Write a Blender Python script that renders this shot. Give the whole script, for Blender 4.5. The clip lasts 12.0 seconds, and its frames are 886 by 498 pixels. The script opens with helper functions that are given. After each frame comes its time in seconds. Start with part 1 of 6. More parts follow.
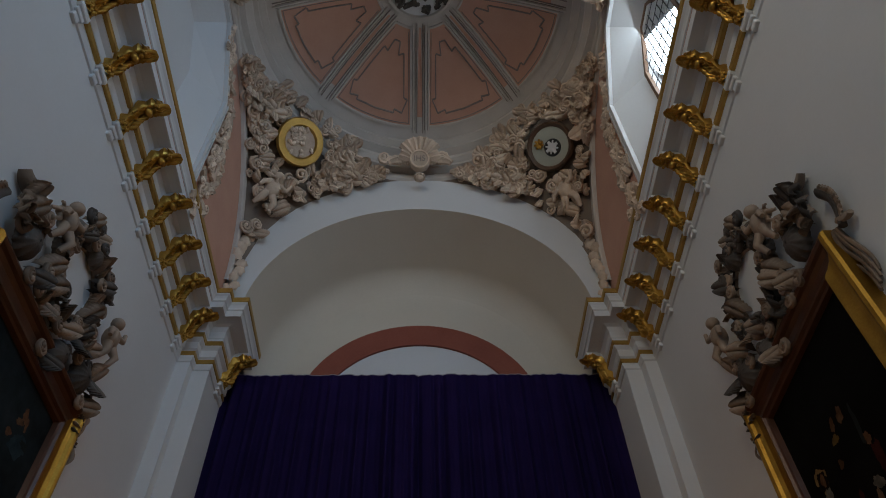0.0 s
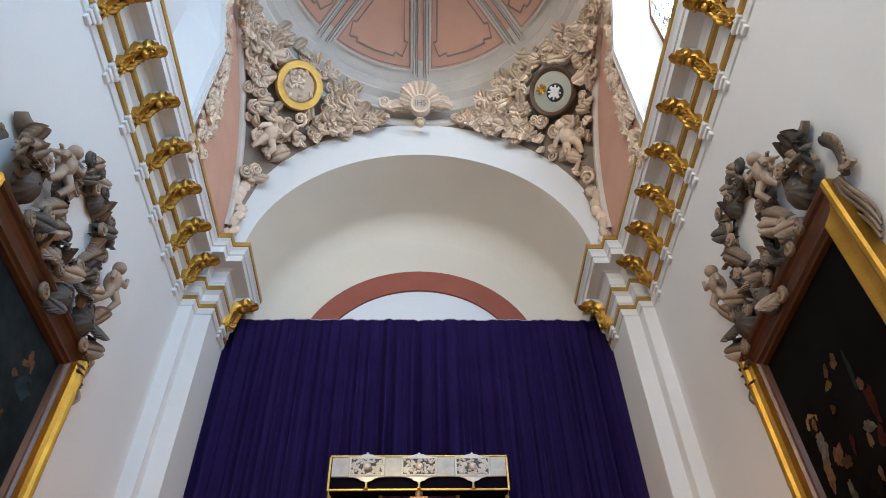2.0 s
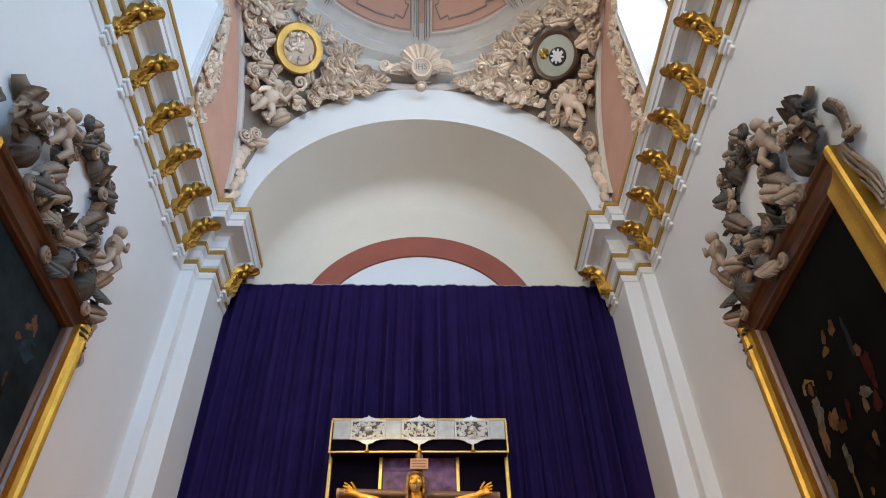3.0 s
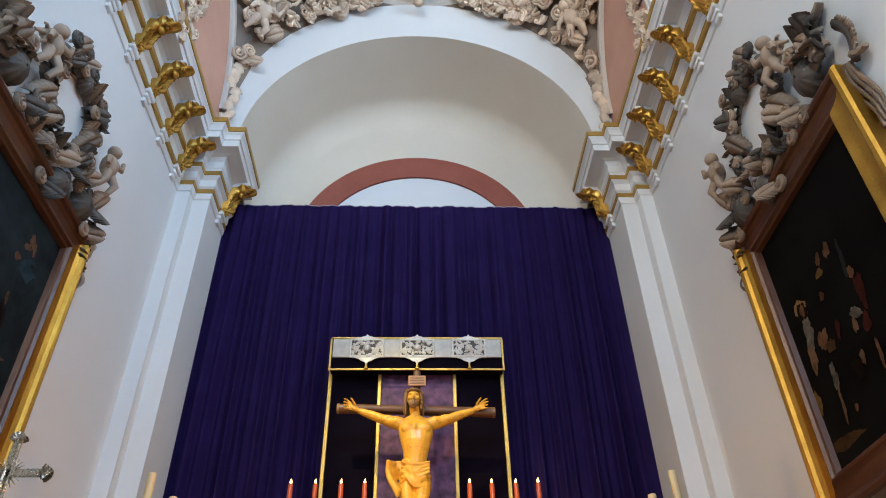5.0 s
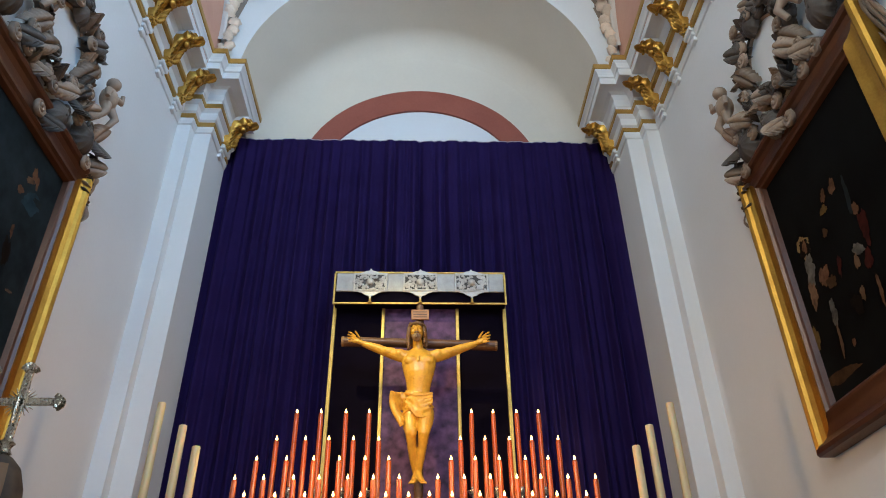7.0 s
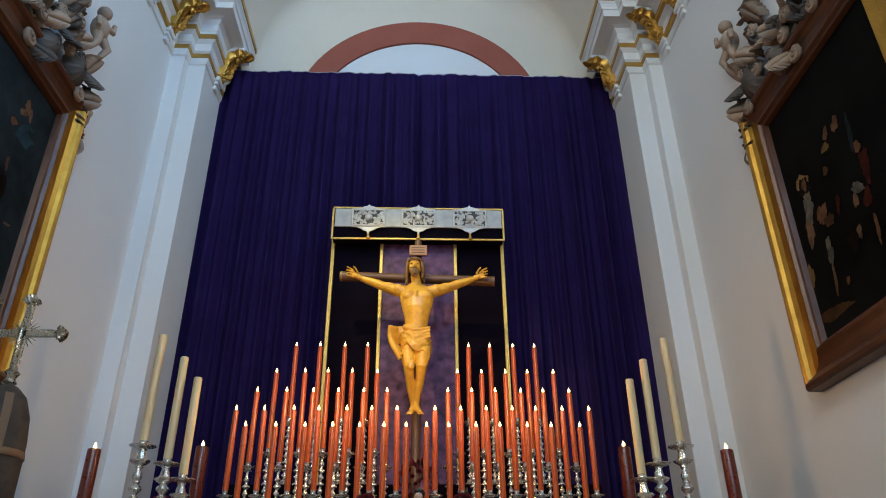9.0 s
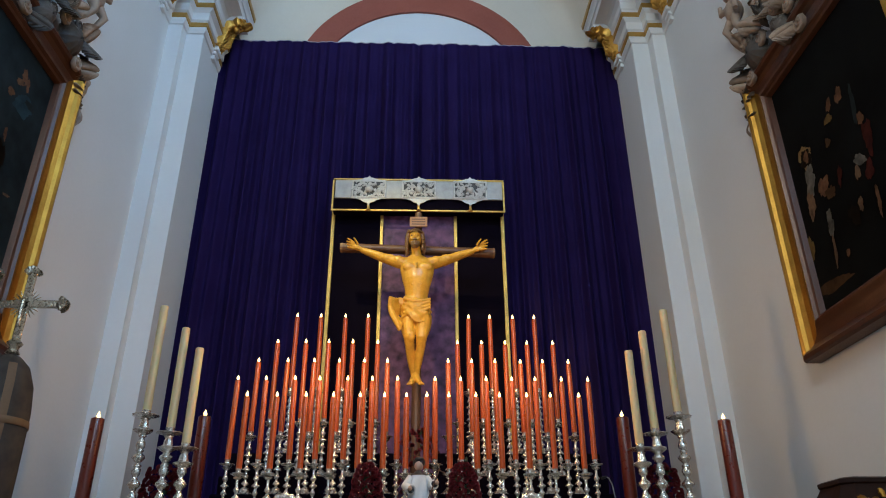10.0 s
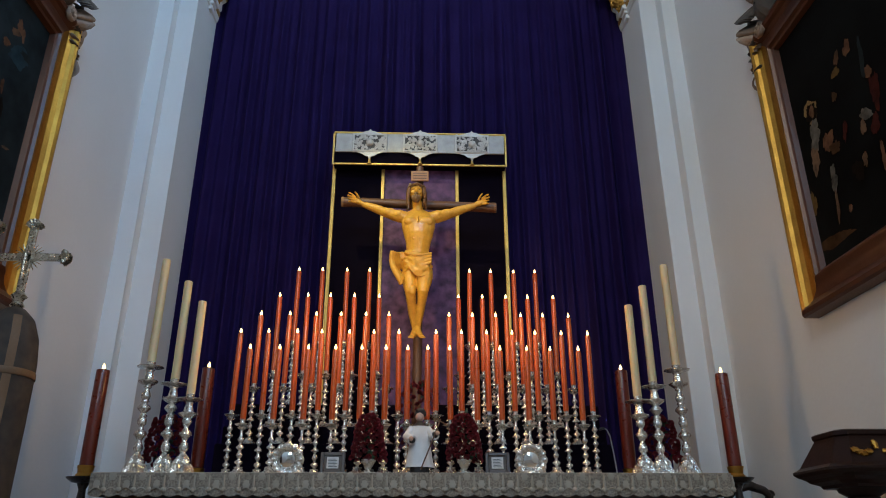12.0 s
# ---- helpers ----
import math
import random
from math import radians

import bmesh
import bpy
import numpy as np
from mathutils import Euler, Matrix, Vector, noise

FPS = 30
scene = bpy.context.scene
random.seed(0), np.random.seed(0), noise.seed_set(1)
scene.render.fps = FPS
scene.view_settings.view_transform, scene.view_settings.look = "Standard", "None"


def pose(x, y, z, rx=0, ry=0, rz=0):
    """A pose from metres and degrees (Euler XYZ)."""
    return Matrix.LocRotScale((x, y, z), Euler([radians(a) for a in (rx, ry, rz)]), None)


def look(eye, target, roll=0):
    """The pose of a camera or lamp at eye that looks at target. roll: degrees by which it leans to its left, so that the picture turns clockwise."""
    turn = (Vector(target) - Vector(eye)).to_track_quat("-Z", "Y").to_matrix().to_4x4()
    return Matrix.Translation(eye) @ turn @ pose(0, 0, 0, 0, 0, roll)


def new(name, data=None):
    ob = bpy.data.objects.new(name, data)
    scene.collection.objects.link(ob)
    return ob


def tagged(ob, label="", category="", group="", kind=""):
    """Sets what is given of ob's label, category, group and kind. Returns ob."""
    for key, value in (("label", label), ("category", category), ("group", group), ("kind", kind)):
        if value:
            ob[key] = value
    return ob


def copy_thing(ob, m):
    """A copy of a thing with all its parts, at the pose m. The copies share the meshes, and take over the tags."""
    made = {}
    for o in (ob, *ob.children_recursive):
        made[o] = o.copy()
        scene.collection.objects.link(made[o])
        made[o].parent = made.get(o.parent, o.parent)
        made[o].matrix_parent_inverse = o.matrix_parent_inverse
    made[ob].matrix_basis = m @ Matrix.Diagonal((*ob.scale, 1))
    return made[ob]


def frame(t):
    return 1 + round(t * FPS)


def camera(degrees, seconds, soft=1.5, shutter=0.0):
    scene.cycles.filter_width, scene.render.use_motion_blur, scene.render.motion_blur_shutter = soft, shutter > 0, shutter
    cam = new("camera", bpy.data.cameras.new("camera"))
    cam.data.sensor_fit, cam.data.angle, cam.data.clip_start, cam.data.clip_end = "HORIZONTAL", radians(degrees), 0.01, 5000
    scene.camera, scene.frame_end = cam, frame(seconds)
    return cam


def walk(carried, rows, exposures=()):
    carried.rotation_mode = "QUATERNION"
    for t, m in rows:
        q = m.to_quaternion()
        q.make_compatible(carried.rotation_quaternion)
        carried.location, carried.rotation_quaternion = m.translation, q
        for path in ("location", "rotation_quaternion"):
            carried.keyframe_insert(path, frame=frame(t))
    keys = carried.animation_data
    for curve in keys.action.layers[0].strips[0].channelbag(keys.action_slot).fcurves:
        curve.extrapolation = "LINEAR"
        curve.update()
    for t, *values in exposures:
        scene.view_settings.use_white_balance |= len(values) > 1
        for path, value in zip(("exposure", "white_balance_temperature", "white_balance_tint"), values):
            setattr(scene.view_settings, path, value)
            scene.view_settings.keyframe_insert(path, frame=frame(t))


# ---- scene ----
cam = camera(62.97, 12.0, 1.0)
EYE = (0.0, 0.0, 1.6)
# seconds, yaw, pitch, roll
TURNS = [(0, -1.25, 51.70, 1.39), (0.5, -1.35, 50.77, 1.35), (1, -1.41, 49.83, 1.32), (1.5, -1.46, 48.70, 1.25), (2, -1.50, 47.43, 1.15), (2.5, -1.52, 46.09, 1.08), (3, -1.61, 44.70, 0.97), (5, -1.84, 38.48, 0.99), (5.5, -1.80, 37.13, 0.97), (6, -1.75, 35.82, 0.87), (6.5, -1.73, 34.63, 0.76), (7, -1.76, 33.35, 0.67), (9, -2.07, 28.27, 0.42), (9.5, -2.10, 27.13, 0.36), (10, -2.09, 26.03, 0.33), (10.5, -2.07, 24.98, 0.30), (11, -2.09, 24.01, 0.21), (11.5, -2.10, 23.13, 0.11), (12, -2.07, 22.42, 0.13)]
walk(cam, [(t, pose(*EYE, 90 + p, r, y)) for t, y, p, r in TURNS],
     exposures=[(0.0, -2.55, 6150, 6), (0.2, -1.7, 6100, 6), (0.45, -0.8, 6100, 6), (0.6, -0.62, 6100, 6), (3.0, -0.55, 5900, 5), (5.0, -0.58, 5650, 3), (7.0, -0.70, 5450, 0), (9.0, -0.88, 5250, -3), (12.0, -1.18, 5150, -1)])

# ---- light ----
world = bpy.data.worlds.new("sky")
scene.world = world
world.use_nodes = True
wn = world.node_tree.nodes
sky = wn.new("ShaderNodeTexSky")
sky.sky_type, sky.sun_disc = "NISHITA", False
sky.sun_elevation, sky.sun_rotation = radians(48), radians(100)
world.node_tree.links.new(sky.outputs[0], wn["Background"].inputs[0])
wn["Background"].inputs[1].default_value = 0.12


def area_lamp(name, m, sx, sy, watts, colour):
    data = bpy.data.lights.new(name, "AREA")
    data.shape, data.size, data.size_y, data.energy, data.color = "RECTANGLE", sx, sy, watts, colour
    ob = new(name, data)
    ob.matrix_world = m
    return ob


area_lamp("window_daylight", look((3.50, 3.9, 11.2), (-2.6, 5.8, 9.5)), 1.2, 2.2, 250, (0.82, 0.91, 1.0))
# one cool and one warm lamp added in the unseen nave as fill
area_lamp("nave_daylight", look((3.45, -5.0, 10.6), (-2.4, 8.5, 8.6)), 2.2, 2.6, 1080, (0.30, 0.60, 1.0))
area_lamp("nave_daylight", look((-3.45, -5.0, 10.6), (2.4, 8.5, 8.6)), 2.2, 2.6, 1150, (1.0, 0.82, 0.58))
# lamp added behind the camera to brighten vault and pilaster fronts
area_lamp("south_daylight", look((0.0, -9.2, 9.2), (0.0, 9.5, 11.5)), 3.2, 4.4, 600, (0.95, 0.96, 1.0))


def point_lamp(name, at, watts, colour, radius=0.15):
    data = bpy.data.lights.new(name, "POINT")
    data.energy, data.color, data.shadow_soft_size = watts, colour, radius
    ob = new(name, data)
    ob.location = at
    return ob


for px, pw in ((-0.85, 50), (0.0, 36), (0.85, 50)):
    point_lamp("candle_glow", (px, 6.0, 3.75), pw, (1.0, 0.50, 0.16))
spot = bpy.data.lights.new("altar_spot", "SPOT")
spot.energy, spot.color, spot.spot_size, spot.spot_blend, spot.shadow_soft_size = 2100, (1.0, 0.74, 0.27), radians(27), 0.7, 0.1
new("altar_spot", spot).matrix_world = look((-2.3, 4.2, 8.75), (0.0, 7.6, 5.05))


# ---- materials ----
def mat(name, colour, rough=0.6, metal=0.0, second=None, scale=3.0, fine=60.0, bump=0.1, amount=0.6, spread=0.0, coat=0.0, emit=None, depth=0.01):
    """Base colour that drifts to a second one at two scales, with fine relief; spread varies it from piece to piece."""
    m = bpy.data.materials.new(name)
    m.use_nodes = True
    nt = m.node_tree
    n, link = nt.nodes, nt.links.new
    b = n["Principled BSDF"]
    b.inputs["Metallic"].default_value = metal
    b.inputs["Coat Weight"].default_value = coat
    second = second or tuple(c * 0.8 for c in colour)
    tc = n.new("ShaderNodeTexCoord")
    big = n.new("ShaderNodeTexNoise")
    big.inputs["Scale"].default_value, big.inputs["Detail"].default_value = scale, 5
    small = n.new("ShaderNodeTexNoise")
    small.inputs["Scale"].default_value, small.inputs["Detail"].default_value = fine, 4
    link(tc.outputs["Object"], big.inputs["Vector"])
    link(tc.outputs["Object"], small.inputs["Vector"])
    add = n.new("ShaderNodeMath")
    add.operation = "MULTIPLY_ADD"
    add.inputs[1].default_value = 0.35
    link(small.outputs["Fac"], add.inputs[0])
    link(big.outputs["Fac"], add.inputs[2])
    ramp = n.new("ShaderNodeMapRange")
    ramp.inputs["From Min"].default_value, ramp.inputs["From Max"].default_value = 0.45, 0.9
    ramp.inputs["To Max"].default_value = amount
    link(add.outputs[0], ramp.inputs["Value"])
    mix = n.new("ShaderNodeMix")
    mix.data_type = "RGBA"
    mix.inputs["A"].default_value, mix.inputs["B"].default_value = (*colour, 1), (*second, 1)
    link(ramp.outputs[0], mix.inputs["Factor"])
    out = mix.outputs["Result"]
    if spread:
        geo = n.new("ShaderNodeNewGeometry")
        hsv = n.new("ShaderNodeHueSaturation")
        rng = n.new("ShaderNodeMapRange")
        rng.inputs["To Min"].default_value, rng.inputs["To Max"].default_value = 1 - spread, 1 + spread
        info = n.new("ShaderNodeObjectInfo")
        both = n.new("ShaderNodeMath")
        both.operation = "ADD"
        wrap = n.new("ShaderNodeMath")
        wrap.operation = "FRACT"
        link(geo.outputs["Random Per Island"], both.inputs[0])
        link(info.outputs["Random"], both.inputs[1])
        link(both.outputs[0], wrap.inputs[0])
        link(wrap.outputs[0], rng.inputs["Value"])
        link(rng.outputs[0], hsv.inputs["Value"])
        link(out, hsv.inputs["Color"])
        out = hsv.outputs[0]
    link(out, b.inputs["Base Color"])
    rr = n.new("ShaderNodeMapRange")
    rr.inputs["To Min"].default_value, rr.inputs["To Max"].default_value = max(rough - 0.1, 0.03), min(rough + 0.1, 1)
    link(small.outputs["Fac"], rr.inputs["Value"])
    link(rr.outputs[0], b.inputs["Roughness"])
    if bump:
        bp = n.new("ShaderNodeBump")
        bp.inputs["Strength"].default_value, bp.inputs["Distance"].default_value = bump, depth
        link(small.outputs["Fac"], bp.inputs["Height"])
        link(bp.outputs[0], b.inputs["Normal"])
    if emit:
        b.inputs["Emission Color"].default_value, b.inputs["Emission Strength"].default_value = (*emit[:3], 1), emit[3]
    return m


PLASTER = mat("white_plaster", (0.70, 0.705, 0.71), 0.75, second=(0.645, 0.64, 0.63), scale=0.9, fine=25, bump=0.12, amount=0.5)
CREAM = mat("cream_plaster", (0.70, 0.65, 0.56), 0.8, second=(0.62, 0.57, 0.49), scale=0.8, fine=22, bump=0.12, amount=0.6)
GREY = mat("grey_moulding_paint", (0.62, 0.57, 0.52), 0.7, second=(0.50, 0.455, 0.41), scale=3, fine=40, bump=0.1)
# tan-brown ground, taken darker to deepen the shade between the foliage
PENDGROUND = mat("brown_grey_plaster_gap_shade", (0.24, 0.19, 0.15), 0.8, second=(0.17, 0.13, 0.10), scale=3, fine=40, bump=0.1)
# for inner mouldings and the monogram, and for lines drawn as shadow gaps
LINEDARK = mat("dark_grey_line_and_gap_shade", (0.28, 0.235, 0.21), 0.7, second=(0.16, 0.13, 0.115), scale=4, fine=40, bump=0.1)
SALMON = mat("salmon_plaster", (0.61, 0.355, 0.26), 0.8, second=(0.53, 0.29, 0.21), scale=2.2, fine=30, bump=0.12)
STUCCO = mat("aged_white_stucco", (0.74, 0.60, 0.47), 0.7, second=(0.40, 0.28, 0.19), scale=5, fine=45, bump=0.25, spread=0.20)
BRICKRED = mat("red_brown_paint", (0.30, 0.085, 0.055), 0.7, second=(0.23, 0.06, 0.04), scale=2, fine=30)
GOLD = mat("gilding", (0.58, 0.35, 0.075), 0.38, 1.0, second=(0.36, 0.17, 0.025), scale=14, fine=70, bump=0.25)
GOLDPAINT = mat("gold_paint", (0.52, 0.33, 0.085), 0.46, 0.65, second=(0.33, 0.19, 0.04), scale=6, fine=60, bump=0.1)
STONE = mat("floor_stone", (0.32, 0.27, 0.22), 0.45, second=(0.22, 0.19, 0.16), scale=1.5, fine=20)
# white wall; the bluish light on it is put into the colour
PANEL = mat("white_plaster_bluish_light", (0.74, 0.76, 0.80), 0.8, second=(0.68, 0.70, 0.74), scale=1, fine=25, bump=0.08)


# ---- mesh helpers ----
class Shape:
    """Collects points, faces and material slots for one mesh."""

    def __init__(self):
        self.v, self.f, self.k = [], [], []

    def add(self, verts, faces, slot=0):
        o = len(self.v)
        self.v.extend(tuple(p) for p in verts)
        self.f.extend(tuple(o + i for i in q) for q in faces)
        self.k.extend([slot] * len(faces))
        return self

    def box(self, a, b, slot=0, bevel=0.0, m=None):
        x0, y0, z0 = a
        x1, y1, z1 = b
        if bevel:
            # chamfered along all edges: eight corners of three points each
            pts, ids = [], {}
            for ix in (0, 1):
                for iy in (0, 1):
                    for iz in (0, 1):
                        c = ((x0, x1)[ix], (y0, y1)[iy], (z0, z1)[iz])
                        s = [(bevel, -bevel)[i] for i in (ix, iy, iz)]
                        for ax in range(3):
                            p = [c[j] + (0 if j == ax else s[j]) for j in range(3)]
                            ids[ix, iy, iz, ax] = len(pts)
                            pts.append(Vector(p))
            faces = []
            for ax in range(3):
                u, w = [j for j in range(3) if j != ax]
                for side in (0, 1):
                    loop = []
                    for du, dw in ((0, 0), (1, 0), (1, 1), (0, 1)):
                        key = [0, 0, 0]
                        key[ax], key[u], key[w] = side, du, dw
                        loop.append(ids[(*key, ax)])
                    faces.append(loop)
            for ax in range(3):
                u, w = [j for j in range(3) if j != ax]
                for du in (0, 1):
                    for dw in (0, 1):
                        k0, k1 = [0, 0, 0], [0, 0, 0]
                        k0[u] = k1[u] = du
                        k0[w] = k1[w] = dw
                        k1[ax] = 1
                        faces.append([ids[(*k0, u)], ids[(*k0, w)], ids[(*k1, w)], ids[(*k1, u)]])
            for ix in (0, 1):
                for iy in (0, 1):
                    for iz in (0, 1):
                        faces.append([ids[ix, iy, iz, ax] for ax in range(3)])
            pts = [m @ p for p in pts] if m else pts
            return self.add(pts, faces, slot)
        pts = [Vector((x, y, z)) for x in (x0, x1) for y in (y0, y1) for z in (z0, z1)]
        pts = [m @ p for p in pts] if m else pts
        return self.add(pts, [(0, 1, 3, 2), (4, 6, 7, 5), (0, 4, 5, 1), (2, 3, 7, 6), (0, 2, 6, 4), (1, 5, 7, 3)], slot)

    def grid(self, rows, slot=0, close_u=False, close_v=False):
        nu, nv = len(rows), len(rows[0])
        pts = [p for r in rows for p in r]
        faces = []
        for i in range(nu if close_u else nu - 1):
            for j in range(nv if close_v else nv - 1):
                a, b = i, (i + 1) % nu
                c, d = j, (j + 1) % nv
                faces.append((a * nv + c, a * nv + d, b * nv + d, b * nv + c))
        return self.add(pts, faces, slot)

    def lathe(self, profile, at=(0, 0, 0), seg=16, slot=0, m=None, flute=0.0, lobes=0):
        rows = []
        for r, z in profile:
            ring = []
            for i in range(seg):
                a = 2 * math.pi * i / seg
                q = r * (1 + flute * math.cos(lobes * a)) if lobes else r
                p = Vector((q * math.cos(a), q * math.sin(a), z))
                ring.append((m @ p) if m else Vector(at) + p)
            rows.append(ring)
        return self.grid(rows, slot, close_v=True)

    def tube(self, path, radii, seg=8, slot=0, squash=1.0, caps=True):
        path = [Vector(p) for p in path]
        if not hasattr(radii, "__len__"):
            radii = [radii] * len(path)
        radii = [float(r) for r in radii]
        rows, up = [], None
        for i, p in enumerate(path):
            t = (path[min(i + 1, len(path) - 1)] - path[max(i - 1, 0)])
            t = t.normalized() if t.length > 1e-9 else Vector((0, 0, 1))
            if up is None:
                up = t.orthogonal().normalized()
            up = (up - t * up.dot(t))
            up = up.normalized() if up.length > 1e-6 else t.orthogonal().normalized()
            side = t.cross(up)
            rows.append([p + radii[i] * (math.cos(2 * math.pi * k / seg) * up + squash * math.sin(2 * math.pi * k / seg) * side) for k in range(seg)])
        o = len(self.v)
        self.grid(rows, slot, close_v=True)
        if caps:
            n = len(path)
            self.f.append(tuple(o + k for k in reversed(range(seg))))
            self.f.append(tuple(o + (n - 1) * seg + k for k in range(seg)))
            self.k.extend([slot, slot])
        return self

    def ball(self, c, r, seg=10, rings=6, slot=0, scale=(1, 1, 1)):
        rows = []
        for i in range(rings + 1):
            a = math.pi * i / rings
            rows.append([Vector(c) + Vector((r * scale[0] * math.sin(a) * math.cos(2 * math.pi * k / seg), r * scale[1] * math.sin(a) * math.sin(2 * math.pi * k / seg), r * scale[2] * math.cos(a))) for k in range(seg)])
        return self.grid(rows, slot, close_v=True)

    def sweep(self, path, profile, slot=0, closed=False, caps=True):
        """Profile points (out, z) carried along a plan path, out to the right-hand side of the way, with mitred corners."""
        pts = [Vector((p[0], p[1], 0)) for p in path]
        n = len(pts)
        rows = []
        for i, p in enumerate(pts):
            a = (p - pts[i - 1]).normalized() if i else (pts[1] - p).normalized()
            b = (pts[i + 1] - p).normalized() if i < n - 1 else a
            na, nb = Vector((a.y, -a.x, 0)), Vector((b.y, -b.x, 0))
            k = (na + nb)
            k = k / max(k.dot(na), 0.05)
            rows.append([Vector((p.x + k.x * o, p.y + k.y * o, z)) for o, z in profile])
        return self.grid(rows, slot, close_v=closed)


def mesh_of(name, shape, mats, smooth=None):
    me = bpy.data.meshes.new(name)
    me.from_pydata([tuple(p) for p in shape.v], [], shape.f)
    for m in (mats if isinstance(mats, (list, tuple)) else [mats]):
        me.materials.append(m)
    me.polygons.foreach_set("material_index", shape.k)
    bm = bmesh.new()
    bm.from_mesh(me)
    bmesh.ops.recalc_face_normals(bm, faces=bm.faces)
    bm.to_mesh(me)
    bm.free()
    if smooth:
        me.shade_smooth()
        me.set_sharp_from_angle(angle=radians(smooth))
    me.update()
    return me


def thing(name, at, label, category, group="", kind=""):
    ob = new(name)
    ob.empty_display_size = 0.1
    ob.location = at
    return tagged(ob, label, category, group, kind)


def part(name, shape, mats, parent, label="", smooth=40, world=True):
    """One mesh under a thing or a part; world: its points are given in the world, not from the thing's base."""
    ob = new(name, mesh_of(name, shape, mats, smooth))
    if world:
        base = Vector((0, 0, 0))
        p = parent
        while p:
            base += p.location
            p = p.parent
        for v in ob.data.vertices:
            v.co -= base
    ob.parent = parent
    return tagged(ob, label)


def solid(name, shape, mats, label, category, kind="", smooth=40, group=""):
    ob = new(name, mesh_of(name, shape, mats, smooth))
    return tagged(ob, label, category, group, kind)


# ---- large structure ----
WX, L1X, L2X = 3.31, 3.13, 2.905          # side wall, first and second pilaster face
L1Y, L2Y, ENDY = 7.40, 7.58, 8.36         # where the pilaster layers begin and end
BAYX, BAYY, BAYR = 0.0, 4.40, 2.91        # centre and half width of the domed bay
ARCZ, RINGZ = 9.95, 12.86                 # springing of the great arches, foot of the dome

s = Shape().box((-8, -12, -0.3), (8, 12, 0))
solid("floor", s, STONE, "worn grey-brown stone floor of the chapel", "floor", "structure", None)
s = Shape()
for i in range(6):
    s.box((-3.3, 3.0 + 0.34 * i, 0.19 * i + 0.001), (3.3, 9.48, 0.19 * (i + 1)))
solid("dais", s, STONE, "stepped stone dais that carries the altar", "steps", "structure", None)


def hole_strips(s, x0, x1, ys, zlo, zhi, lo, hi):
    """A slab across x with an opening from lo(y) to hi(y)."""
    for a, b in zip(ys, ys[1:]):
        m = (a + b) / 2
        if hi(m) <= lo(m):
            s.box((x0, a, zlo), (x1, b, zhi))
            continue
        s.box((x0, a, zlo), (x1, b, lo(m)))
        c = [(x0, a, hi(a + 1e-6)), (x0, b, hi(b - 1e-6)), (x1, a, hi(a + 1e-6)), (x1, b, hi(b - 1e-6)), (x0, a, zhi), (x0, b, zhi), (x1, a, zhi), (x1, b, zhi)]
        s.add(c, [(0, 1, 3, 2), (4, 6, 7, 5), (0, 4, 5, 1), (2, 3, 7, 6), (0, 2, 6, 4), (1, 5, 7, 3)])


def polygon_top(half, shoulder, top, flat, centre=3.9):
    def hi(y):
        d = abs(y - centre)
        if d >= half:
            return -1
        return top if d <= flat else top + (shoulder - top) * (d - flat) / (half - flat)
    return hi


NICHE = dict(half=1.15, shoulder=11.55, top=12.50, flat=0.30)
GLASS = dict(half=0.66, shoulder=11.55, top=12.20, flat=0.18)
SILL_IN, SILL_OUT = 9.55, 9.85


def outline(p, sill):
    c, h, f = 3.9, p["half"], p["flat"]
    return [(c + h, sill), (c + h, p["shoulder"]), (c + f, p["top"]), (c - f, p["top"]), (c - h, p["shoulder"]), (c - h, sill)]


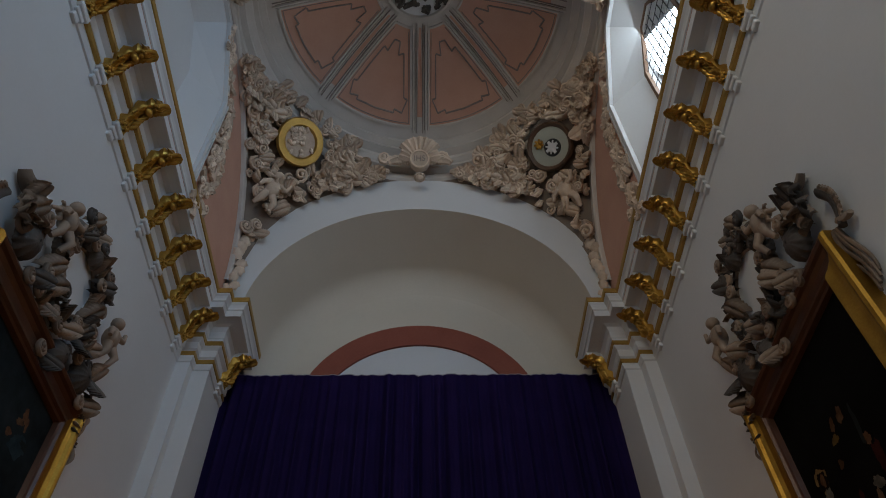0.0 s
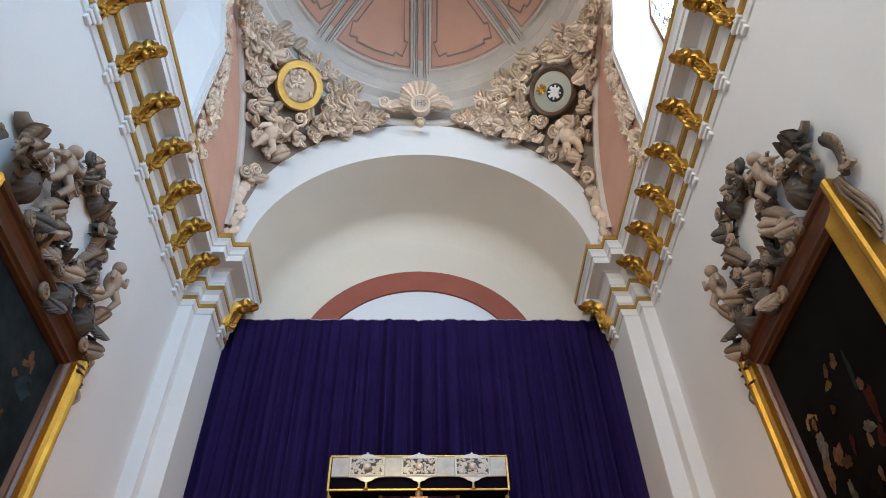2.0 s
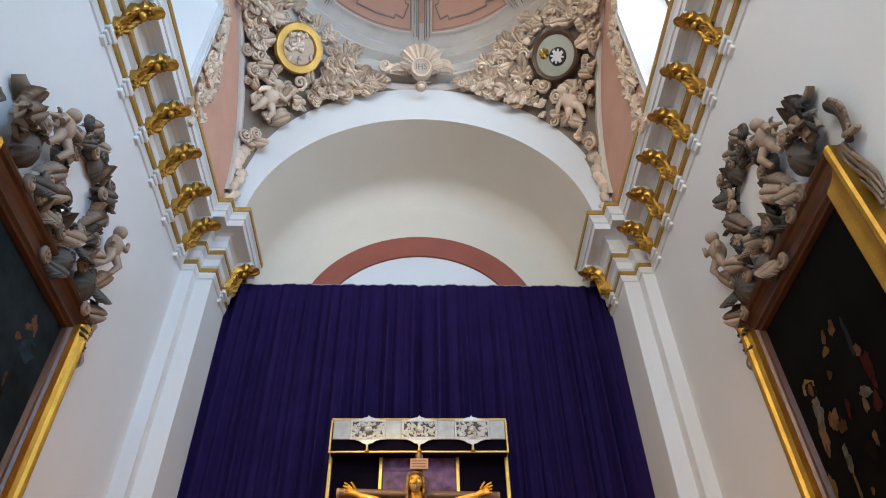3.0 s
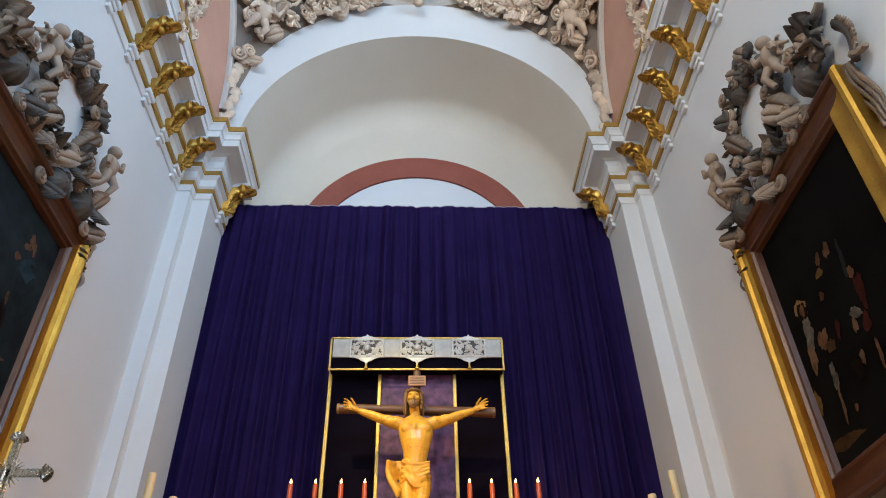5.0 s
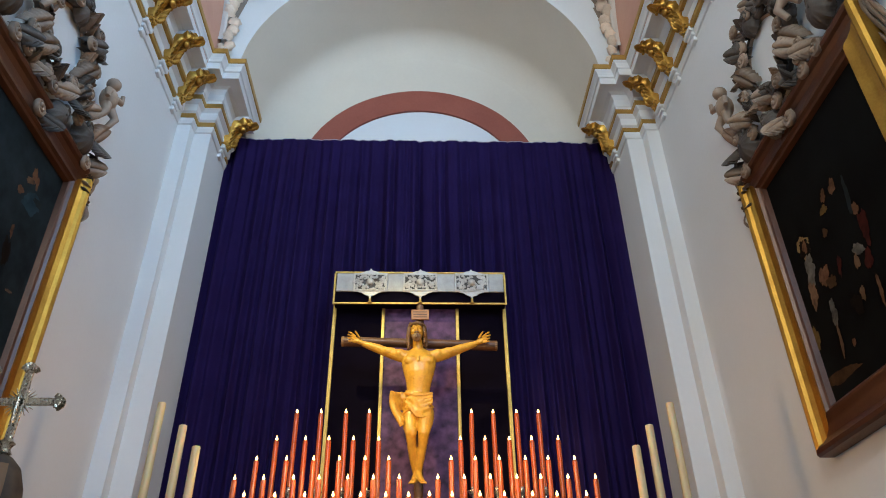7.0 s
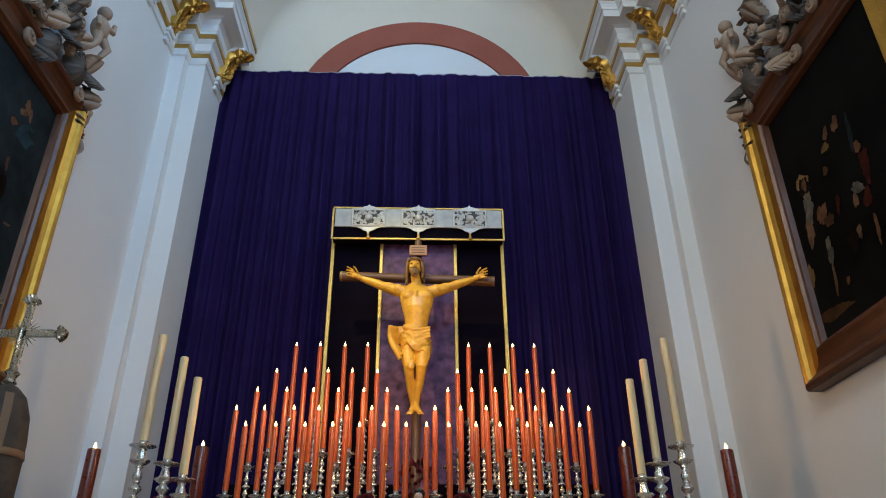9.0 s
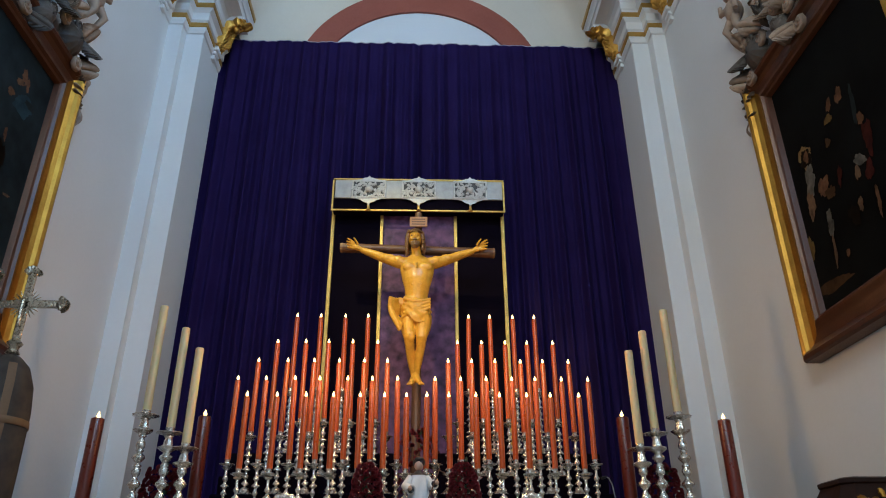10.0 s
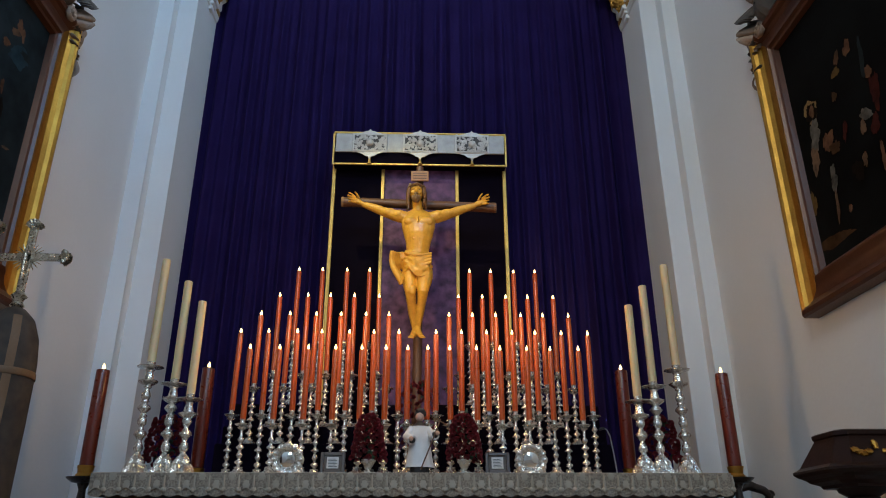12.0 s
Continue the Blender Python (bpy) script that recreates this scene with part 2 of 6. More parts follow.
for side, sign in (("west", -1), ("east", 1)):
    s = Shape().box((sign * WX, -9, 0), (sign * (WX + 0.55), 9.9, 9.30))
    solid("wall_" + side, s, PLASTER, "smooth white plastered side wall of the chapel", "wall", "structure", None)
    s = Shape()
    ys = [1.3, 2.75, 3.24, 3.6, 4.2, 4.56, 5.05, 7.42]
    hole_strips(s, sign * 2.95, sign * 3.0, ys, 9.30, 15.0, lambda y: SILL_IN, polygon_top(**NICHE))
    solid("lunette_wall_" + side, s, SALMON, "salmon plastered lunette wall under the dome", "wall", "structure", None)
    s = Shape()
    if sign > 0:
        hole_strips(s, 3.35, 3.86, ys, 9.30, 15.0, lambda y: SILL_OUT, polygon_top(**GLASS))
    else:
        s.box((-3.86, 1.3, 9.30), (-3.37, 7.42, 15.0))
    s.box((sign * 2.95, 7.42, 9.30), (sign * 3.86, 9.9, 15.0))
    # the unseen nave beyond, with a high opening added for its fill lamp
    hole_strips(s, sign * 3.31, sign * 3.86, [-9, -6.2, -3.8, 1.3], 9.30, 15.0, lambda y: 9.4, lambda y: 11.9 if -6.2 < y < -3.8 else -1)
    solid("upper_wall_" + side, s, PLASTER, "white plastered upper wall behind the cornice", "wall", "structure", None)
    # splayed reveal
    a = [Vector((sign * 2.95, y, z)) for y, z in outline(NICHE, SILL_IN)]
    b = [Vector((sign * 3.35, y, z)) for y, z in outline(GLASS, SILL_OUT)]
    s = Shape().grid([a, b], close_v=True)
    if sign < 0:
        s.add(b, [tuple(range(6))])
    solid("reveal_" + side, s, PLASTER, "white splayed plaster reveal of the lunette window", "reveal", "structure", None)
    # moulded frame round the opening
    s = Shape()
    for o0, o1, d in ((0.0, 0.05, 0.06), (0.05, 0.12, 0.035), (0.12, 0.15, 0.05)):
        def shifted(o):
            return [(y + (o if y > 3.9 else -o) * (1 if abs(y - 3.9) > 0.4 else 0.4), z + (o * (1.0 if z > 12 else 0.45) if z > 10 else 0)) for y, z in outline(NICHE, SILL_IN)]
        p0, p1 = shifted(o0), shifted(o1)
        x0, x1 = sign * 2.948, sign * (2.95 - d)
        s.grid([[Vector((x0, *q)) for q in p0], [Vector((x1, *q)) for q in p0], [Vector((x1, *q)) for q in p1], [Vector((x0, *q)) for q in p1]])
    solid("window_moulding_" + side, s, PLASTER, "white moulded frame round the lunette opening", "trim", "structure", None)

# unseen roofs and end walls, added to close the place
s = Shape().box((-4, -9, 15.0), (4, 10.4, 15.3))
solid("ceiling", s, PLASTER, "plain white ceiling over the chapel", "ceiling", "structure", None)
# the opening is added to hold the fill lamp at this end
s = Shape()
for a, b in (((-4, -9.4, 0), (4, -9.0, 6.9)), ((-4, -9.4, 11.5), (4, -9.0, 15)), ((-4, -9.4, 6.9), (-1.7, -9.0, 11.5)), ((1.7, -9.4, 6.9), (4, -9.0, 11.5))):
    s.box(a, b)
solid("wall_south", s, PLASTER, "plain white unseen end wall of the nave, opened for a lamp", "wall", "structure", None)
s = Shape().box((-4, 9.9, 0), (4, 10.3, 15))
solid("wall_north", s, CREAM, "cream plastered outer end wall", "wall", "structure", None)

# pilasters of two layers at the mouth of the chancel
for side, sign in (("west", -1), ("east", 1)):
    s = Shape().box((sign * L1X, L1Y, 0), (sign * (WX + 0.02), ENDY + 0.3, 8.62), bevel=0.008)
    s.box((sign * L2X, L2Y, 0), (sign * (L1X + 0.01), ENDY + 0.05, 8.62), bevel=0.008)
    solid("pilaster_" + side, s, PLASTER, "white two-layered pilaster beside the curtain", "pilaster", "structure", None)


def arc(r, z, n=64, legs=None):
    pts = [(r * math.cos(math.pi * i / n), z + r * math.sin(math.pi * i / n)) for i in range(n + 1)]
    if legs is not None:
        pts = [(r, legs)] + pts + [(-r, legs)]
    return pts


# chancel arch, its vault and the wall behind
VR, VZ, VY, VEND = 2.69, 9.57, 7.50, 9.20
s = Shape()
s.grid([[Vector((x, y, z)) for x, z in arc(r, c, legs=9.2)] for y, r, c in ((BAYY + 2.88, BAYR + 0.03, ARCZ), (BAYY + 2.90, BAYR - 0.02, ARCZ - 0.02), (VY - 0.03, VR + 0.035, VZ + 0.06), (VY, VR, VZ))])
solid("chancel_arch", s, PLASTER, "broad white plaster arch over the curtain", "arch", "structure", 30)
s = Shape()
FIL = 0.42
rows = [[Vector((x, VY, z)) for x, z in arc(VR, VZ, legs=9.2)]]
for i in range(9):
    a = math.pi / 2 * i / 8
    r = VR - FIL * (1 - math.cos(a))
    rows.append([Vector((x, VEND - FIL + FIL * math.sin(a), z)) for x, z in arc(r, VZ, legs=9.2)])
s.grid(rows)
edge = rows[-1]
s.add([*edge, Vector((0, VEND, 9.2))], [(i, i + 1, len(edge)) for i in range(len(edge) - 1)])
solid("chancel_vault", s, CREAM, "cream plastered barrel vault and end wall behind the curtain", "vault", "structure", 30)
s = Shape()
RO, RI, RZ, RIZ = 2.02, 1.695, 8.945, 8.80
a0, b0 = arc(RO, RZ, 48, 7.5), arc(RI, RIZ, 48, 7.5)
s.grid([[Vector((x, VEND, z)) for x, z in a0], [Vector((x, VEND - 0.05, z)) for x, z in a0], [Vector((x, VEND - 0.05, z)) for x, z in b0], [Vector((x, VEND - 0.004, z)) for x, z in b0]])
solid("painted_arch", s, BRICKRED, "red-brown painted arch on the end wall", "arch", "structure", 30)
s = Shape()
b0 = arc(RI, RIZ, 48, 7.5)
s.add([Vector((x, VEND - 0.006, z)) for x, z in b0] + [Vector((0, VEND - 0.006, 7.5))], [(i, i + 1, len(b0)) for i in range(len(b0) - 1)])
solid("arch_infill", s, PANEL, "pale white plaster inside the red arch, tinted for bluish light", "wall panel", "structure", None)

# pendentives of the bay
SPH = math.hypot(BAYR, 2.9)


def on_sphere(th, r):
    return Vector((BAYX + r * math.cos(th), BAYY + r * math.sin(th), ARCZ + math.sqrt(max(SPH * SPH - r * r, 0))))


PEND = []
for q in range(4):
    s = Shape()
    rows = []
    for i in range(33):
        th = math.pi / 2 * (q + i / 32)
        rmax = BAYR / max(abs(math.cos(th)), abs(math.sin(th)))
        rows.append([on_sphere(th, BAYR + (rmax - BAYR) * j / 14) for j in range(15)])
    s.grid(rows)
    solid("pendentive", s, PENDGROUND, "grey plastered pendentive under the dome, darkened for gap shade", "pendentive", "structure", 30)

# dome: moulded ring, shell, ribs and panels
s = Shape()
ring = [(2.93, RINGZ - 0.02), (2.86, RINGZ + 0.02), (2.86, RINGZ + 0.14), (2.92, RINGZ + 0.17), (2.92, RINGZ + 0.27), (2.80, RINGZ + 0.30), (2.80, RINGZ + 0.36), (2.72, RINGZ + 0.44), (2.72, RINGZ + 0.52), (2.82, RINGZ + 0.56), (2.84, RINGZ + 0.72), (2.70, RINGZ + 0.78), (2.70, RINGZ + 0.84), (2.60, RINGZ + 0.92), (2.60, RINGZ + 0.98), (2.68, RINGZ + 1.02), (2.64, RINGZ + 1.14)]
s.lathe(ring, (BAYX, BAYY, 0), 96)
solid("dome_ring", s, GREY, "grey moulded ring cornice at the dome's foot", "cornice", "structure", 30)


def dome_z(r):
    return 1.6 + 12.38 + 1.08 * (1 - (r / 2.62) ** 2)


def dome_pt(r, a, drop=0.0):
    return Vector((BAYX + r * math.sin(a), BAYY + r * math.cos(a), dome_z(r) - drop))


s = Shape().lathe([(r, dome_z(r)) for r in np.linspace(2.70, 0.50, 14)], (BAYX, BAYY, 0), 96)
solid("dome_shell", s, GREY, "shallow grey plastered dome", "dome", "structure", 30)


def flat_strip(s, pts_in, pts_out, drop, thick=0.03, slot=0):
    """A raised band on the dome between two rows of (r, angle)."""
    a = [dome_pt(r, t, 0.0) for r, t in pts_in]
    b = [dome_pt(r, t, drop) for r, t in pts_in]
    c = [dome_pt(r, t, drop) for r, t in pts_out]
    d = [dome_pt(r, t, 0.0) for r, t in pts_out]
    s.grid([a, b, c, d], slot)


def sector(s, r0, r1, a0, a1, w0, drop, slot=0, n=8):
    """A plate from r0 to r1 whose straight sides keep w0 from the lines a0 and a1."""
    rows = []
    for r in np.linspace(r0, r1, n):
        da = w0 / r
        rows.append([dome_pt(r, t, drop) for t in np.linspace(a0 + da, a1 - da, 9)])
    s.grid(rows, slot)
    rim = [rows[0], [p + Vector((0, 0, drop + 0.01)) for p in rows[0]]]
    s.grid(rim, slot)
    s.grid([rows[-1], [p + Vector((0, 0, drop + 0.01)) for p in rows[-1]]], slot)
    for j in (0, -1):
        s.grid([[r[j] for r in rows], [r[j] + Vector((0, 0, drop + 0.01)) for r in rows]], slot)


def bar(s, p, q, w, drop, n=10, slot=0):
    """A raised fillet on the dome between two (x, y) offsets from its centre."""
    p, q = Vector(p), Vector(q)
    t = (q - p).normalized()
    k = Vector((-t.y, t.x))
    rows = []
    for i in range(n + 1):
        c = p.lerp(q, i / n)
        row = []
        for o, d in ((-w / 2, 0.0), (-w * 0.35, drop), (w * 0.35, drop), (w / 2, 0.0)):
            e = c + k * o
            row.append(Vector((BAYX + e.x, BAYY + e.y, dome_z(e.length) - d)))
        rows.append(row)
    s.grid(rows, slot)


def polar(r, a):
    return Vector((r * math.sin(a), r * math.cos(a)))


for i in range(8):
    a0, a1 = math.pi / 4 * i, math.pi / 4 * (i + 1)
    d = tagged(new("dome_panel"), "salmon dome panel with grey zigzag mouldings", "panel", "dome panels", "structure")
    d.location = (BAYX, BAYY, 14.0)
    s = Shape()
    sector(s, 0.82, 2.45, a0, a1, 0.17, 0.012)
    part("panel_field", s, SALMON, d, "salmon plaster field")
    s = Shape()
    w = 0.17
    cs = [(0.82, a0 + w / 0.82), (2.45, a0 + w / 2.45), (2.45, a1 - w / 2.45), (0.82, a1 - w / 0.82)]
    n = 8
    for (r0, t0), (r1, t1) in zip(cs, cs[1:] + cs[:1]):
        m = n if abs(r0 - r1) < 0.01 else 1
        for k in range(m):
            u0, u1 = k / m, (k + 1) / m
            bar(s, polar(r0 + (r1 - r0) * u0, t0 + (t1 - t0) * u0), polar(r0 + (r1 - r0) * u1, t0 + (t1 - t0) * u1), 0.045, 0.045, 3 if m > 1 else 12)
    part("panel_border", s, GREY, d, "grey moulded border")
    # dark bars drawn as the shadow gap inside the border
    s = Shape()
    for sg, t0 in ((1, a0), (-1, a1)):
        bar(s, polar(0.90, t0 + sg * 0.215 / 0.90), polar(2.40, t0 + sg * 0.215 / 2.40), 0.018, 0.022, 12)
    for k in range(8):
        t0, t1 = a0 + 0.215 / 2.40, a1 - 0.215 / 2.40
        bar(s, polar(2.40, t0 + (t1 - t0) * k / 8), polar(2.40, t0 + (t1 - t0) * (k + 1) / 8), 0.018, 0.022, 2)
    part("border_line", s, LINEDARK, d, "thin dark grey line for a shadow gap")
    # inner line with stepped corners
    s = Shape()
    mid = (a0 + a1) / 2
    i0, i1, w = 1.20, 2.27, 0.31
    A0, A1 = a0 + w / i1, a1 - w / i1
    B0, B1 = a0 + w / i0, a1 - w / i0
    st = 0.10
    left = [polar(i0 + 0.08, B0 - 0.02), polar(i1 - 0.26, a0 + w / (i1 - 0.26))]
    right = [polar(i0 + 0.08, B1 + 0.02), polar(i1 - 0.26, a1 - w / (i1 - 0.26))]
    for pts in (left, right):
        bar(s, pts[0], pts[1], 0.026, 0.04)
    bar(s, polar(i1, A0 + 0.09), polar(i1, (A0 + A1) / 2), 0.026, 0.04, 4)
    bar(s, polar(i1, (A0 + A1) / 2), polar(i1, A1 - 0.09), 0.026, 0.04, 4)
    for sg, AA, BB in ((1, A0, B0), (-1, A1, B1)):
        e = (a0 if sg > 0 else a1) + sg * w / (i1 - 0.26)
        bar(s, polar(i1 - 0.26, e), polar(i1 - 0.24, e - sg * 0.035), 0.026, 0.04, 2)
        bar(s, polar(i1 - 0.24, e - sg * 0.035), polar(i1 - 0.02, AA + sg * 0.02), 0.026, 0.04, 2)
        bar(s, polar(i1 - 0.02, AA + sg * 0.02), polar(i1 - 0.06, AA + sg * 0.09), 0.026, 0.04, 2)
        bar(s, polar(i1 - 0.06, AA + sg * 0.09), polar(i1, AA + sg * 0.09), 0.026, 0.04, 2)
        mid2 = (a0 + a1) / 2
        bar(s, polar(i0 + 0.08, BB - sg * 0.02), polar(i0 + 0.13, BB + sg * 0.05), 0.026, 0.04, 2)
        bar(s, polar(i0 + 0.13, BB + sg * 0.05), polar(i0 - 0.10, mid2 - sg * 0.05), 0.026, 0.04, 2)
    bar(s, polar(i0 - 0.10, mid2 - 0.05), polar(i0 - 0.10, mid2 + 0.05), 0.026, 0.04, 2)
    part("panel_line", s, LINEDARK, d, "grey stepped inner moulding")
    # rib
    rib = tagged(new("dome_rib"), "grey dome rib with a narrow salmon strip", "rib", "dome ribs", "structure")
    rib.location = (BAYX, BAYY, 14.0)
    s = Shape()
    dark = Shape()
    for o in (-0.12, -0.055, 0.055, 0.12):
        q0, q1 = polar(0.72, a0), polar(2.54, a0)
        k = Vector((math.cos(a0), -math.sin(a0))) * o
        bar(s if abs(o) > 0.1 else dark, q0 + k, q1 + k, 0.016 if abs(o) < 0.1 else 0.040, 0.035 if abs(o) < 0.1 else 0.055, 14)
    # more dark bars, drawn as shadow gaps along the rib's fillets
    for o in (-0.150, 0.150, -0.092, 0.092):
        k = Vector((math.cos(a0), -math.sin(a0))) * o
        bar(dark, polar(0.90, a0) + k, polar(2.50, a0) + k, 0.012, 0.014, 14)
    part("rib_fillet", s, GREY, rib)
    part("rib_line", dark, LINEDARK, rib, "thin dark grey line for a shadow gap")
    s = Shape()
    k = Vector((math.cos(a0), -math.sin(a0)))
    for j in range(12):
        r0, r1 = 0.80 + 1.5 * j / 12, 0.80 + 1.5 * (j + 1) / 12
        quad = []
        for r, o in ((r0, -0.020 - 0.010 * j / 4), (r0, 0.020 + 0.010 * j / 4), (r1, 0.020 + 0.010 * (j + 1) / 4), (r1, -0.020 - 0.010 * (j + 1) / 4)):
            e = polar(r, a0) + k * o
            quad.append(Vector((BAYX + e.x, BAYY + e.y, dome_z(e.length) - 0.008)))
        s.add(quad, [(0, 1, 2, 3)])
    part("rib_strip", s, SALMON, rib, "narrow salmon strip")

# cornice of the side walls, broken forward over the pilasters
PROFILE = [(-0.02, 8.46), (0.02, 8.48), (0.035, 8.53), (0.035, 8.66), (0.06, 8.68), (0.06, 8.80), (0.11, 8.84), (0.11, 8.97), (0.125, 8.99), (0.125, 9.10), (0.16, 9.17), (0.21, 9.19), (0.355, 9.19), (0.355, 9.30), (0.375, 9.31), (0.378, 9.345), (0.392, 9.38), (0.412, 9.405), (0.418, 9.42)]
BRY = 7.10                                # first bracket on the side walls
CYMA = [(0.418, 9.42), (0.432, 9.425), (0.438, 9.45), (0.438, 9.50), (-0.02, 9.54)]
for side, sign in (("west", -1), ("east", 1)):
    path = [(-WX, -9), (-WX, L1Y), (-L1X, L1Y), (-L1X, L2Y), (-L2X, L2Y), (-L2X, ENDY)]
    if sign > 0:
        path = [(-x, y) for x, y in reversed(path)]
    c = tagged(new("cornice_" + side), "white cornice with gilded brackets and gold lines", "cornice", "", "structure")
    c.location = (sign * WX, 4, 8.5)
    s = Shape().sweep(path, PROFILE)
    part("corona", s, PLASTER, c, "white moulded cornice", None)
    s = Shape().sweep(path, CYMA)
    part("gold_edge", s, GOLDPAINT, c, "gold painted upper edge", 30)
    def fillet(y0, y1, o, z0, z1):
        x = sign * (WX - o)
        return Shape().box((x, y0, z0), (x - sign * 0.05, y1, z1), bevel=0.006)
    for k in range(-3, 11):
        y = BRY - 0.642 * k
        if y > 7.2 or y < 0:
            continue
        part("gold_fillet", fillet(y - 0.53, y - 0.11, 0.020, 8.575, 8.645), GOLDPAINT, c)
        part("gold_fillet", fillet(y - 0.53, y - 0.11, 0.105, 8.86, 8.93), GOLDPAINT, c)
    tail = path[1:] if sign < 0 else path[:-1]
    s = Shape().sweep(tail, [(0.034, 8.57), (0.047, 8.575), (0.047, 8.64), (0.034, 8.645)], closed=True)
    part("gold_line", s, GOLDPAINT, c)
    s = Shape().sweep(tail, [(0.108, 8.85), (0.122, 8.855), (0.122, 8.925), (0.108, 8.93)], closed=True)
    part("gold_line", s, GOLDPAINT, c)

# ---- carved ornament ----
def frame_at(p, n, turn):
    """A pose at p whose z axis is n, turned about it."""
    n = n.normalized()
    return Matrix.Translation(p) @ n.to_track_quat("Z", "Y").to_matrix().to_4x4() @ Matrix.Rotation(turn, 4, "Z")


def leaf(s, m, length, width, lift, slot=0):
    """A curled acanthus leaf in relief, with lobed sides that come down to the ground."""
    rows = []
    for i in range(9):
        u = i / 8
        w = width * (math.sin(math.pi * min(0.12 + 0.88 * u, 1.0)) ** 0.7) * (1 + 0.22 * math.sin(u * 19))
        z = lift * (math.sin(math.pi * (0.15 + 0.72 * u)) + 0.55 * u * u)
        x = length * (u if u < 0.8 else 0.8 - 0.35 * (u - 0.8))
        row = []
        for v in (-1, -0.9, -0.45, 0, 0.45, 0.9, 1):
            a = abs(v)
            h = 0.0 if a == 1 and u < 0.6 else z * (1 - 0.30 * a) - (0.10 * lift if a == 0.45 else 0) - (lift * 0.35 if a == 1 else 0)
            row.append(m @ Vector((x, v * w * 0.5, h)))
        rows.append(row)
    s.grid(rows, slot)


def acanthus(s, m, length, width, lift, slot=0):
    """A long curling leaf with a deep midrib, toothed edge and rolled tip."""
    rows = []
    n = 17
    for i in range(n):
        u = i / (n - 1)
        bend = 2.6 * u * u
        x = length * (u - 0.30 * u * u * u)
        z = lift * (0.25 + 1.1 * math.sin(math.pi * 0.62 * u)) + 0.16 * length * (1 - math.cos(bend)) * 0.5
        if u > 0.8:
            z -= (u - 0.8) * 1.6 * lift
            x -= (u - 0.8) * 0.5 * length
        tooth = 1.0 + 0.30 * (0.5 + 0.5 * math.cos(i * math.pi)) * (0.4 + u)
        w = width * 0.5 * (0.35 + 0.9 * math.sin(math.pi * (0.12 + 0.80 * u))) * tooth
        row = []
        for v in (-1.0, -0.72, -0.40, -0.12, 0.0, 0.12, 0.40, 0.72, 1.0):
            a = abs(v)
            h = z + lift * (0.30 * math.sin(a * math.pi) - 0.55 * a * a) - (lift * 0.16 if a < 0.05 else 0)
            row.append(m @ Vector((x - 0.10 * length * a * a, v * w + 0.10 * length * math.sin(2.2 * u), h)))
        rows.append(row)
    back = [[p - (m.to_3x3() @ Vector((0, 0, 0.018))) for p in r] for r in rows]
    ring = [r + list(reversed(b)) for r, b in zip(rows, back)]
    s.grid(ring, slot, close_v=True)


def scroll(s, m, radius, thick, turns=1.4, slot=0, rise=0.04):
    path, rad = [], []
    n = 15
    for i in range(n):
        u = i / (n - 1)
        a = 2 * math.pi * turns * u
        r = radius * (1 - 0.80 * u)
        path.append(m @ Vector((r * math.cos(a) - radius, r * math.sin(a), rise + 0.6 * thick * u)))
        rad.append(thick * (1.0 - 0.35 * u) * (0.6 if i == 0 else 1))
    s.tube(path, rad, 6, slot)
    s.ball(path[-1], thick * 1.1, 6, 4, slot)


def shell(s, m, r, slot=0, ribs=9):
    rows = []
    for i in range(7):
        a = math.pi / 2 * i / 6
        row = []
        for k in range(36):
            t = 2 * math.pi * k / 36
            q = r * math.cos(a) * (1 + 0.08 * math.cos(ribs * t))
            row.append(m @ Vector((q * math.cos(t), q * math.sin(t), 0.75 * r * math.sin(a))))
        rows.append(row)
    s.grid(rows, slot, close_v=True)


def cherub(s, m, h, slot=0):
    """A plain rounded carved figure in relief."""
    def ball(p, r, sc=(1, 1, 1)):
        o = len(s.v)
        s.ball((0, 0, 0), r, 10, 7, slot, sc)
        for i in range(o, len(s.v)):
            s.v[i] = tuple(m @ (Vector(s.v[i]) + Vector(p)))

    def limb(pts, r0, r1):
        s.tube([m @ Vector(p) for p in pts], [r0 + (r1 - r0) * i / (len(pts) - 1) for i in range(len(pts))], 7, slot)
    ball((0, 0.80 * h, 0.12 * h), 0.125 * h)
    ball((0, 0.50 * h, 0.08 * h), 0.17 * h, (1, 1.35, 0.9))
    limb([(0.10 * h, 0.62 * h, 0.10 * h), (0.27 * h, 0.60 * h, 0.18 * h), (0.33 * h, 0.78 * h, 0.16 * h)], 0.07 * h, 0.04 * h)
    limb([(-0.10 * h, 0.62 * h, 0.10 * h), (-0.25 * h, 0.50 * h, 0.18 * h), (-0.30 * h, 0.36 * h, 0.20 * h)], 0.07 * h, 0.04 * h)
    limb([(0.08 * h, 0.34 * h, 0.10 * h), (0.17 * h, 0.18 * h, 0.18 * h), (0.12 * h, -0.02 * h, 0.08 * h)], 0.095 * h, 0.05 * h)
    limb([(-0.08 * h, 0.34 * h, 0.10 * h), (-0.13 * h, 0.16 * h, 0.14 * h), (-0.20 * h, 0.0, 0.06 * h)], 0.095 * h, 0.05 * h)


rng = random.Random(7)

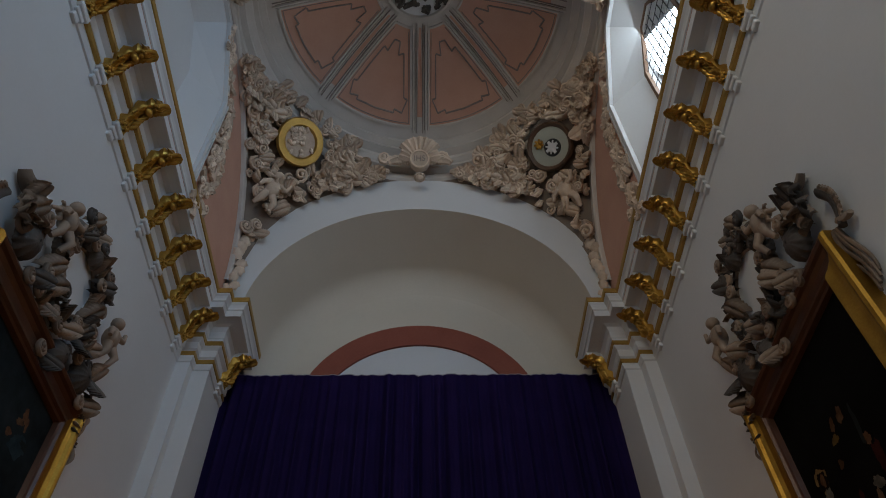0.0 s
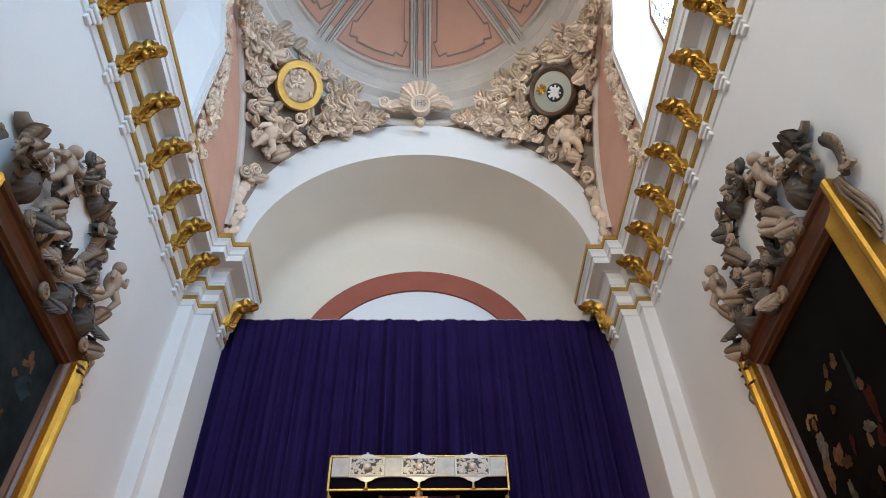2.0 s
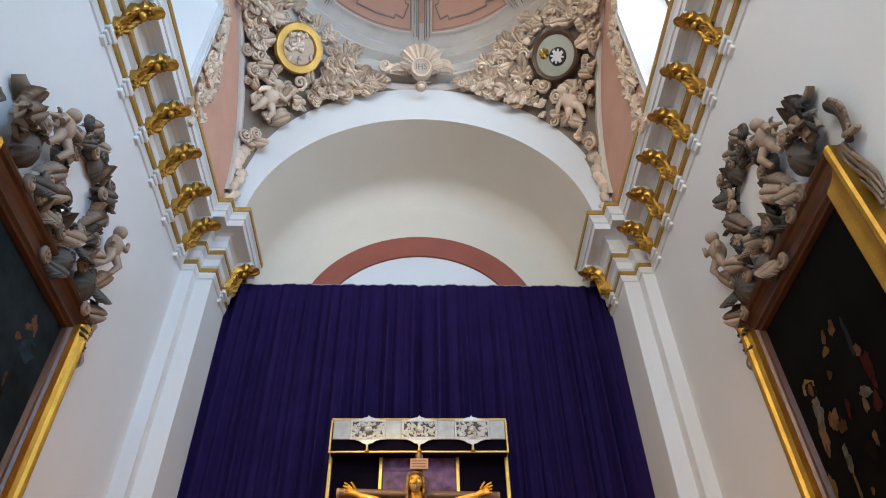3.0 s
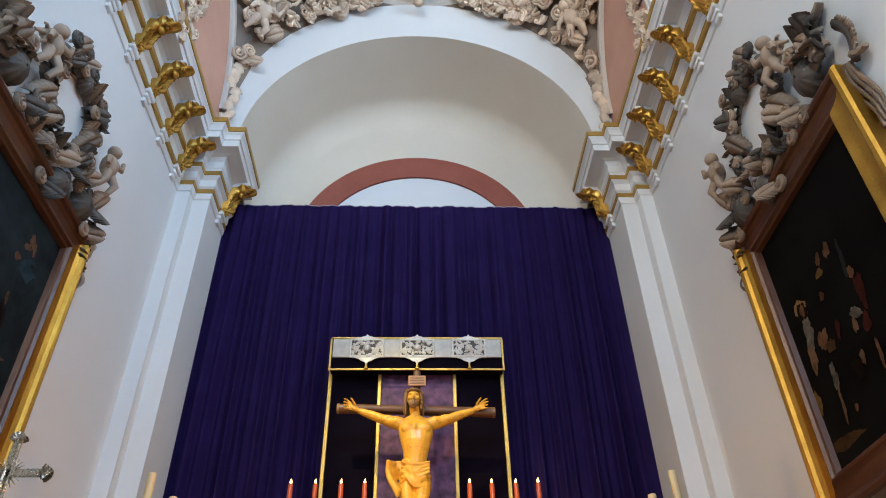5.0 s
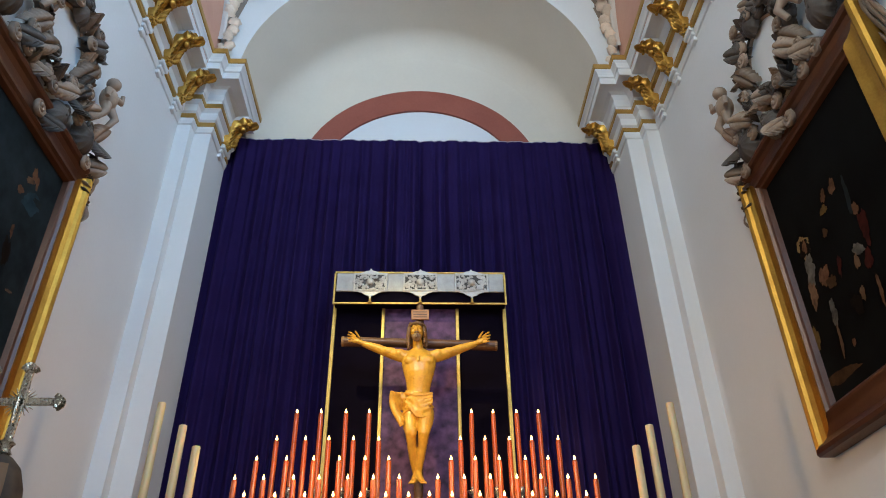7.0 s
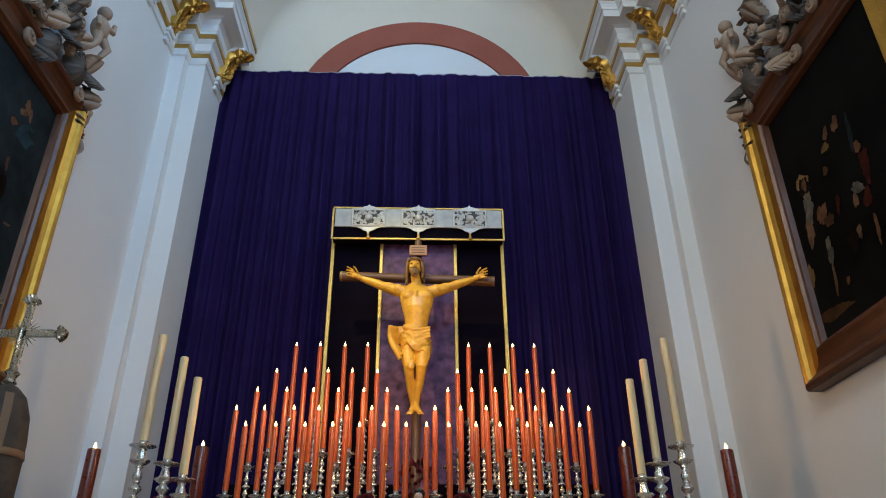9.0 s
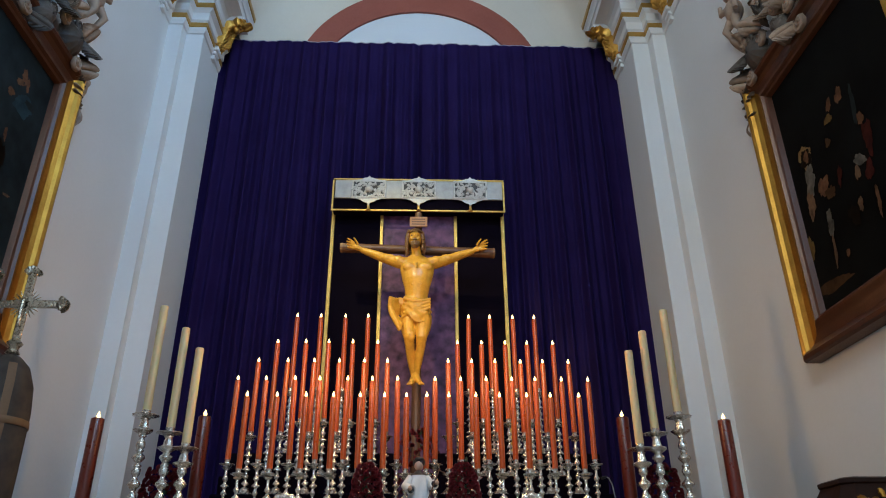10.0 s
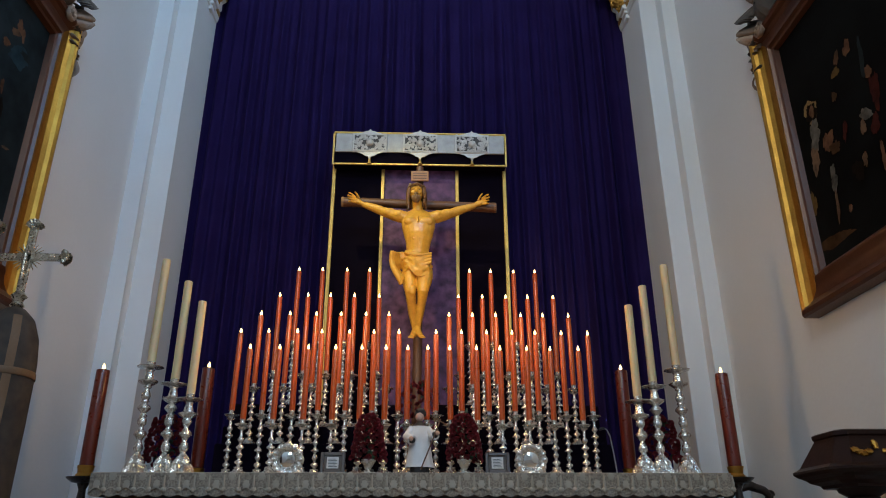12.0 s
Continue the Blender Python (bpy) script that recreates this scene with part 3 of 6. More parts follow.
# gilded brackets under the cornice
LEAFPATH = [(0.060, 8.63), (0.088, 8.68), (0.094, 8.75), (0.105, 8.83), (0.125, 8.91), (0.155, 8.98), (0.195, 9.035), (0.245, 9.07), (0.295, 9.085), (0.335, 9.08), (0.365, 9.095), (0.375, 9.13)]
s = Shape()
rows = []
for i, (o, z) in enumerate(LEAFPATH):
    o2, z2 = LEAFPATH[min(i + 1, len(LEAFPATH) - 1)]
    o1, z1 = LEAFPATH[max(i - 1, 0)]
    t = Vector((o2 - o1, z2 - z1)).normalized()
    nrm = Vector((t.y, -t.x))
    row = []
    for k in range(17):
        v = -1 + k / 8
        w = 0.090 * (1 + 0.20 * math.cos(i * math.pi))
        h = 0.050 * (1 - v * v) + 0.016 * math.cos(v * 9.4) - (0.035 if abs(v) > 0.95 else 0) + 0.010 * math.sin(i * 3.1 + k)
        row.append(Vector((o + nrm.x * h, v * w, z + nrm.y * h)))
    rows.append(row)
s.grid(rows)
# paired lobes along the leaf, a bloom at its foot and a drooping bud at its head
for i in range(2, 11):
    o, z = LEAFPATH[i]
    for v in (-1, 1):
        base = Matrix.Translation((o + 0.045, v * 0.035, z - 0.045)) @ Matrix.Rotation(v * (1.0 + 0.12 * i), 4, "X") @ Matrix.Rotation(0.7, 4, "Y")
        acanthus(s, base @ Matrix.Rotation(v * 0.9 - 0.5, 4, "Z"), 0.115, 0.065, 0.034)
for v in (-0.06, 0.06):
    scroll(s, Matrix.Translation((0.405, v, 9.10)) @ Matrix.Rotation(math.pi / 2, 4, "X"), 0.034, 0.014, 1.5, rise=0)
    scroll(s, Matrix.Translation((0.135, v, 8.66)) @ Matrix.Rotation(math.pi / 2, 4, "X"), 0.036, 0.014, 1.5, rise=0)
s.ball((0.375, 0, 9.075), 0.052, 9, 6, 0, (1.0, 1.25, 0.9))
s.ball((0.275, 0.0, 8.985), 0.052, 9, 6, 0, (0.9, 1.2, 1.1))
for k in range(7):
    a = 2 * math.pi * k / 7
    s.ball((0.125, 0.042 * math.cos(a), 8.67 + 0.042 * math.sin(a)), 0.024, 7, 5)
s.ball((0.145, 0, 8.67), 0.020, 7, 5)
for k in range(20):
    i = rng.randrange(3, 11)
    o, z = LEAFPATH[i]
    s.ball((o + rng.uniform(0.02, 0.05), rng.uniform(-0.08, 0.08), z - 0.05 + rng.uniform(-0.02, 0.02)), rng.uniform(0.012, 0.024), 6, 4)
BRACKET_LEAF = mesh_of("gilded_leaf", s, GOLD, 50)
s = Shape()
side = [(-0.02, 8.58), (0.05, 8.58), (0.07, 8.68), (0.075, 8.78), (0.09, 8.88), (0.12, 8.97), (0.17, 9.05), (0.23, 9.10), (0.30, 9.115), (0.35, 9.12), (0.37, 9.15), (0.37, 9.192), (-0.02, 9.192)]
n = len(side)
s.add([Vector((o, -0.066, z)) for o, z in side] + [Vector((o, 0.066, z)) for o, z in side], [tuple(range(n)), tuple(range(n, 2 * n))] + [(i, (i + 1) % n, n + (i + 1) % n, n + i) for i in range(n)])
s.box((-0.02, -0.105, 8.545), (0.095, 0.105, 8.615), bevel=0.01)
s.box((-0.02, -0.080, 8.49), (0.065, 0.080, 8.545), bevel=0.008)
s.box((-0.02, -0.055, 8.42), (0.045, 0.055, 8.49), bevel=0.008)
BRACKET_BODY = mesh_of("bracket", s, PLASTER, 30)


def put_bracket(cornice, x, y, sign):
    b = new("bracket", BRACKET_BODY)
    b.parent = cornice
    b.location = Vector((x, y, 0)) - cornice.location
    if sign > 0:
        b.rotation_euler = (0, 0, math.pi)
    g = tagged(new("gilded_leaf", BRACKET_LEAF), "gilded acanthus leaf")
    g.parent = b


for side, sign in (("west", -1), ("east", 1)):
    c = bpy.data.objects["cornice_" + side]
    for k in range(0, 11):
        put_bracket(c, sign * WX, BRY - 0.642 * k, sign)
    put_bracket(c, sign * L2X, 8.05, sign)

# stucco on the pendentives
MEDALS = []
DARKRING = mat("dark_brown_paint", (0.10, 0.055, 0.03), 0.5)
BLACK = mat("black_paint", (0.02, 0.02, 0.02), 0.5)
PALEGREEN = mat("grey_green_paint", (0.42, 0.43, 0.36), 0.6)
sphere_c = Vector((BAYX, BAYY, ARCZ))
for q in range(4):
    mid = math.pi / 2 * (q + 0.5)
    front = q in (0, 1)
    ob = thing("stucco_relief", on_sphere(mid, 3.6), "aged white stucco acanthus relief on a pendentive", "relief", "pendentive reliefs")
    s = Shape()
    pm = on_sphere(radians((40.5, 136.6, 225, 315)[q]), (3.12, 2.99, 3.12, 3.12)[q])
    count, tries = 0, 0
    goal = 330 if front else 200
    while count < goal and tries < 6000:
        tries += 1
        th = math.pi / 2 * (q + rng.random())
        c = max(abs(math.cos(th)), abs(math.sin(th)))
        rmax = BAYR / c - (0.13 if abs(math.sin(th)) > abs(math.cos(th)) else 0.06)
        dev = abs(th - mid) / (math.pi / 4)
        rmin = 2.64 + 0.25 * min(1, dev * 1.8)
        if dev > 0.5:
            rmin = max(rmin, rmax - 0.20)
        if rmax <= rmin:
            continue
        r = rmin + (rmax - rmin) * (rng.random() ** 0.75)
        p = on_sphere(th, r)
        if (p - pm).length < 0.60 or p.z < 9.5:
            continue
        narrow = min(1.0, 0.35 + (rmax - 2.70) / 0.5)
        nrm = sphere_c - p
        m = frame_at(p + nrm.normalized() * rng.uniform(0.0, 0.085), nrm, rng.uniform(0, 2 * math.pi))
        kind = rng.random()
        k = narrow * rng.uniform(0.75, 1.35)
        one = Shape() if front and count < 300 else s
        if kind < 0.50:
            word = "leaf"
            acanthus(one, m, 0.28 * k, 0.12 * k, 0.10 * k)
        elif kind < 0.94:
            word = "scroll"
            scroll(one, m, 0.10 * k, 0.026 * k, rng.choice((1.4, 1.8, 2.1)) * rng.choice((-1, 1)), rise=0.07 * k)
        else:
            word = "rosette"
            shell(one, m, 0.065 * k)
        if one is not s:
            part(word, one, STUCCO, ob, "", 60)
        count += 1
    # foliage that climbs over the ring
    for k in range(110 if front else 60):
        th = mid + rng.uniform(-1, 1) * 0.36
        u = rng.random() * (1 - 0.45 * abs(th - mid) / 0.36)
        r = 2.84 - 0.22 * u
        p = Vector((BAYX + r * math.cos(th), BAYY + r * math.sin(th), RINGZ + 0.05 + 0.62 * u))
        nrm = Vector((-math.cos(th), -math.sin(th), -0.75))
        if (p - pm).length < 0.66:
            continue
        m = frame_at(p, nrm, rng.uniform(0, 6.28))
        if rng.random() < 0.65:
            acanthus(s, m, 0.26, 0.11, 0.10)
        else:
            scroll(s, m, 0.09, 0.027, 1.5 * rng.choice((-1, 1)), rise=0.05)
    # feather of leaves running down the corner
    for k in range(10):
        u = k / 9
        z = 9.45 + 1.5 * u
        p = Vector((math.copysign(2.84, math.cos(mid)), BAYY + math.copysign(2.82, math.sin(mid)), z))
        leaf(s, frame_at(p, sphere_c + Vector((0, 0, 0.5)) - p, rng.uniform(-0.6, 0.6) + math.pi / 2), 0.26, 0.10 + 0.10 * u, 0.08)
    if front:
        sg = 1 if q == 0 else -1
        p = on_sphere(math.pi / 2 - sg * 0.80, 3.62)
        nrm = sphere_c - p
        cherub(s, Matrix.Translation(p + nrm.normalized() * 0.08) @ look((0, 0, 0), (-nrm.x, -nrm.y, -nrm.z)).to_3x3().to_4x4() @ Matrix.Translation((0, -0.35, 0)), 0.80)
    tagged(part("foliage", s, STUCCO, ob, "", 85), kind="stuff")
    if front:
        nrm = (sphere_c - pm)
        mm = frame_at(pm + nrm.normalized() * 0.20, nrm, 0)
        med = thing("medallion", pm, "round gilded medallion with white relief in stucco" if q == 1 else "round dark-rimmed medallion with a black and white emblem", "medallion")
        torus = Shape()
        rr = 0.36
        prof = [(0.0, -0.06), (0.05, -0.06), (0.075, -0.02), (0.07, 0.03), (0.045, 0.055), (0.01, 0.04), (-0.015, 0.0)] if q == 0 else [(0.0, -0.06), (0.06, -0.06), (0.075, 0.0), (0.05, 0.05), (0.0, 0.045), (-0.06, 0.05), (-0.085, 0.02), (-0.09, -0.02)]
        torus.grid([[mm @ Vector(((rr + o) * math.cos(a), (rr + o) * math.sin(a), h)) for o, h in prof] for a in np.linspace(0, 2 * math.pi, 49)[:-1]], close_u=True)
        part("rim", torus, GOLDPAINT if q == 1 else DARKRING, med, "gilded rim" if q == 1 else "dark brown moulded rim")
        disc = Shape().lathe([(0.001, 0.012), (0.15, 0.010), (0.36, 0.0)], seg=40, m=mm)
        part("disc", disc, STUCCO if q == 1 else PALEGREEN, med)
        rel = Shape()
        if q == 1:
            for k in range(26):
                a, r = rng.uniform(0, 6.28), 0.24 * math.sqrt(rng.random())
                m2 = mm @ Matrix.Translation((r * math.cos(a), r * math.sin(a), 0.01)) @ Matrix.Rotation(rng.uniform(0, 6.28), 4, "Z")
                if k % 3:
                    leaf(rel, m2, 0.13, 0.06, 0.045)
                else:
                    shell(rel, m2, 0.045)
            part("relief", rel, STUCCO, med)
        else:
            inner = Shape().lathe([(0.001, 0.03), (0.15, 0.03), (0.16, 0.0)], seg=32, m=mm @ Matrix.Translation((0.03, -0.05, 0.0)))
            part("emblem_ground", inner, BLACK, med, "black round field")
            for k in range(8):
                a = math.pi / 4 * k
                leaf(rel, mm @ Matrix.Translation((0.03, -0.05, 0.032)) @ Matrix.Rotation(a, 4, "Z"), 0.16, 0.07 if k % 2 == 0 else 0.035, 0.015)
            part("emblem", rel, PLASTER, med, "white cross-shaped emblem")
            gl = Shape()
            for k in range(7):
                leaf(gl, mm @ Matrix.Translation((-0.13, 0.15, 0.02)) @ Matrix.Rotation(0.9 * k, 4, "Z"), 0.12, 0.05, 0.03)
            part("gilt_spray", gl, GOLD, med, "gilded spray")

# shell keystone with a pendant
key = thing("keystone_shell", (0, 7.28, 12.82), "aged white stucco shell keystone with a monogram disc", "keystone")
s = Shape()
kp = Vector((0, 7.00, 13.02))
kn = Vector((0, -1, -0.75))
km = frame_at(kp, kn, 0)
def key_piece(maker, word, *args):
    one = Shape()
    maker(one, *args)
    part(word, one, STUCCO, key, "", 50)


for i in range(11):
    a = math.pi * (0.06 + 0.88 * i / 10)
    base = km @ Matrix.Rotation(a, 4, "Z")
    key_piece(leaf, "shell_rib", base @ Matrix.Translation((0.12, 0, 0.04)), 0.44 if 1 < i < 9 else 0.34, 0.15, 0.14)
for sg in (-1, 1):
    for k in range(5):
        key_piece(leaf, "shell_rib", km @ Matrix.Translation((sg * (0.16 + 0.06 * k), -0.02 + 0.03 * k, 0.02)) @ Matrix.Rotation(math.pi * (0.5 - sg * (0.35 + 0.09 * k)), 4, "Z"), 0.30, 0.15, 0.13)
    key_piece(scroll, "scroll", km @ Matrix.Translation((sg * 0.52, 0.06, 0.05)), 0.12, 0.042, 1.7 * sg)
    for k in range(9):
        p = Vector((sg * (0.55 + 0.11 * k), 7.12 - 0.004 * k, 12.90 - 0.010 * k * k))
        key_piece(leaf, "shell_rib", frame_at(p, Vector((0, -1, -0.4)), 0.4 * math.sin(k * 2) + (0 if sg > 0 else math.pi)), 0.20, 0.11, 0.075)
part("disc", Shape().lathe([(0.001, 0.215), (0.135, 0.21), (0.15, 0.225), (0.175, 0.22), (0.185, 0.19), (0.185, 0.0)], seg=28, m=km), STUCCO, key)
s = Shape()
for k in range(9):
    a = 2 * math.pi * k / 9
    leaf(s, Matrix.Translation((0, 7.06, 12.72)) @ Matrix.Rotation(a, 4, "Z") @ Matrix.Rotation(1.2, 4, "Y"), 0.18, 0.10, 0.06)
s.ball((0, 7.06, 12.64), 0.08, 10, 6)
part("pendant", s, STUCCO, key, "", 50)
txt = bpy.data.curves.new("monogram", "FONT")
txt.body, txt.size, txt.align_x, txt.align_y, txt.extrude = "IHS", 0.15, "CENTER", "CENTER", 0.004
txt.materials.append(LINEDARK)
t_ob = new("monogram", txt)
t_ob.parent = key
t_ob.matrix_local = Matrix.Translation(-key.location) @ Matrix.Translation(kp + kn.normalized() * 0.222) @ look((0, 0, 0), -kn).to_3x3().to_4x4() @ Matrix.Rotation(0, 4, "Z")

# arch bands and stucco along the lunettes
for side, sign in (("west", -1), ("east", 1)):
    s = Shape()
    a0, b0 = arc(2.905, 0, 64), arc(2.80, 0, 64)
    s.grid([[Vector((sign * x, BAYY + y, ARCZ + z)) for y, z in pts] for x, pts in ((2.948, a0), (2.87, a0), (2.87, b0), (2.90, arc(2.78, 0, 64)), (2.948, arc(2.78, 0, 64)))])
    solid("lateral_arch_" + side, s, GREY, "grey moulded band round the lunette", "arch", "structure", 30)
    ob = thing("stucco_border", (sign * 2.95, 5.4, 10.0), "aged white stucco foliage beside the lunette window", "relief", "lunette reliefs")
    s = Shape()
    for k in range(120):
        u = rng.random()
        z = 9.35 + 3.2 * u
        y = 5.30 + rng.uniform(0.0, 0.42) * (1 - 0.5 * u)
        if z > 11.5:
            y -= (z - 11.5) * 0.95
        m = frame_at(Vector((sign * 2.945, y, z)), Vector((-sign, 0, -0.15)), rng.uniform(0, 6.28))
        c = rng.random()
        if c < 0.65:
            leaf(s, m, 0.22, 0.11, 0.08)
        else:
            scroll(s, m, 0.075, 0.026, 1.4 * rng.choice((-1, 1)))
    part("foliage", s, STUCCO, ob, "", 50)

# lantern boss at the dome's crown
s = Shape()
CROWN = mat("dark_crown_relief", (0.10, 0.085, 0.07), 0.7, second=(0.05, 0.045, 0.04), scale=8, spread=0.3)
s.lathe([(0.66, dome_z(0.66) - 0.02), (0.64, dome_z(0.66) - 0.08), (0.60, dome_z(0.6) - 0.08), (0.58, dome_z(0.6) - 0.02)], (BAYX, BAYY, 0), 48)
boss = thing("crown_boss", (BAYX, BAYY, dome_z(0.6)), "dark carved foliage boss at the dome's crown", "boss")
part("boss_rim", s, GREY, boss)
s = Shape().lathe([(0.62, dome_z(0.5) - 0.015), (0.001, dome_z(0.5) - 0.02)], (BAYX, BAYY, 0), 32)
for k in range(90):
    a, r = rng.uniform(0, 6.28), 0.54 * math.sqrt(rng.random())
    leaf(s, frame_at(Vector((BAYX + r * math.cos(a), BAYY + r * math.sin(a), dome_z(0.5) - 0.02)), Vector((0, 0, -1)), rng.uniform(0, 6.28)), 0.17, 0.09, 0.07)
part("foliage", s, CROWN, boss, "", 50)

# window of the lunette
WOOD_FR = mat("window_wood", (0.20, 0.11, 0.06), 0.6)
IRON = mat("window_iron", (0.06, 0.06, 0.065), 0.5, 0.6)
GLASSM = bpy.data.materials.new("window_glass")
GLASSM.use_nodes = True
gb = GLASSM.node_tree.nodes["Principled BSDF"]
gb.inputs["Transmission Weight"].default_value, gb.inputs["Roughness"].default_value, gb.inputs["IOR"].default_value = 1.0, 0.04, 1.05
win = tagged(new("window_1"), "leaded lunette window in a brown wooden frame", "window", "", "structure")
win.location = (3.36, 3.9, SILL_OUT)
gp = outline(GLASS, SILL_OUT)
inner = [(3.9 + (y - 3.9) * 0.90, SILL_OUT + 0.06 + (z - SILL_OUT) * 0.955) for y, z in gp]
s = Shape().grid([[Vector((3.33, *q)) for q in gp], [Vector((3.33, *q)) for q in inner], [Vector((3.39, *q)) for q in inner], [Vector((3.39, *q)) for q in gp]], close_u=True, close_v=True)
part("window_frame", s, WOOD_FR, win, "brown wooden frame", None)
s = Shape().add([Vector((3.37, *q)) for q in inner], [tuple(range(6))])
pane = part("pane", s, GLASSM, win, "clear glass", None)
pane.visible_shadow = False
for k in range(1, 9):
    y = 3.9 - 0.60 + 1.2 * k / 9
    part("lead_bar", Shape().box((3.352, y - 0.008, SILL_OUT + 0.05), (3.362, y + 0.008, 12.12 if abs(y - 3.9) < 0.2 else 11.7)), IRON, win, "", None)
for k in range(1, 10):
    z = SILL_OUT + 0.235 * k
    hw = 0.585 if z < 11.5 else 0.585 - (z - 11.5) * 0.62
    part("lead_bar", Shape().box((3.350, 3.9 - hw, z - 0.007), (3.358, 3.9 + hw, z + 0.007)), IRON, win, "", None)

# ---- side walls: paintings and their carved crowns ----
CARVED_A = mat("carved_wood_pale", (0.29, 0.21, 0.15), 0.6, second=(0.11, 0.078, 0.055), scale=7, fine=60, bump=0.25, spread=0.35)
CARVED_B = mat("carved_wood_dark", (0.085, 0.068, 0.056), 0.6, second=(0.04, 0.033, 0.028), scale=7, fine=60, bump=0.25, spread=0.3)
FLESHWOOD = mat("carved_figure_wood", (0.36, 0.27, 0.20), 0.55, second=(0.20, 0.14, 0.10), scale=6, fine=60, bump=0.15)
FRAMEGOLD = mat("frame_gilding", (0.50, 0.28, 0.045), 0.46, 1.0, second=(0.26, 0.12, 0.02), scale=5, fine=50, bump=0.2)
# brown that stands for the gilding where the rails lie in shade
FRAMESHADE = mat("frame_gilding_shaded", (0.095, 0.034, 0.014), 0.35, 0.2, second=(0.05, 0.018, 0.008), scale=6, fine=60, bump=0.15)
FY0, FY1, FZ0, FZ1 = 3.37, 5.62, 3.34, 6.12
RAIL = [(0.0, 0.0), (0.0, 0.12), (0.015, 0.145), (0.045, 0.155), (0.07, 0.14), (0.085, 0.11), (0.12, 0.085), (0.175, 0.08), (0.22, 0.095), (0.25, 0.115), (0.275, 0.12), (0.29, 0.095), (0.31, 0.085), (0.325, 0.03)]


def canvas_material(name, base, patch, seedshift):
    m = mat(name, base, 0.7, second=patch, scale=1.7, fine=9, bump=0.1, amount=0.8)
    m.node_tree.nodes["Principled BSDF"].inputs["Specular IOR Level"].default_value = 0.02
    return m


CANVAS_E = canvas_material("dark_oil_canvas", (0.0035, 0.003, 0.0028), (0.0095, 0.010, 0.0095), 0)
CANVAS_W = canvas_material("dark_blue_oil_canvas", (0.005, 0.006, 0.007), (0.030, 0.040, 0.045), 3)
PAINTS = {"pale": mat("ochre_paint_patch", (0.1650, 0.0990, 0.0550), 0.5, second=(0.0330, 0.0193, 0.0110), scale=9, fine=25, amount=0.9),
          "white": mat("grey_white_paint_patch", (0.1430, 0.1293, 0.1045), 0.5, second=(0.0220, 0.0198, 0.0165), scale=9, fine=25, amount=0.9),
          "red": mat("dull_red_paint_patch", (0.0495, 0.0121, 0.0083), 0.5, second=(0.0165, 0.0055, 0.0044), scale=9, fine=25, amount=0.9),
          "blue": mat("dull_blue_paint_patch", (0.0275, 0.0495, 0.0605), 0.5, second=(0.0110, 0.0193, 0.0248), scale=6, fine=20, amount=0.9),
          "grey": mat("storm_grey_paint_patch", (0.0248, 0.0303, 0.0303), 0.5, second=(0.0083, 0.0088, 0.0088), scale=4, fine=14, amount=0.9),
          "brown": mat("umber_paint_patch", (0.0605, 0.0330, 0.0154), 0.5, second=(0.0220, 0.0110, 0.0055), scale=8, fine=20, amount=0.9),
          "umber": mat("dark_umber_paint_patch", (0.0088, 0.0055, 0.0033), 0.5, second=(0.0044, 0.0028, 0.0017), scale=8, fine=20, amount=0.9),
          "ochre": mat("ochre_paint_patch", (0.1320, 0.0825, 0.0248), 0.5, second=(0.0495, 0.0275, 0.0110), scale=9, fine=25, amount=0.9),
          "halo": mat("halo_paint_patch", (0.2200, 0.1485, 0.0605), 0.5, second=(0.1210, 0.0715, 0.0275), scale=7, fine=25, amount=0.8),
          "flesh": mat("flesh_paint_patch", (0.1320, 0.0688, 0.0358), 0.5, second=(0.0440, 0.0209, 0.0110), scale=12, fine=30, amount=0.9)}
for pm in PAINTS.values():
    pm.node_tree.nodes["Principled BSDF"].inputs["Specular IOR Level"].default_value = 0.02


def blot(cx, y, z, a, b, turn, seed):
    """An uneven brushed patch of paint lying on the canvas, with ragged side strokes."""
    r2 = random.Random(seed)
    s = Shape()
    for n in range(5):
        du, dv, f = (0, 0, 0.85) if n == 0 else (r2.uniform(-0.45, 0.45), r2.uniform(-0.6, 0.6), r2.uniform(0.25, 0.5))
        ph = [r2.uniform(0, 6.28) for _ in range(5)]
        pts = []
        for k in range(36):
            t = 2 * math.pi * k / 36
            q = f * (1 + 0.16 * math.sin(2 * t + ph[0]) + 0.14 * math.sin(3 * t + ph[1]) + 0.10 * math.sin(5 * t + ph[2]) + 0.08 * math.sin(9 * t + ph[3]))
            u, v = a * (du + q * math.cos(t)), b * (dv + q * math.sin(t))
            pts.append(Vector((cx + n * 0.00008, y + u * math.cos(turn) - v * math.sin(turn), z + u * math.sin(turn) + v * math.cos(turn))))
        s.add(pts, [tuple(range(36))])
    return s


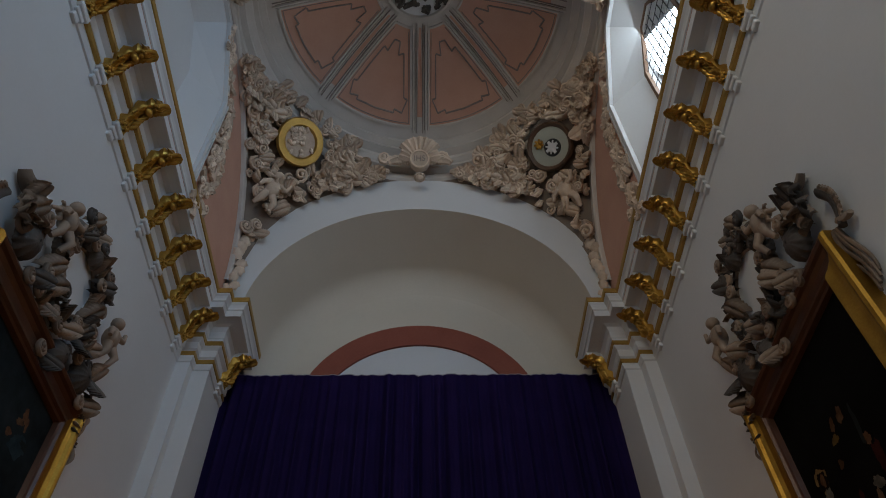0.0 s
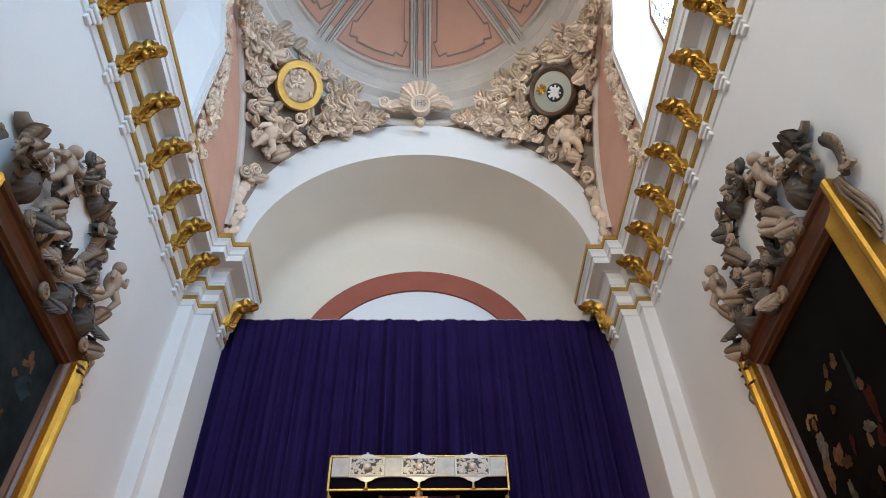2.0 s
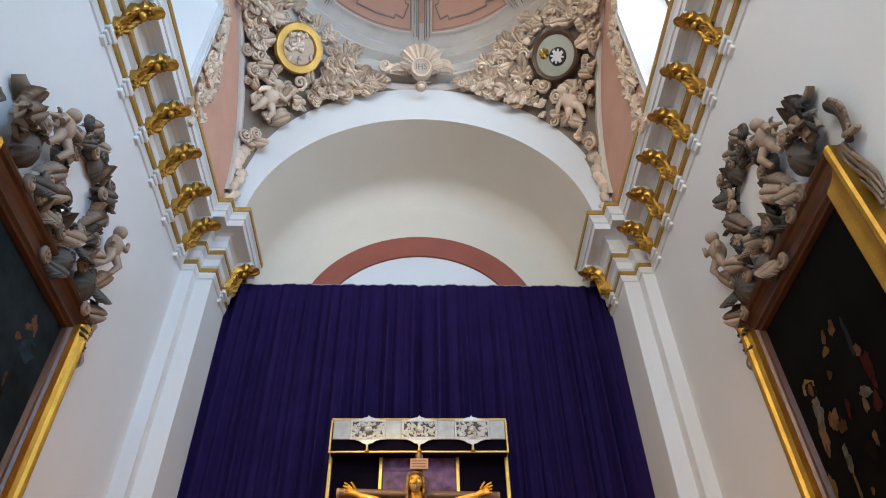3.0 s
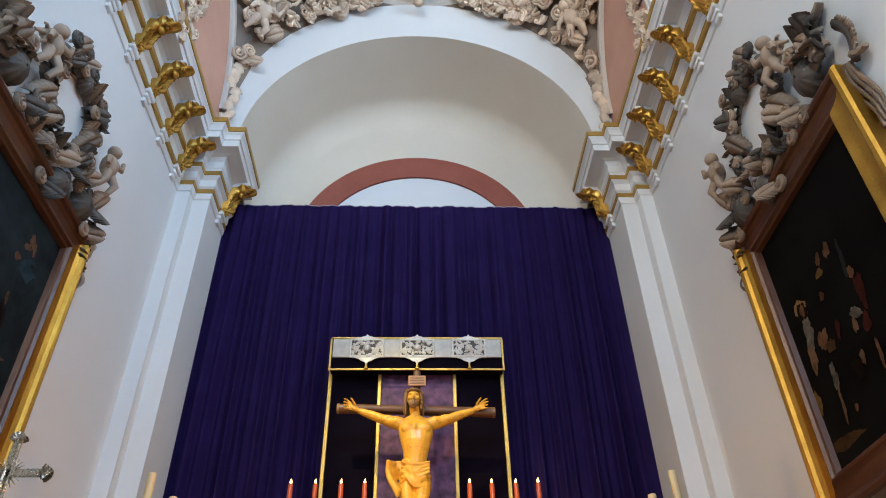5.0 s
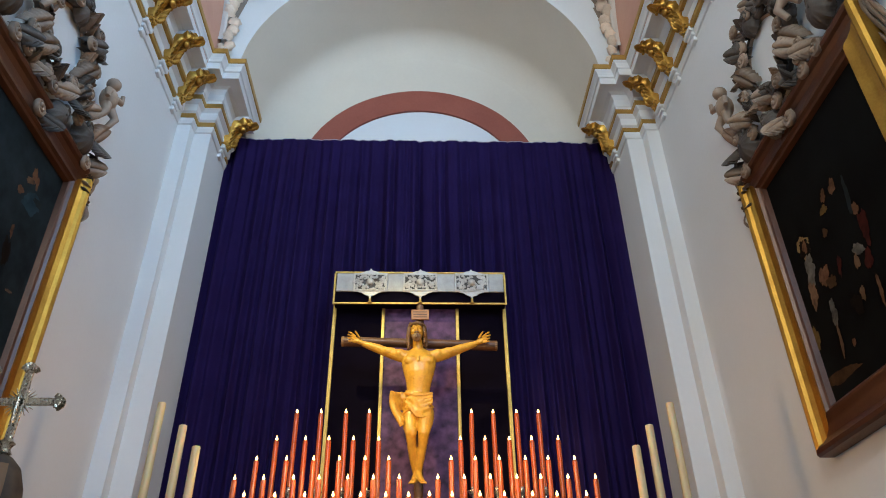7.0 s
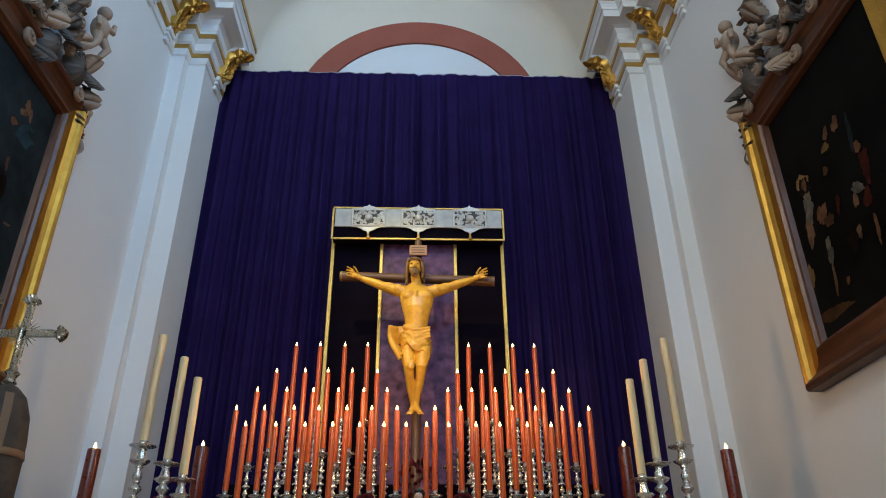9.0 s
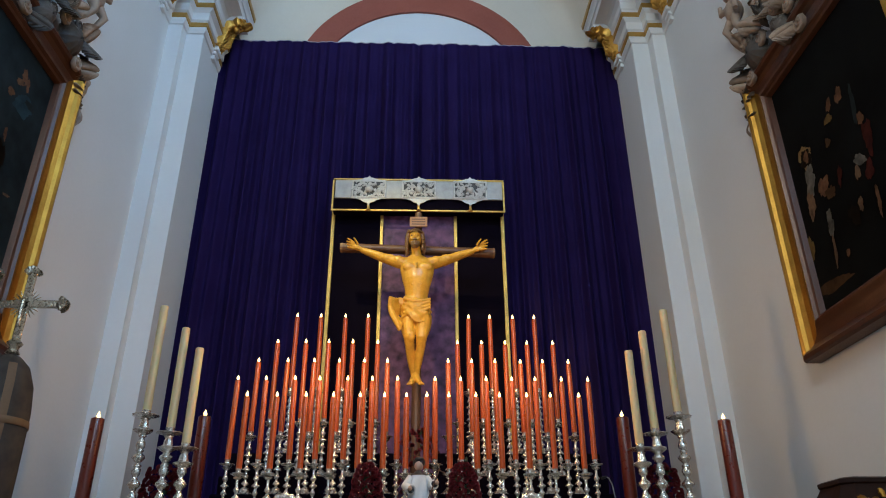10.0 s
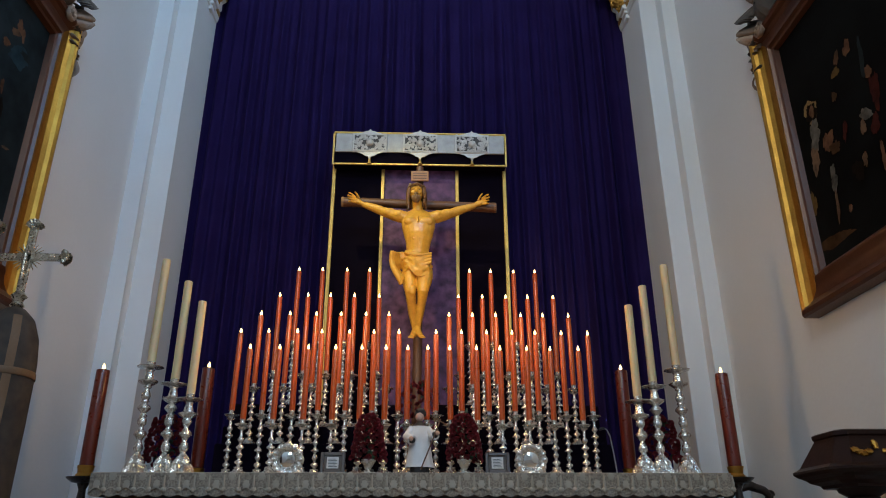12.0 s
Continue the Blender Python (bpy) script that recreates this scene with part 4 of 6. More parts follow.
def painting(sign, label, canvas, patches):
    p = thing("painting", (sign * WX, 4.55, FZ0), label, "painting", "framed paintings")
    x0 = sign * WX
    corners = [(FY0, FZ0), (FY1, FZ0), (FY1, FZ1), (FY0, FZ1)]
    inward = [(1, 1), (-1, 1), (-1, -1), (1, -1)]
    for i in range(4):
        j = (i + 1) % 4
        # top, bottom and most inner rails: shade on the gilding put in as brown
        for name, lo, hi, material, lab in (("outer_rail", 0, 5, FRAMESHADE if i in (0, 2) else FRAMEGOLD, ""), ("rail", 5, 10, FRAMESHADE if i in (0, 2) else FRAMEGOLD, ""), ("inner_rail", 10, 13, FRAMESHADE if i != 3 else FRAMEGOLD, "")):
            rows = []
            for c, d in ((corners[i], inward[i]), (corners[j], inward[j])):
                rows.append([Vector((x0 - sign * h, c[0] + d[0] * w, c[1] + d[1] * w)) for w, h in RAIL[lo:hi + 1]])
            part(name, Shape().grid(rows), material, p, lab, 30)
    s = Shape().box((x0, FY0 + 0.29, FZ0 + 0.29), (x0 - sign * 0.04, FY1 - 0.29, FZ1 - 0.29))
    part("canvas", s, canvas, p, "dark oil painting on canvas", None)
    for n, (y, z, a, b, turn, col) in enumerate(patches):
        part("paint_patch", blot(x0 - sign * (0.0410 + 0.0005 * n), y, z, a, b, turn, n), PAINTS[col], p, "", None)
    return p


EAST = [(5.10, 3.82, 0.30, 0.05, 0.05, "brown"), (5.28, 4.22, 0.05, 0.13, 0.1, "ochre"),
        (5.04, 4.96, 0.105, 0.125, 0.0, "halo"), (5.04, 4.95, 0.080, 0.100, 0.0, "umber"), (5.03, 4.95, 0.038, 0.062, 0.1, "flesh"),
        (5.06, 4.73, 0.085, 0.15, 0.1, "white"), (5.12, 4.54, 0.075, 0.12, 0.2, "pale"), (4.90, 4.60, 0.075, 0.10, 0.5, "flesh"), (4.84, 4.50, 0.07, 0.06, 0.3, "brown"),
        (4.43, 5.14, 0.052, 0.075, 0.1, "flesh"), (4.57, 5.15, 0.040, 0.060, 0.2, "flesh"), (4.62, 5.05, 0.060, 0.045, 0.4, "ochre"), (4.30, 4.96, 0.030, 0.20, 0.1, "grey"), (4.70, 4.88, 0.035, 0.05, 0.1, "brown"),
        (4.27, 4.80, 0.040, 0.060, 0.1, "flesh"), (4.25, 4.62, 0.060, 0.15, 0.2, "red"), (4.33, 4.40, 0.050, 0.10, 0.2, "red"), (4.40, 4.53, 0.085, 0.045, 0.8, "white"), (4.46, 4.45, 0.035, 0.07, 0.3, "pale"), (4.33, 4.14, 0.026, 0.12, 0.1, "flesh"),
        (4.93, 4.27, 0.050, 0.12, 0.2, "white"), (4.96, 4.05, 0.020, 0.16, 0.15, "pale"), (4.52, 4.22, 0.035, 0.060, 0.3, "pale"), (4.62, 4.18, 0.08, 0.09, 0.0, "umber"), (4.81, 3.96, 0.030, 0.030, 0.0, "flesh"), (4.66, 4.55, 0.030, 0.09, 0.3, "red")]
WEST = [(4.97, 5.30, 0.16, 0.10, 0.3, "blue"), (4.90, 5.54, 0.045, 0.08, 0.7, "flesh"), (4.96, 5.50, 0.030, 0.07, 0.3, "flesh"), (4.86, 5.46, 0.06, 0.035, 0.3, "pale"), (4.78, 5.30, 0.05, 0.04, 0.3, "flesh"),
        (5.06, 5.36, 0.09, 0.035, 0.2, "grey"), (4.86, 4.95, 0.03, 0.06, 0.2, "flesh"), (4.88, 4.77, 0.06, 0.14, 0.2, "umber"), (5.09, 4.52, 0.05, 0.015, 0.2, "pale"), (4.4, 4.4, 0.20, 0.24, 0.0, "umber")]
painting(1, "tall dark oil painting in a gilded frame", CANVAS_E, EAST)
painting(-1, "tall dark blue oil painting in a gilded frame", CANVAS_W, WEST)


def volute(s, m, r):
    """A gadrooned boss whose top curls over into a scroll."""
    rows = []
    for i in range(9):
        a = math.pi * 0.52 * i / 8
        row = []
        for k in range(40):
            t = 2 * math.pi * k / 40
            q = r * math.cos(a) * (1 + 0.075 * math.cos(13 * t))
            row.append(m @ Vector((q * math.cos(t), 1.18 * q * math.sin(t), 0.95 * r * math.sin(a))))
        rows.append(row)
    s.grid(rows, close_v=True)
    scroll(s, m @ Matrix.Translation((0.42 * r, 0.75 * r, 0.35 * r)), 0.42 * r, 0.13 * r, 1.6, rise=0.28 * r)


def crown(sign, seed):
    """Carved wooden cartouche round a blank oval above a painting: figures, gadrooned volutes, foliage and drapery."""
    r2 = random.Random(seed)
    c = thing("carved_cartouche", (sign * WX, 4.52, FZ1), "carved brown wooden cartouche with figures and foliage round an oval", "carving", "carved crowns")
    nrm = Vector((-sign, 0, 0))
    cy, cz, ry, rz = 4.57, 6.84, 0.33, 0.36
    pale, dark = CARVED_A, CARVED_B

    def piece(maker, word, material, *args, **more):
        one = Shape()
        maker(one, *args, **more)
        part(word, one, material, c, "", 60)

    def at(y, z, out):
        return Vector((sign * (WX - out), y, z))

    def flat(y, z, out, turn):
        """A pose on the wall: x towards the altar, y up, z into the room."""
        return Matrix.Translation(at(y, z, out)) @ Matrix(((0, 0, -sign, 0), (1, 0, 0, 0), (0, 1, 0, 0), (0, 0, 0, 1))) @ Matrix.Rotation(turn, 4, "Z")
    # backing board under the carving
    pts = []
    for k in range(56):
        a = 2 * math.pi * k / 56
        q = 1.30 + 0.10 * math.sin(5 * a + seed) + 0.06 * math.sin(9 * a)
        pts.append((cy + ry * q * math.cos(a), cz + rz * q * math.sin(a)))
    s = Shape().grid([[at(y, z, o) for y, z in pts] for o in (0.0, 0.05)], close_v=True)
    s.grid([[at(y, z, 0.05) for y, z in pts], [at(cy + (y - cy) * 0.7, cz + (z - cz) * 0.7, 0.045) for y, z in pts]], close_v=True)
    part("backing_board", s, dark, c, "", 40)
    # big dark gadrooned volutes
    for y, z, r, t in ((4.56, 7.24, 0.115, 0.3), (4.12, 7.12, 0.095, -0.6), (3.66, 6.34, 0.150, 0.0), (4.74, 6.10, 0.130, -0.4), (5.20, 6.24, 0.150, 0.2), (4.05, 6.72, 0.090, 1.0), (4.98, 7.02, 0.080, 0.8), (5.55, 6.22, 0.075, 0.5)):
        piece(volute, "volute", dark, flat(y, z, 0.09, t), r)
    # scroll heads at the far upper edge
    for y, z, r, t in ((4.28, 7.42, 0.085, 0.2), (4.47, 7.44, 0.080, -0.5), (4.36, 7.30, 0.075, 2.0), (5.60, 6.12, 0.06, 0.4), (4.96, 6.95, 0.06, 1.2)):
        piece(scroll, "scroll", dark, flat(y, z, 0.06, t), r, 0.036, 1.8, rise=0.06)
        piece(acanthus, "leaf", pale, flat(y - 0.05, z - 0.06, 0.08, t + 0.8), 0.20, 0.11, 0.08)
    # curling foliage round the oval and along the frame's top
    for k in range(46):
        a = 2 * math.pi * k / 46 + r2.uniform(-0.05, 0.05)
        q = 1.20 + 0.26 * r2.random()
        y, z = cy + ry * q * math.cos(a), cz + rz * q * math.sin(a)
        m = flat(y, z, 0.05 + 0.07 * r2.random(), a + math.pi / 2 * r2.choice((-1, 1)) + r2.uniform(-0.5, 0.5))
        if k % 3 == 2:
            piece(scroll, "scroll", dark if k % 2 else pale, m, 0.070, 0.026, 1.6 * r2.choice((-1, 1)), rise=0.07)
        else:
            piece(acanthus, "leaf", pale if k % 2 else dark, m, 0.17, 0.09, 0.07)
    for y, z, t, n in ((4.09, 6.30, 0.6, 2), (4.12, 6.18, -0.4, 2), (4.86, 6.66, 1.2, 2), (4.84, 6.46, -1.0, 2), (4.53, 6.30, 0.2, 3), (3.42, 6.42, 1.2, 4), (3.40, 6.58, 1.8, 4), (4.54, 5.99, -0.3, 2), (3.98, 6.42, 0.9, 2), (4.73, 7.20, 2.2, 2), (4.78, 7.09, 0.4, 2), (5.05, 6.40, 0.5, 3), (5.36, 6.38, -0.8, 3), (5.40, 6.12, 0.3, 2), (3.62, 6.60, 2.4, 3), (4.30, 6.20, 2.9, 2), (3.85, 6.20, 0.1, 2)):
        for k in range(n):
            m = flat(y + r2.uniform(-0.05, 0.05), z + r2.uniform(-0.05, 0.05), 0.07 + 0.05 * r2.random(), t + 1.1 * k)
            if k == 1:
                piece(scroll, "scroll", pale, m, 0.075, 0.028, 1.7 * r2.choice((-1, 1)), rise=0.06)
            else:
                piece(acanthus, "leaf", pale if r2.random() < 0.7 else dark, m, 0.26, 0.13, 0.10)
    # toothed crest, top plume and a small spur
    path = [(3.22 - 0.07 * math.sin(math.pi * u), 6.42 - 0.44 * u) for u in np.linspace(0, 1, 12)]
    part("crest", Shape().tube([at(y, z, 0.07) for y, z in path], 0.055, 8, squash=0.6), dark, c, "ribbed toothed crest", 50)
    for k, (y, z) in enumerate(path):
        piece(leaf, "tooth", pale, flat(y - 0.02, z, 0.08, math.pi + 0.35 - 0.06 * k), 0.10, 0.045, 0.03)
    for (y0, z0), (y1, z1), r in (((3.50, 6.68), (3.24, 6.76), 0.07), ((3.24, 6.05), (3.08, 5.98), 0.05)):
        pth = [at(y0 + (y1 - y0) * u, z0 + (z1 - z0) * u + 0.02 * math.sin(6 * u), 0.07) for u in np.linspace(0, 1, 8)]
        part("plume", Shape().tube(pth, [r * (0.6 + 0.5 * abs(math.sin(2.4 * u + 0.4))) for u in np.linspace(0, 1, 8)], 9, squash=0.6), pale, c, "carved plume", 55)
    # drapery hanging over the frame's near corner, and ribbons at the far one
    for n in range(4):
        pth = [at(3.36 - 0.032 * n + 0.055 * math.sin(5 * u + 0.35 * n), 6.06 - (0.72 - 0.05 * n) * u, 0.04 + 0.02 * math.sin(8 * u + n)) for u in np.linspace(0, 1, 14)]
        part("drapery", Shape().tube(pth, [0.034 * (1.15 - 0.5 * u) for u in np.linspace(0, 1, 14)], 8, squash=0.6), pale, c, "carved hanging drapery", 55)
    for o in (0.0, 0.08):
        pth = [at(FY1 + 0.03 + o + 0.05 * math.sin(7 * u + o * 30), 6.22 - (0.80 - 3 * o) * u, 0.05 + 0.03 * math.sin(9 * u)) for u in np.linspace(0, 1, 14)]
        part("ribbon", Shape().tube(pth, [0.045 * (1.05 - 0.6 * u) for u in np.linspace(0, 1, 14)], 6, squash=0.35), pale, c, "hanging carved ribbon", 55)
    for k in range(9):
        piece(acanthus, "leaf", pale if k % 2 else dark, flat(5.58 + 0.05 * math.sin(k * 2.0), 6.34 - 0.06 * k, 0.04, -math.pi / 2 + r2.uniform(-0.8, 0.8)), 0.17, 0.09, 0.07)
    # three plain rounded figures
    for y, z, h, t in ((5.40, 6.62, 0.58, 0.15), (3.92, 6.62, 0.58, 0.1), (3.70, 6.78, 0.30, -0.5)):
        piece(cherub, "carved_figure", FLESHWOOD, flat(y, z, 0.12, t), h)
    s = Shape()
    loop = [(ry * math.cos(t), rz * math.sin(t)) for t in np.linspace(0, 2 * math.pi, 49)[:-1]]
    s.grid([[at(cy + u * f, cz + v * f, o) for u, v in loop] for f, o in ((1.08, 0.0), (1.08, 0.06), (1.04, 0.08), (1.0, 0.06), (0.985, 0.052))], close_v=True)
    part("oval_rim", s, pale, c, "pale oval moulding")
    s = Shape().add([at(cy + u, cz + v, 0.054) for u, v in loop], [tuple(range(48))])
    part("oval_field", s, PLASTER, c, "blank white oval", None)


crown(1, 21)
crown(-1, 22)

# ---- chancel: curtain, canopy, crucifix ----
CURTAIN = mat("purple_curtain_cloth", (0.0160, 0.0082, 0.060), 0.85, second=(0.0075, 0.0034, 0.030), scale=2, fine=180, bump=0.12, depth=0.004)
CURTAIN.node_tree.nodes["Principled BSDF"].inputs["Specular IOR Level"].default_value = 0.08
HEM = mat("pale_hem_cloth", (0.40, 0.38, 0.45), 0.8)
VELVET = mat("black_purple_velvet", (0.0040, 0.0022, 0.0075), 0.95, second=(0.0025, 0.0015, 0.0045), scale=4, fine=150)
VELVET.node_tree.nodes["Principled BSDF"].inputs["Specular IOR Level"].default_value = 0.05
DAMASK = mat("purple_damask", (0.155, 0.066, 0.170), 0.5, second=(0.022, 0.007, 0.032), scale=8, fine=14, bump=0.1, amount=1.0)
DAMASK.node_tree.nodes["Principled BSDF"].inputs["Specular IOR Level"].default_value = 0.2
SILVER = mat("embossed_silver", (0.90, 0.86, 0.79), 0.25, 0.9, second=(0.62, 0.57, 0.49), scale=14, fine=55, bump=0.5)
SILVERFRET = mat("matt_silver_fretwork", (0.62, 0.58, 0.53), 0.5, 0.45, second=(0.42, 0.38, 0.33), scale=25, fine=90, bump=0.3)
SILVERCLOTH = mat("silver_brocade", (0.46, 0.43, 0.40), 0.5, 0.4, second=(0.27, 0.25, 0.22), scale=12, fine=110, bump=0.35)
BRAID = mat("gold_braid", (0.70, 0.47, 0.12), 0.45, 0.7, second=(0.48, 0.29, 0.06), scale=20, fine=140, bump=0.4)
CROSSWOOD = mat("dark_cross_wood", (0.13, 0.055, 0.022), 0.42, second=(0.06, 0.025, 0.012), scale=6, fine=40, bump=0.25)
POLYCHROME = mat("varnished_golden_wood", (0.72, 0.375, 0.020), 0.40, second=(0.40, 0.175, 0.006), scale=8, fine=45, bump=0.15, coat=0.15, amount=0.8)
HAIRWOOD = mat("dark_carved_hair", (0.20, 0.10, 0.030), 0.4, second=(0.09, 0.04, 0.012), scale=20, fine=80, bump=0.4)

s = Shape()
cols = 560
rows = []
CTOP = 9.14
zs = [1.152, 1.6, 2.4, 3.4, 4.6, 5.8, 7.0, 8.0, 8.75, 9.05, CTOP]
rc = random.Random(4)
ph = [rc.uniform(0, 6.28) for _ in range(9)]
for z in zs:
    row = []
    g = (CTOP - z) / 7.95
    for i in range(cols + 1):
        x = -2.955 + 5.91 * i / cols
        d = 0.030 * math.sin(31 * x + ph[0] + 0.8 * math.sin(2.1 * x)) * (0.6 + 0.4 * math.sin(1.9 * x + 2)) + 0.024 * math.sin(19.3 * x + ph[1] + 0.9 * math.sin(1.3 * x + 1)) + 0.020 * math.sin(47 * x + ph[2] + 1.4 * math.sin(3.3 * x)) + 0.030 * math.sin(7.7 * x + ph[3])
        d += 0.018 * g * math.sin(13 * x + ph[4] + 0.3 * z) + 0.006 * math.sin(83 * x + ph[5]) * (1 - g)
        row.append(Vector((x, 8.42 + d * (0.30 + 0.95 * min(1.0, (CTOP - z) / 0.6) + 0.5 * g), z - (0.006 * math.sin(math.pi * (x + 2.955) / 1.182) ** 2 if z > 9.0 else 0))))
    rows.append(row)
s.grid(rows)
cur = thing("curtain", (0, 8.42, 1.15), "tall dark purple pleated cloth curtain closing the chancel", "curtain")
part("cloth", s, CURTAIN, cur, "", 60)
part("hem", Shape().tube([r + Vector((0, -0.004, 0.004)) for r in rows[-1][::4]], 0.006, 6), HEM, cur, "thin pale hem cord", 60)

CY = 8.02
can = thing("altar_canopy", (0, CY + 0.06, 1.15), "dark velvet canopy backcloth with gold braid and silver front", "canopy")
part("backcloth", Shape().box((-1.085, CY + 0.05, 1.152), (1.085, CY + 0.09, 6.40), bevel=0.006), VELVET, can, "black-purple velvet", None)
s = Shape()
rows = []
for i in range(41):
    x = -0.44 + 0.90 * i / 40
    rows.append([Vector((x, CY + 0.040 + 0.006 * math.sin(9 * x) * math.sin(3 * z + 5 * x), z)) for z in np.linspace(1.2, 6.1, 30)])
part("damask_panel", s.grid(rows), DAMASK, can, "purple damask panel", 60)
for x, w in ((-1.06, 0.045), (1.07, 0.045), (-0.45, 0.042), (0.475, 0.042)):
    part("braid", Shape().box((x - w / 2, CY + 0.015, 1.2), (x + w / 2, CY + 0.049, 6.0 if abs(x) < 1 else 6.3), bevel=0.005), BRAID, can, "gold braid", None)
part("valance", Shape().box((-1.06, CY - 0.14, 5.99), (1.08, CY + 0.04, 6.38), bevel=0.01), VELVET, can, "dark valance", None)
part("braid", Shape().box((-1.07, CY - 0.155, 5.962), (1.09, CY - 0.135, 5.985), bevel=0.003), BRAID, can, "gold braid edge", None)
part("braid", Shape().box((-1.065, CY - 0.16, 6.405), (1.085, CY + 0.04, 6.425), bevel=0.003), BRAID, can, "gold braid edge", None)
for x in (-1.063, 1.078):
    part("braid", Shape().box((x - 0.012, CY - 0.158, 5.96), (x + 0.012, CY - 0.138, 6.40), bevel=0.003), BRAID, can, "gold braid edge", None)
part("silver_band", Shape().box((-1.04, CY - 0.165, 6.135), (1.06, CY - 0.142, 6.395), bevel=0.005), SILVERCLOTH, can, "silver brocade band", None)
rp = random.Random(11)
for x in (-0.615, 0.01, 0.655):
    s = Shape()
    s.box((x - 0.215, CY - 0.185, 6.120), (x + 0.215, CY - 0.166, 6.390), bevel=0.006)
    # ogee points above and below
    for sg, z0 in ((1, 6.388), (-1, 6.122)):
        pts = [(-0.16, 0), (-0.10, 0.012), (-0.06, 0.032), (-0.02, 0.04), (0, 0.068), (0.02, 0.04), (0.06, 0.032), (0.10, 0.012), (0.16, 0)]
        f = [Vector((x + u, CY - 0.180, z0 + sg * v * (1 if sg > 0 else 1.5))) for u, v in pts]
        s.add(f + [p + Vector((0, 0.012, 0)) for p in f], [tuple(range(9)), tuple(range(9, 18))] + [(i, (i + 1) % 9, 9 + (i + 1) % 9, 9 + i) for i in range(9)])
    pl = part("plaque", s, SILVERFRET, can, "embossed silver plaque", None)
    s = Shape()
    for sg in (-1, 1):
        s.box((x - 0.205, CY - 0.192, 6.255 + sg * 0.112 - 0.007), (x + 0.205, CY - 0.184, 6.255 + sg * 0.112 + 0.007))
        s.box((x + sg * 0.198 - 0.007, CY - 0.192, 6.145), (x + sg * 0.198 + 0.007, CY - 0.184, 6.365))
    for k in range(110):
        u, v = rp.uniform(-0.185, 0.185), rp.uniform(-0.098, 0.098)
        if u * u + v * v < 0.0045:
            continue
        m = frame_at(Vector((x + u, CY - 0.186, 6.255 + v)), Vector((0, -1, 0)), rp.uniform(0, 6.28))
        if k % 2:
            scroll(s, m, 0.020, 0.006, 1.4 * rp.choice((-1, 1)), rise=0.006)
        else:
            leaf(s, m, 0.05, 0.025, 0.012)
    shell(s, frame_at(Vector((x, CY - 0.186, 6.255)), Vector((0, -1, 0)), 0), 0.05)
    tagged(part("embossing", s, SILVERFRET, pl, "", 50), kind="stuff")
    s = Shape().box((x - 0.20, CY - 0.1862, 6.14), (x + 0.20, CY - 0.1850, 6.37))
    part("pierced_ground", s, mat("dark_silver_ground", (0.085, 0.075, 0.068), 0.6, 0.4), pl, "dark pierced ground", None)
    part("pendant_braid", Shape().tube([(x, CY - 0.16, 6.06), (x, CY - 0.16, 6.0), (x, CY - 0.16, 5.97)], [0.012, 0.016, 0.03], 8), BRAID, can, "gold braid drop")

XY = 7.62
cross = thing("wooden_cross", (0, XY, 1.142), "dark round-beamed wooden cross with a title board", "cross")
s = Shape().tube([(-0.895, XY, 5.325), (-0.45, XY, 5.316), (0.0, XY, 5.300), (0.45, XY, 5.288), (0.90, XY, 5.275)], [0.058, 0.054, 0.055, 0.055, 0.060], 14)
part("crossbeam", s, CROSSWOOD, cross)
part("post", Shape().tube([(0.0, XY + 0.05, 1.142), (0.0, XY + 0.05, 3.0), (0.01, XY + 0.05, 4.4), (0.01, XY + 0.05, 5.82)], [0.055, 0.052, 0.05, 0.045], 12), CROSSWOOD, cross)
board = part("title_board", Shape().box((-0.095, XY - 0.03, 5.60), (0.115, XY - 0.01, 5.735), bevel=0.006), mat("title_board_wood", (0.34, 0.15, 0.05), 0.4), cross, "brown title board", None)
for k in range(3):
    z = 5.635 + 0.033 * k
    part("lettering", Shape().box((-0.07, XY - 0.0325, z - 0.006), (0.09, XY - 0.0305, z + 0.006)), CROSSWOOD, board, "unreadable dark lettering bar", None)
for sg in (-1, 1):
    part("end_cap", Shape().lathe([(0.058, -0.012), (0.060, -0.008), (0.060, 0.012), (0.054, 0.018), (0.001, 0.019)], seg=14, m=Matrix.Translation((sg * 0.885 + 0.003, XY, 5.30 - sg * 0.025)) @ Matrix.Rotation(sg * math.pi / 2, 4, "Y")), mat("pale_end_grain", (0.30, 0.16, 0.06), 0.5, second=(0.17, 0.085, 0.03), scale=30, fine=90), cross, "pale sawn end")

# the carved figure: one plain mesh
BY = 7.47
s = Shape()


def limb(pts, seg=14, squash=1.0, slot=0):
    s.tube([p[:3] for p in pts], [p[3] for p in pts], seg, slot, squash)


def rings(pts, slot=0, seg=20):
    """Stacked ovals: x, y, z, half width, half depth."""
    rows = [[Vector((x + a * math.cos(2 * math.pi * k / seg), y + b * math.sin(2 * math.pi * k / seg), z)) for k in range(seg)] for x, y, z, a, b in pts]
    o = len(s.v)
    s.grid(rows, slot, close_v=True)
    s.f.append(tuple(o + k for k in range(seg)))
    s.f.append(tuple(o + (len(rows) - 1) * seg + k for k in range(seg)))
    s.k.extend([slot, slot])


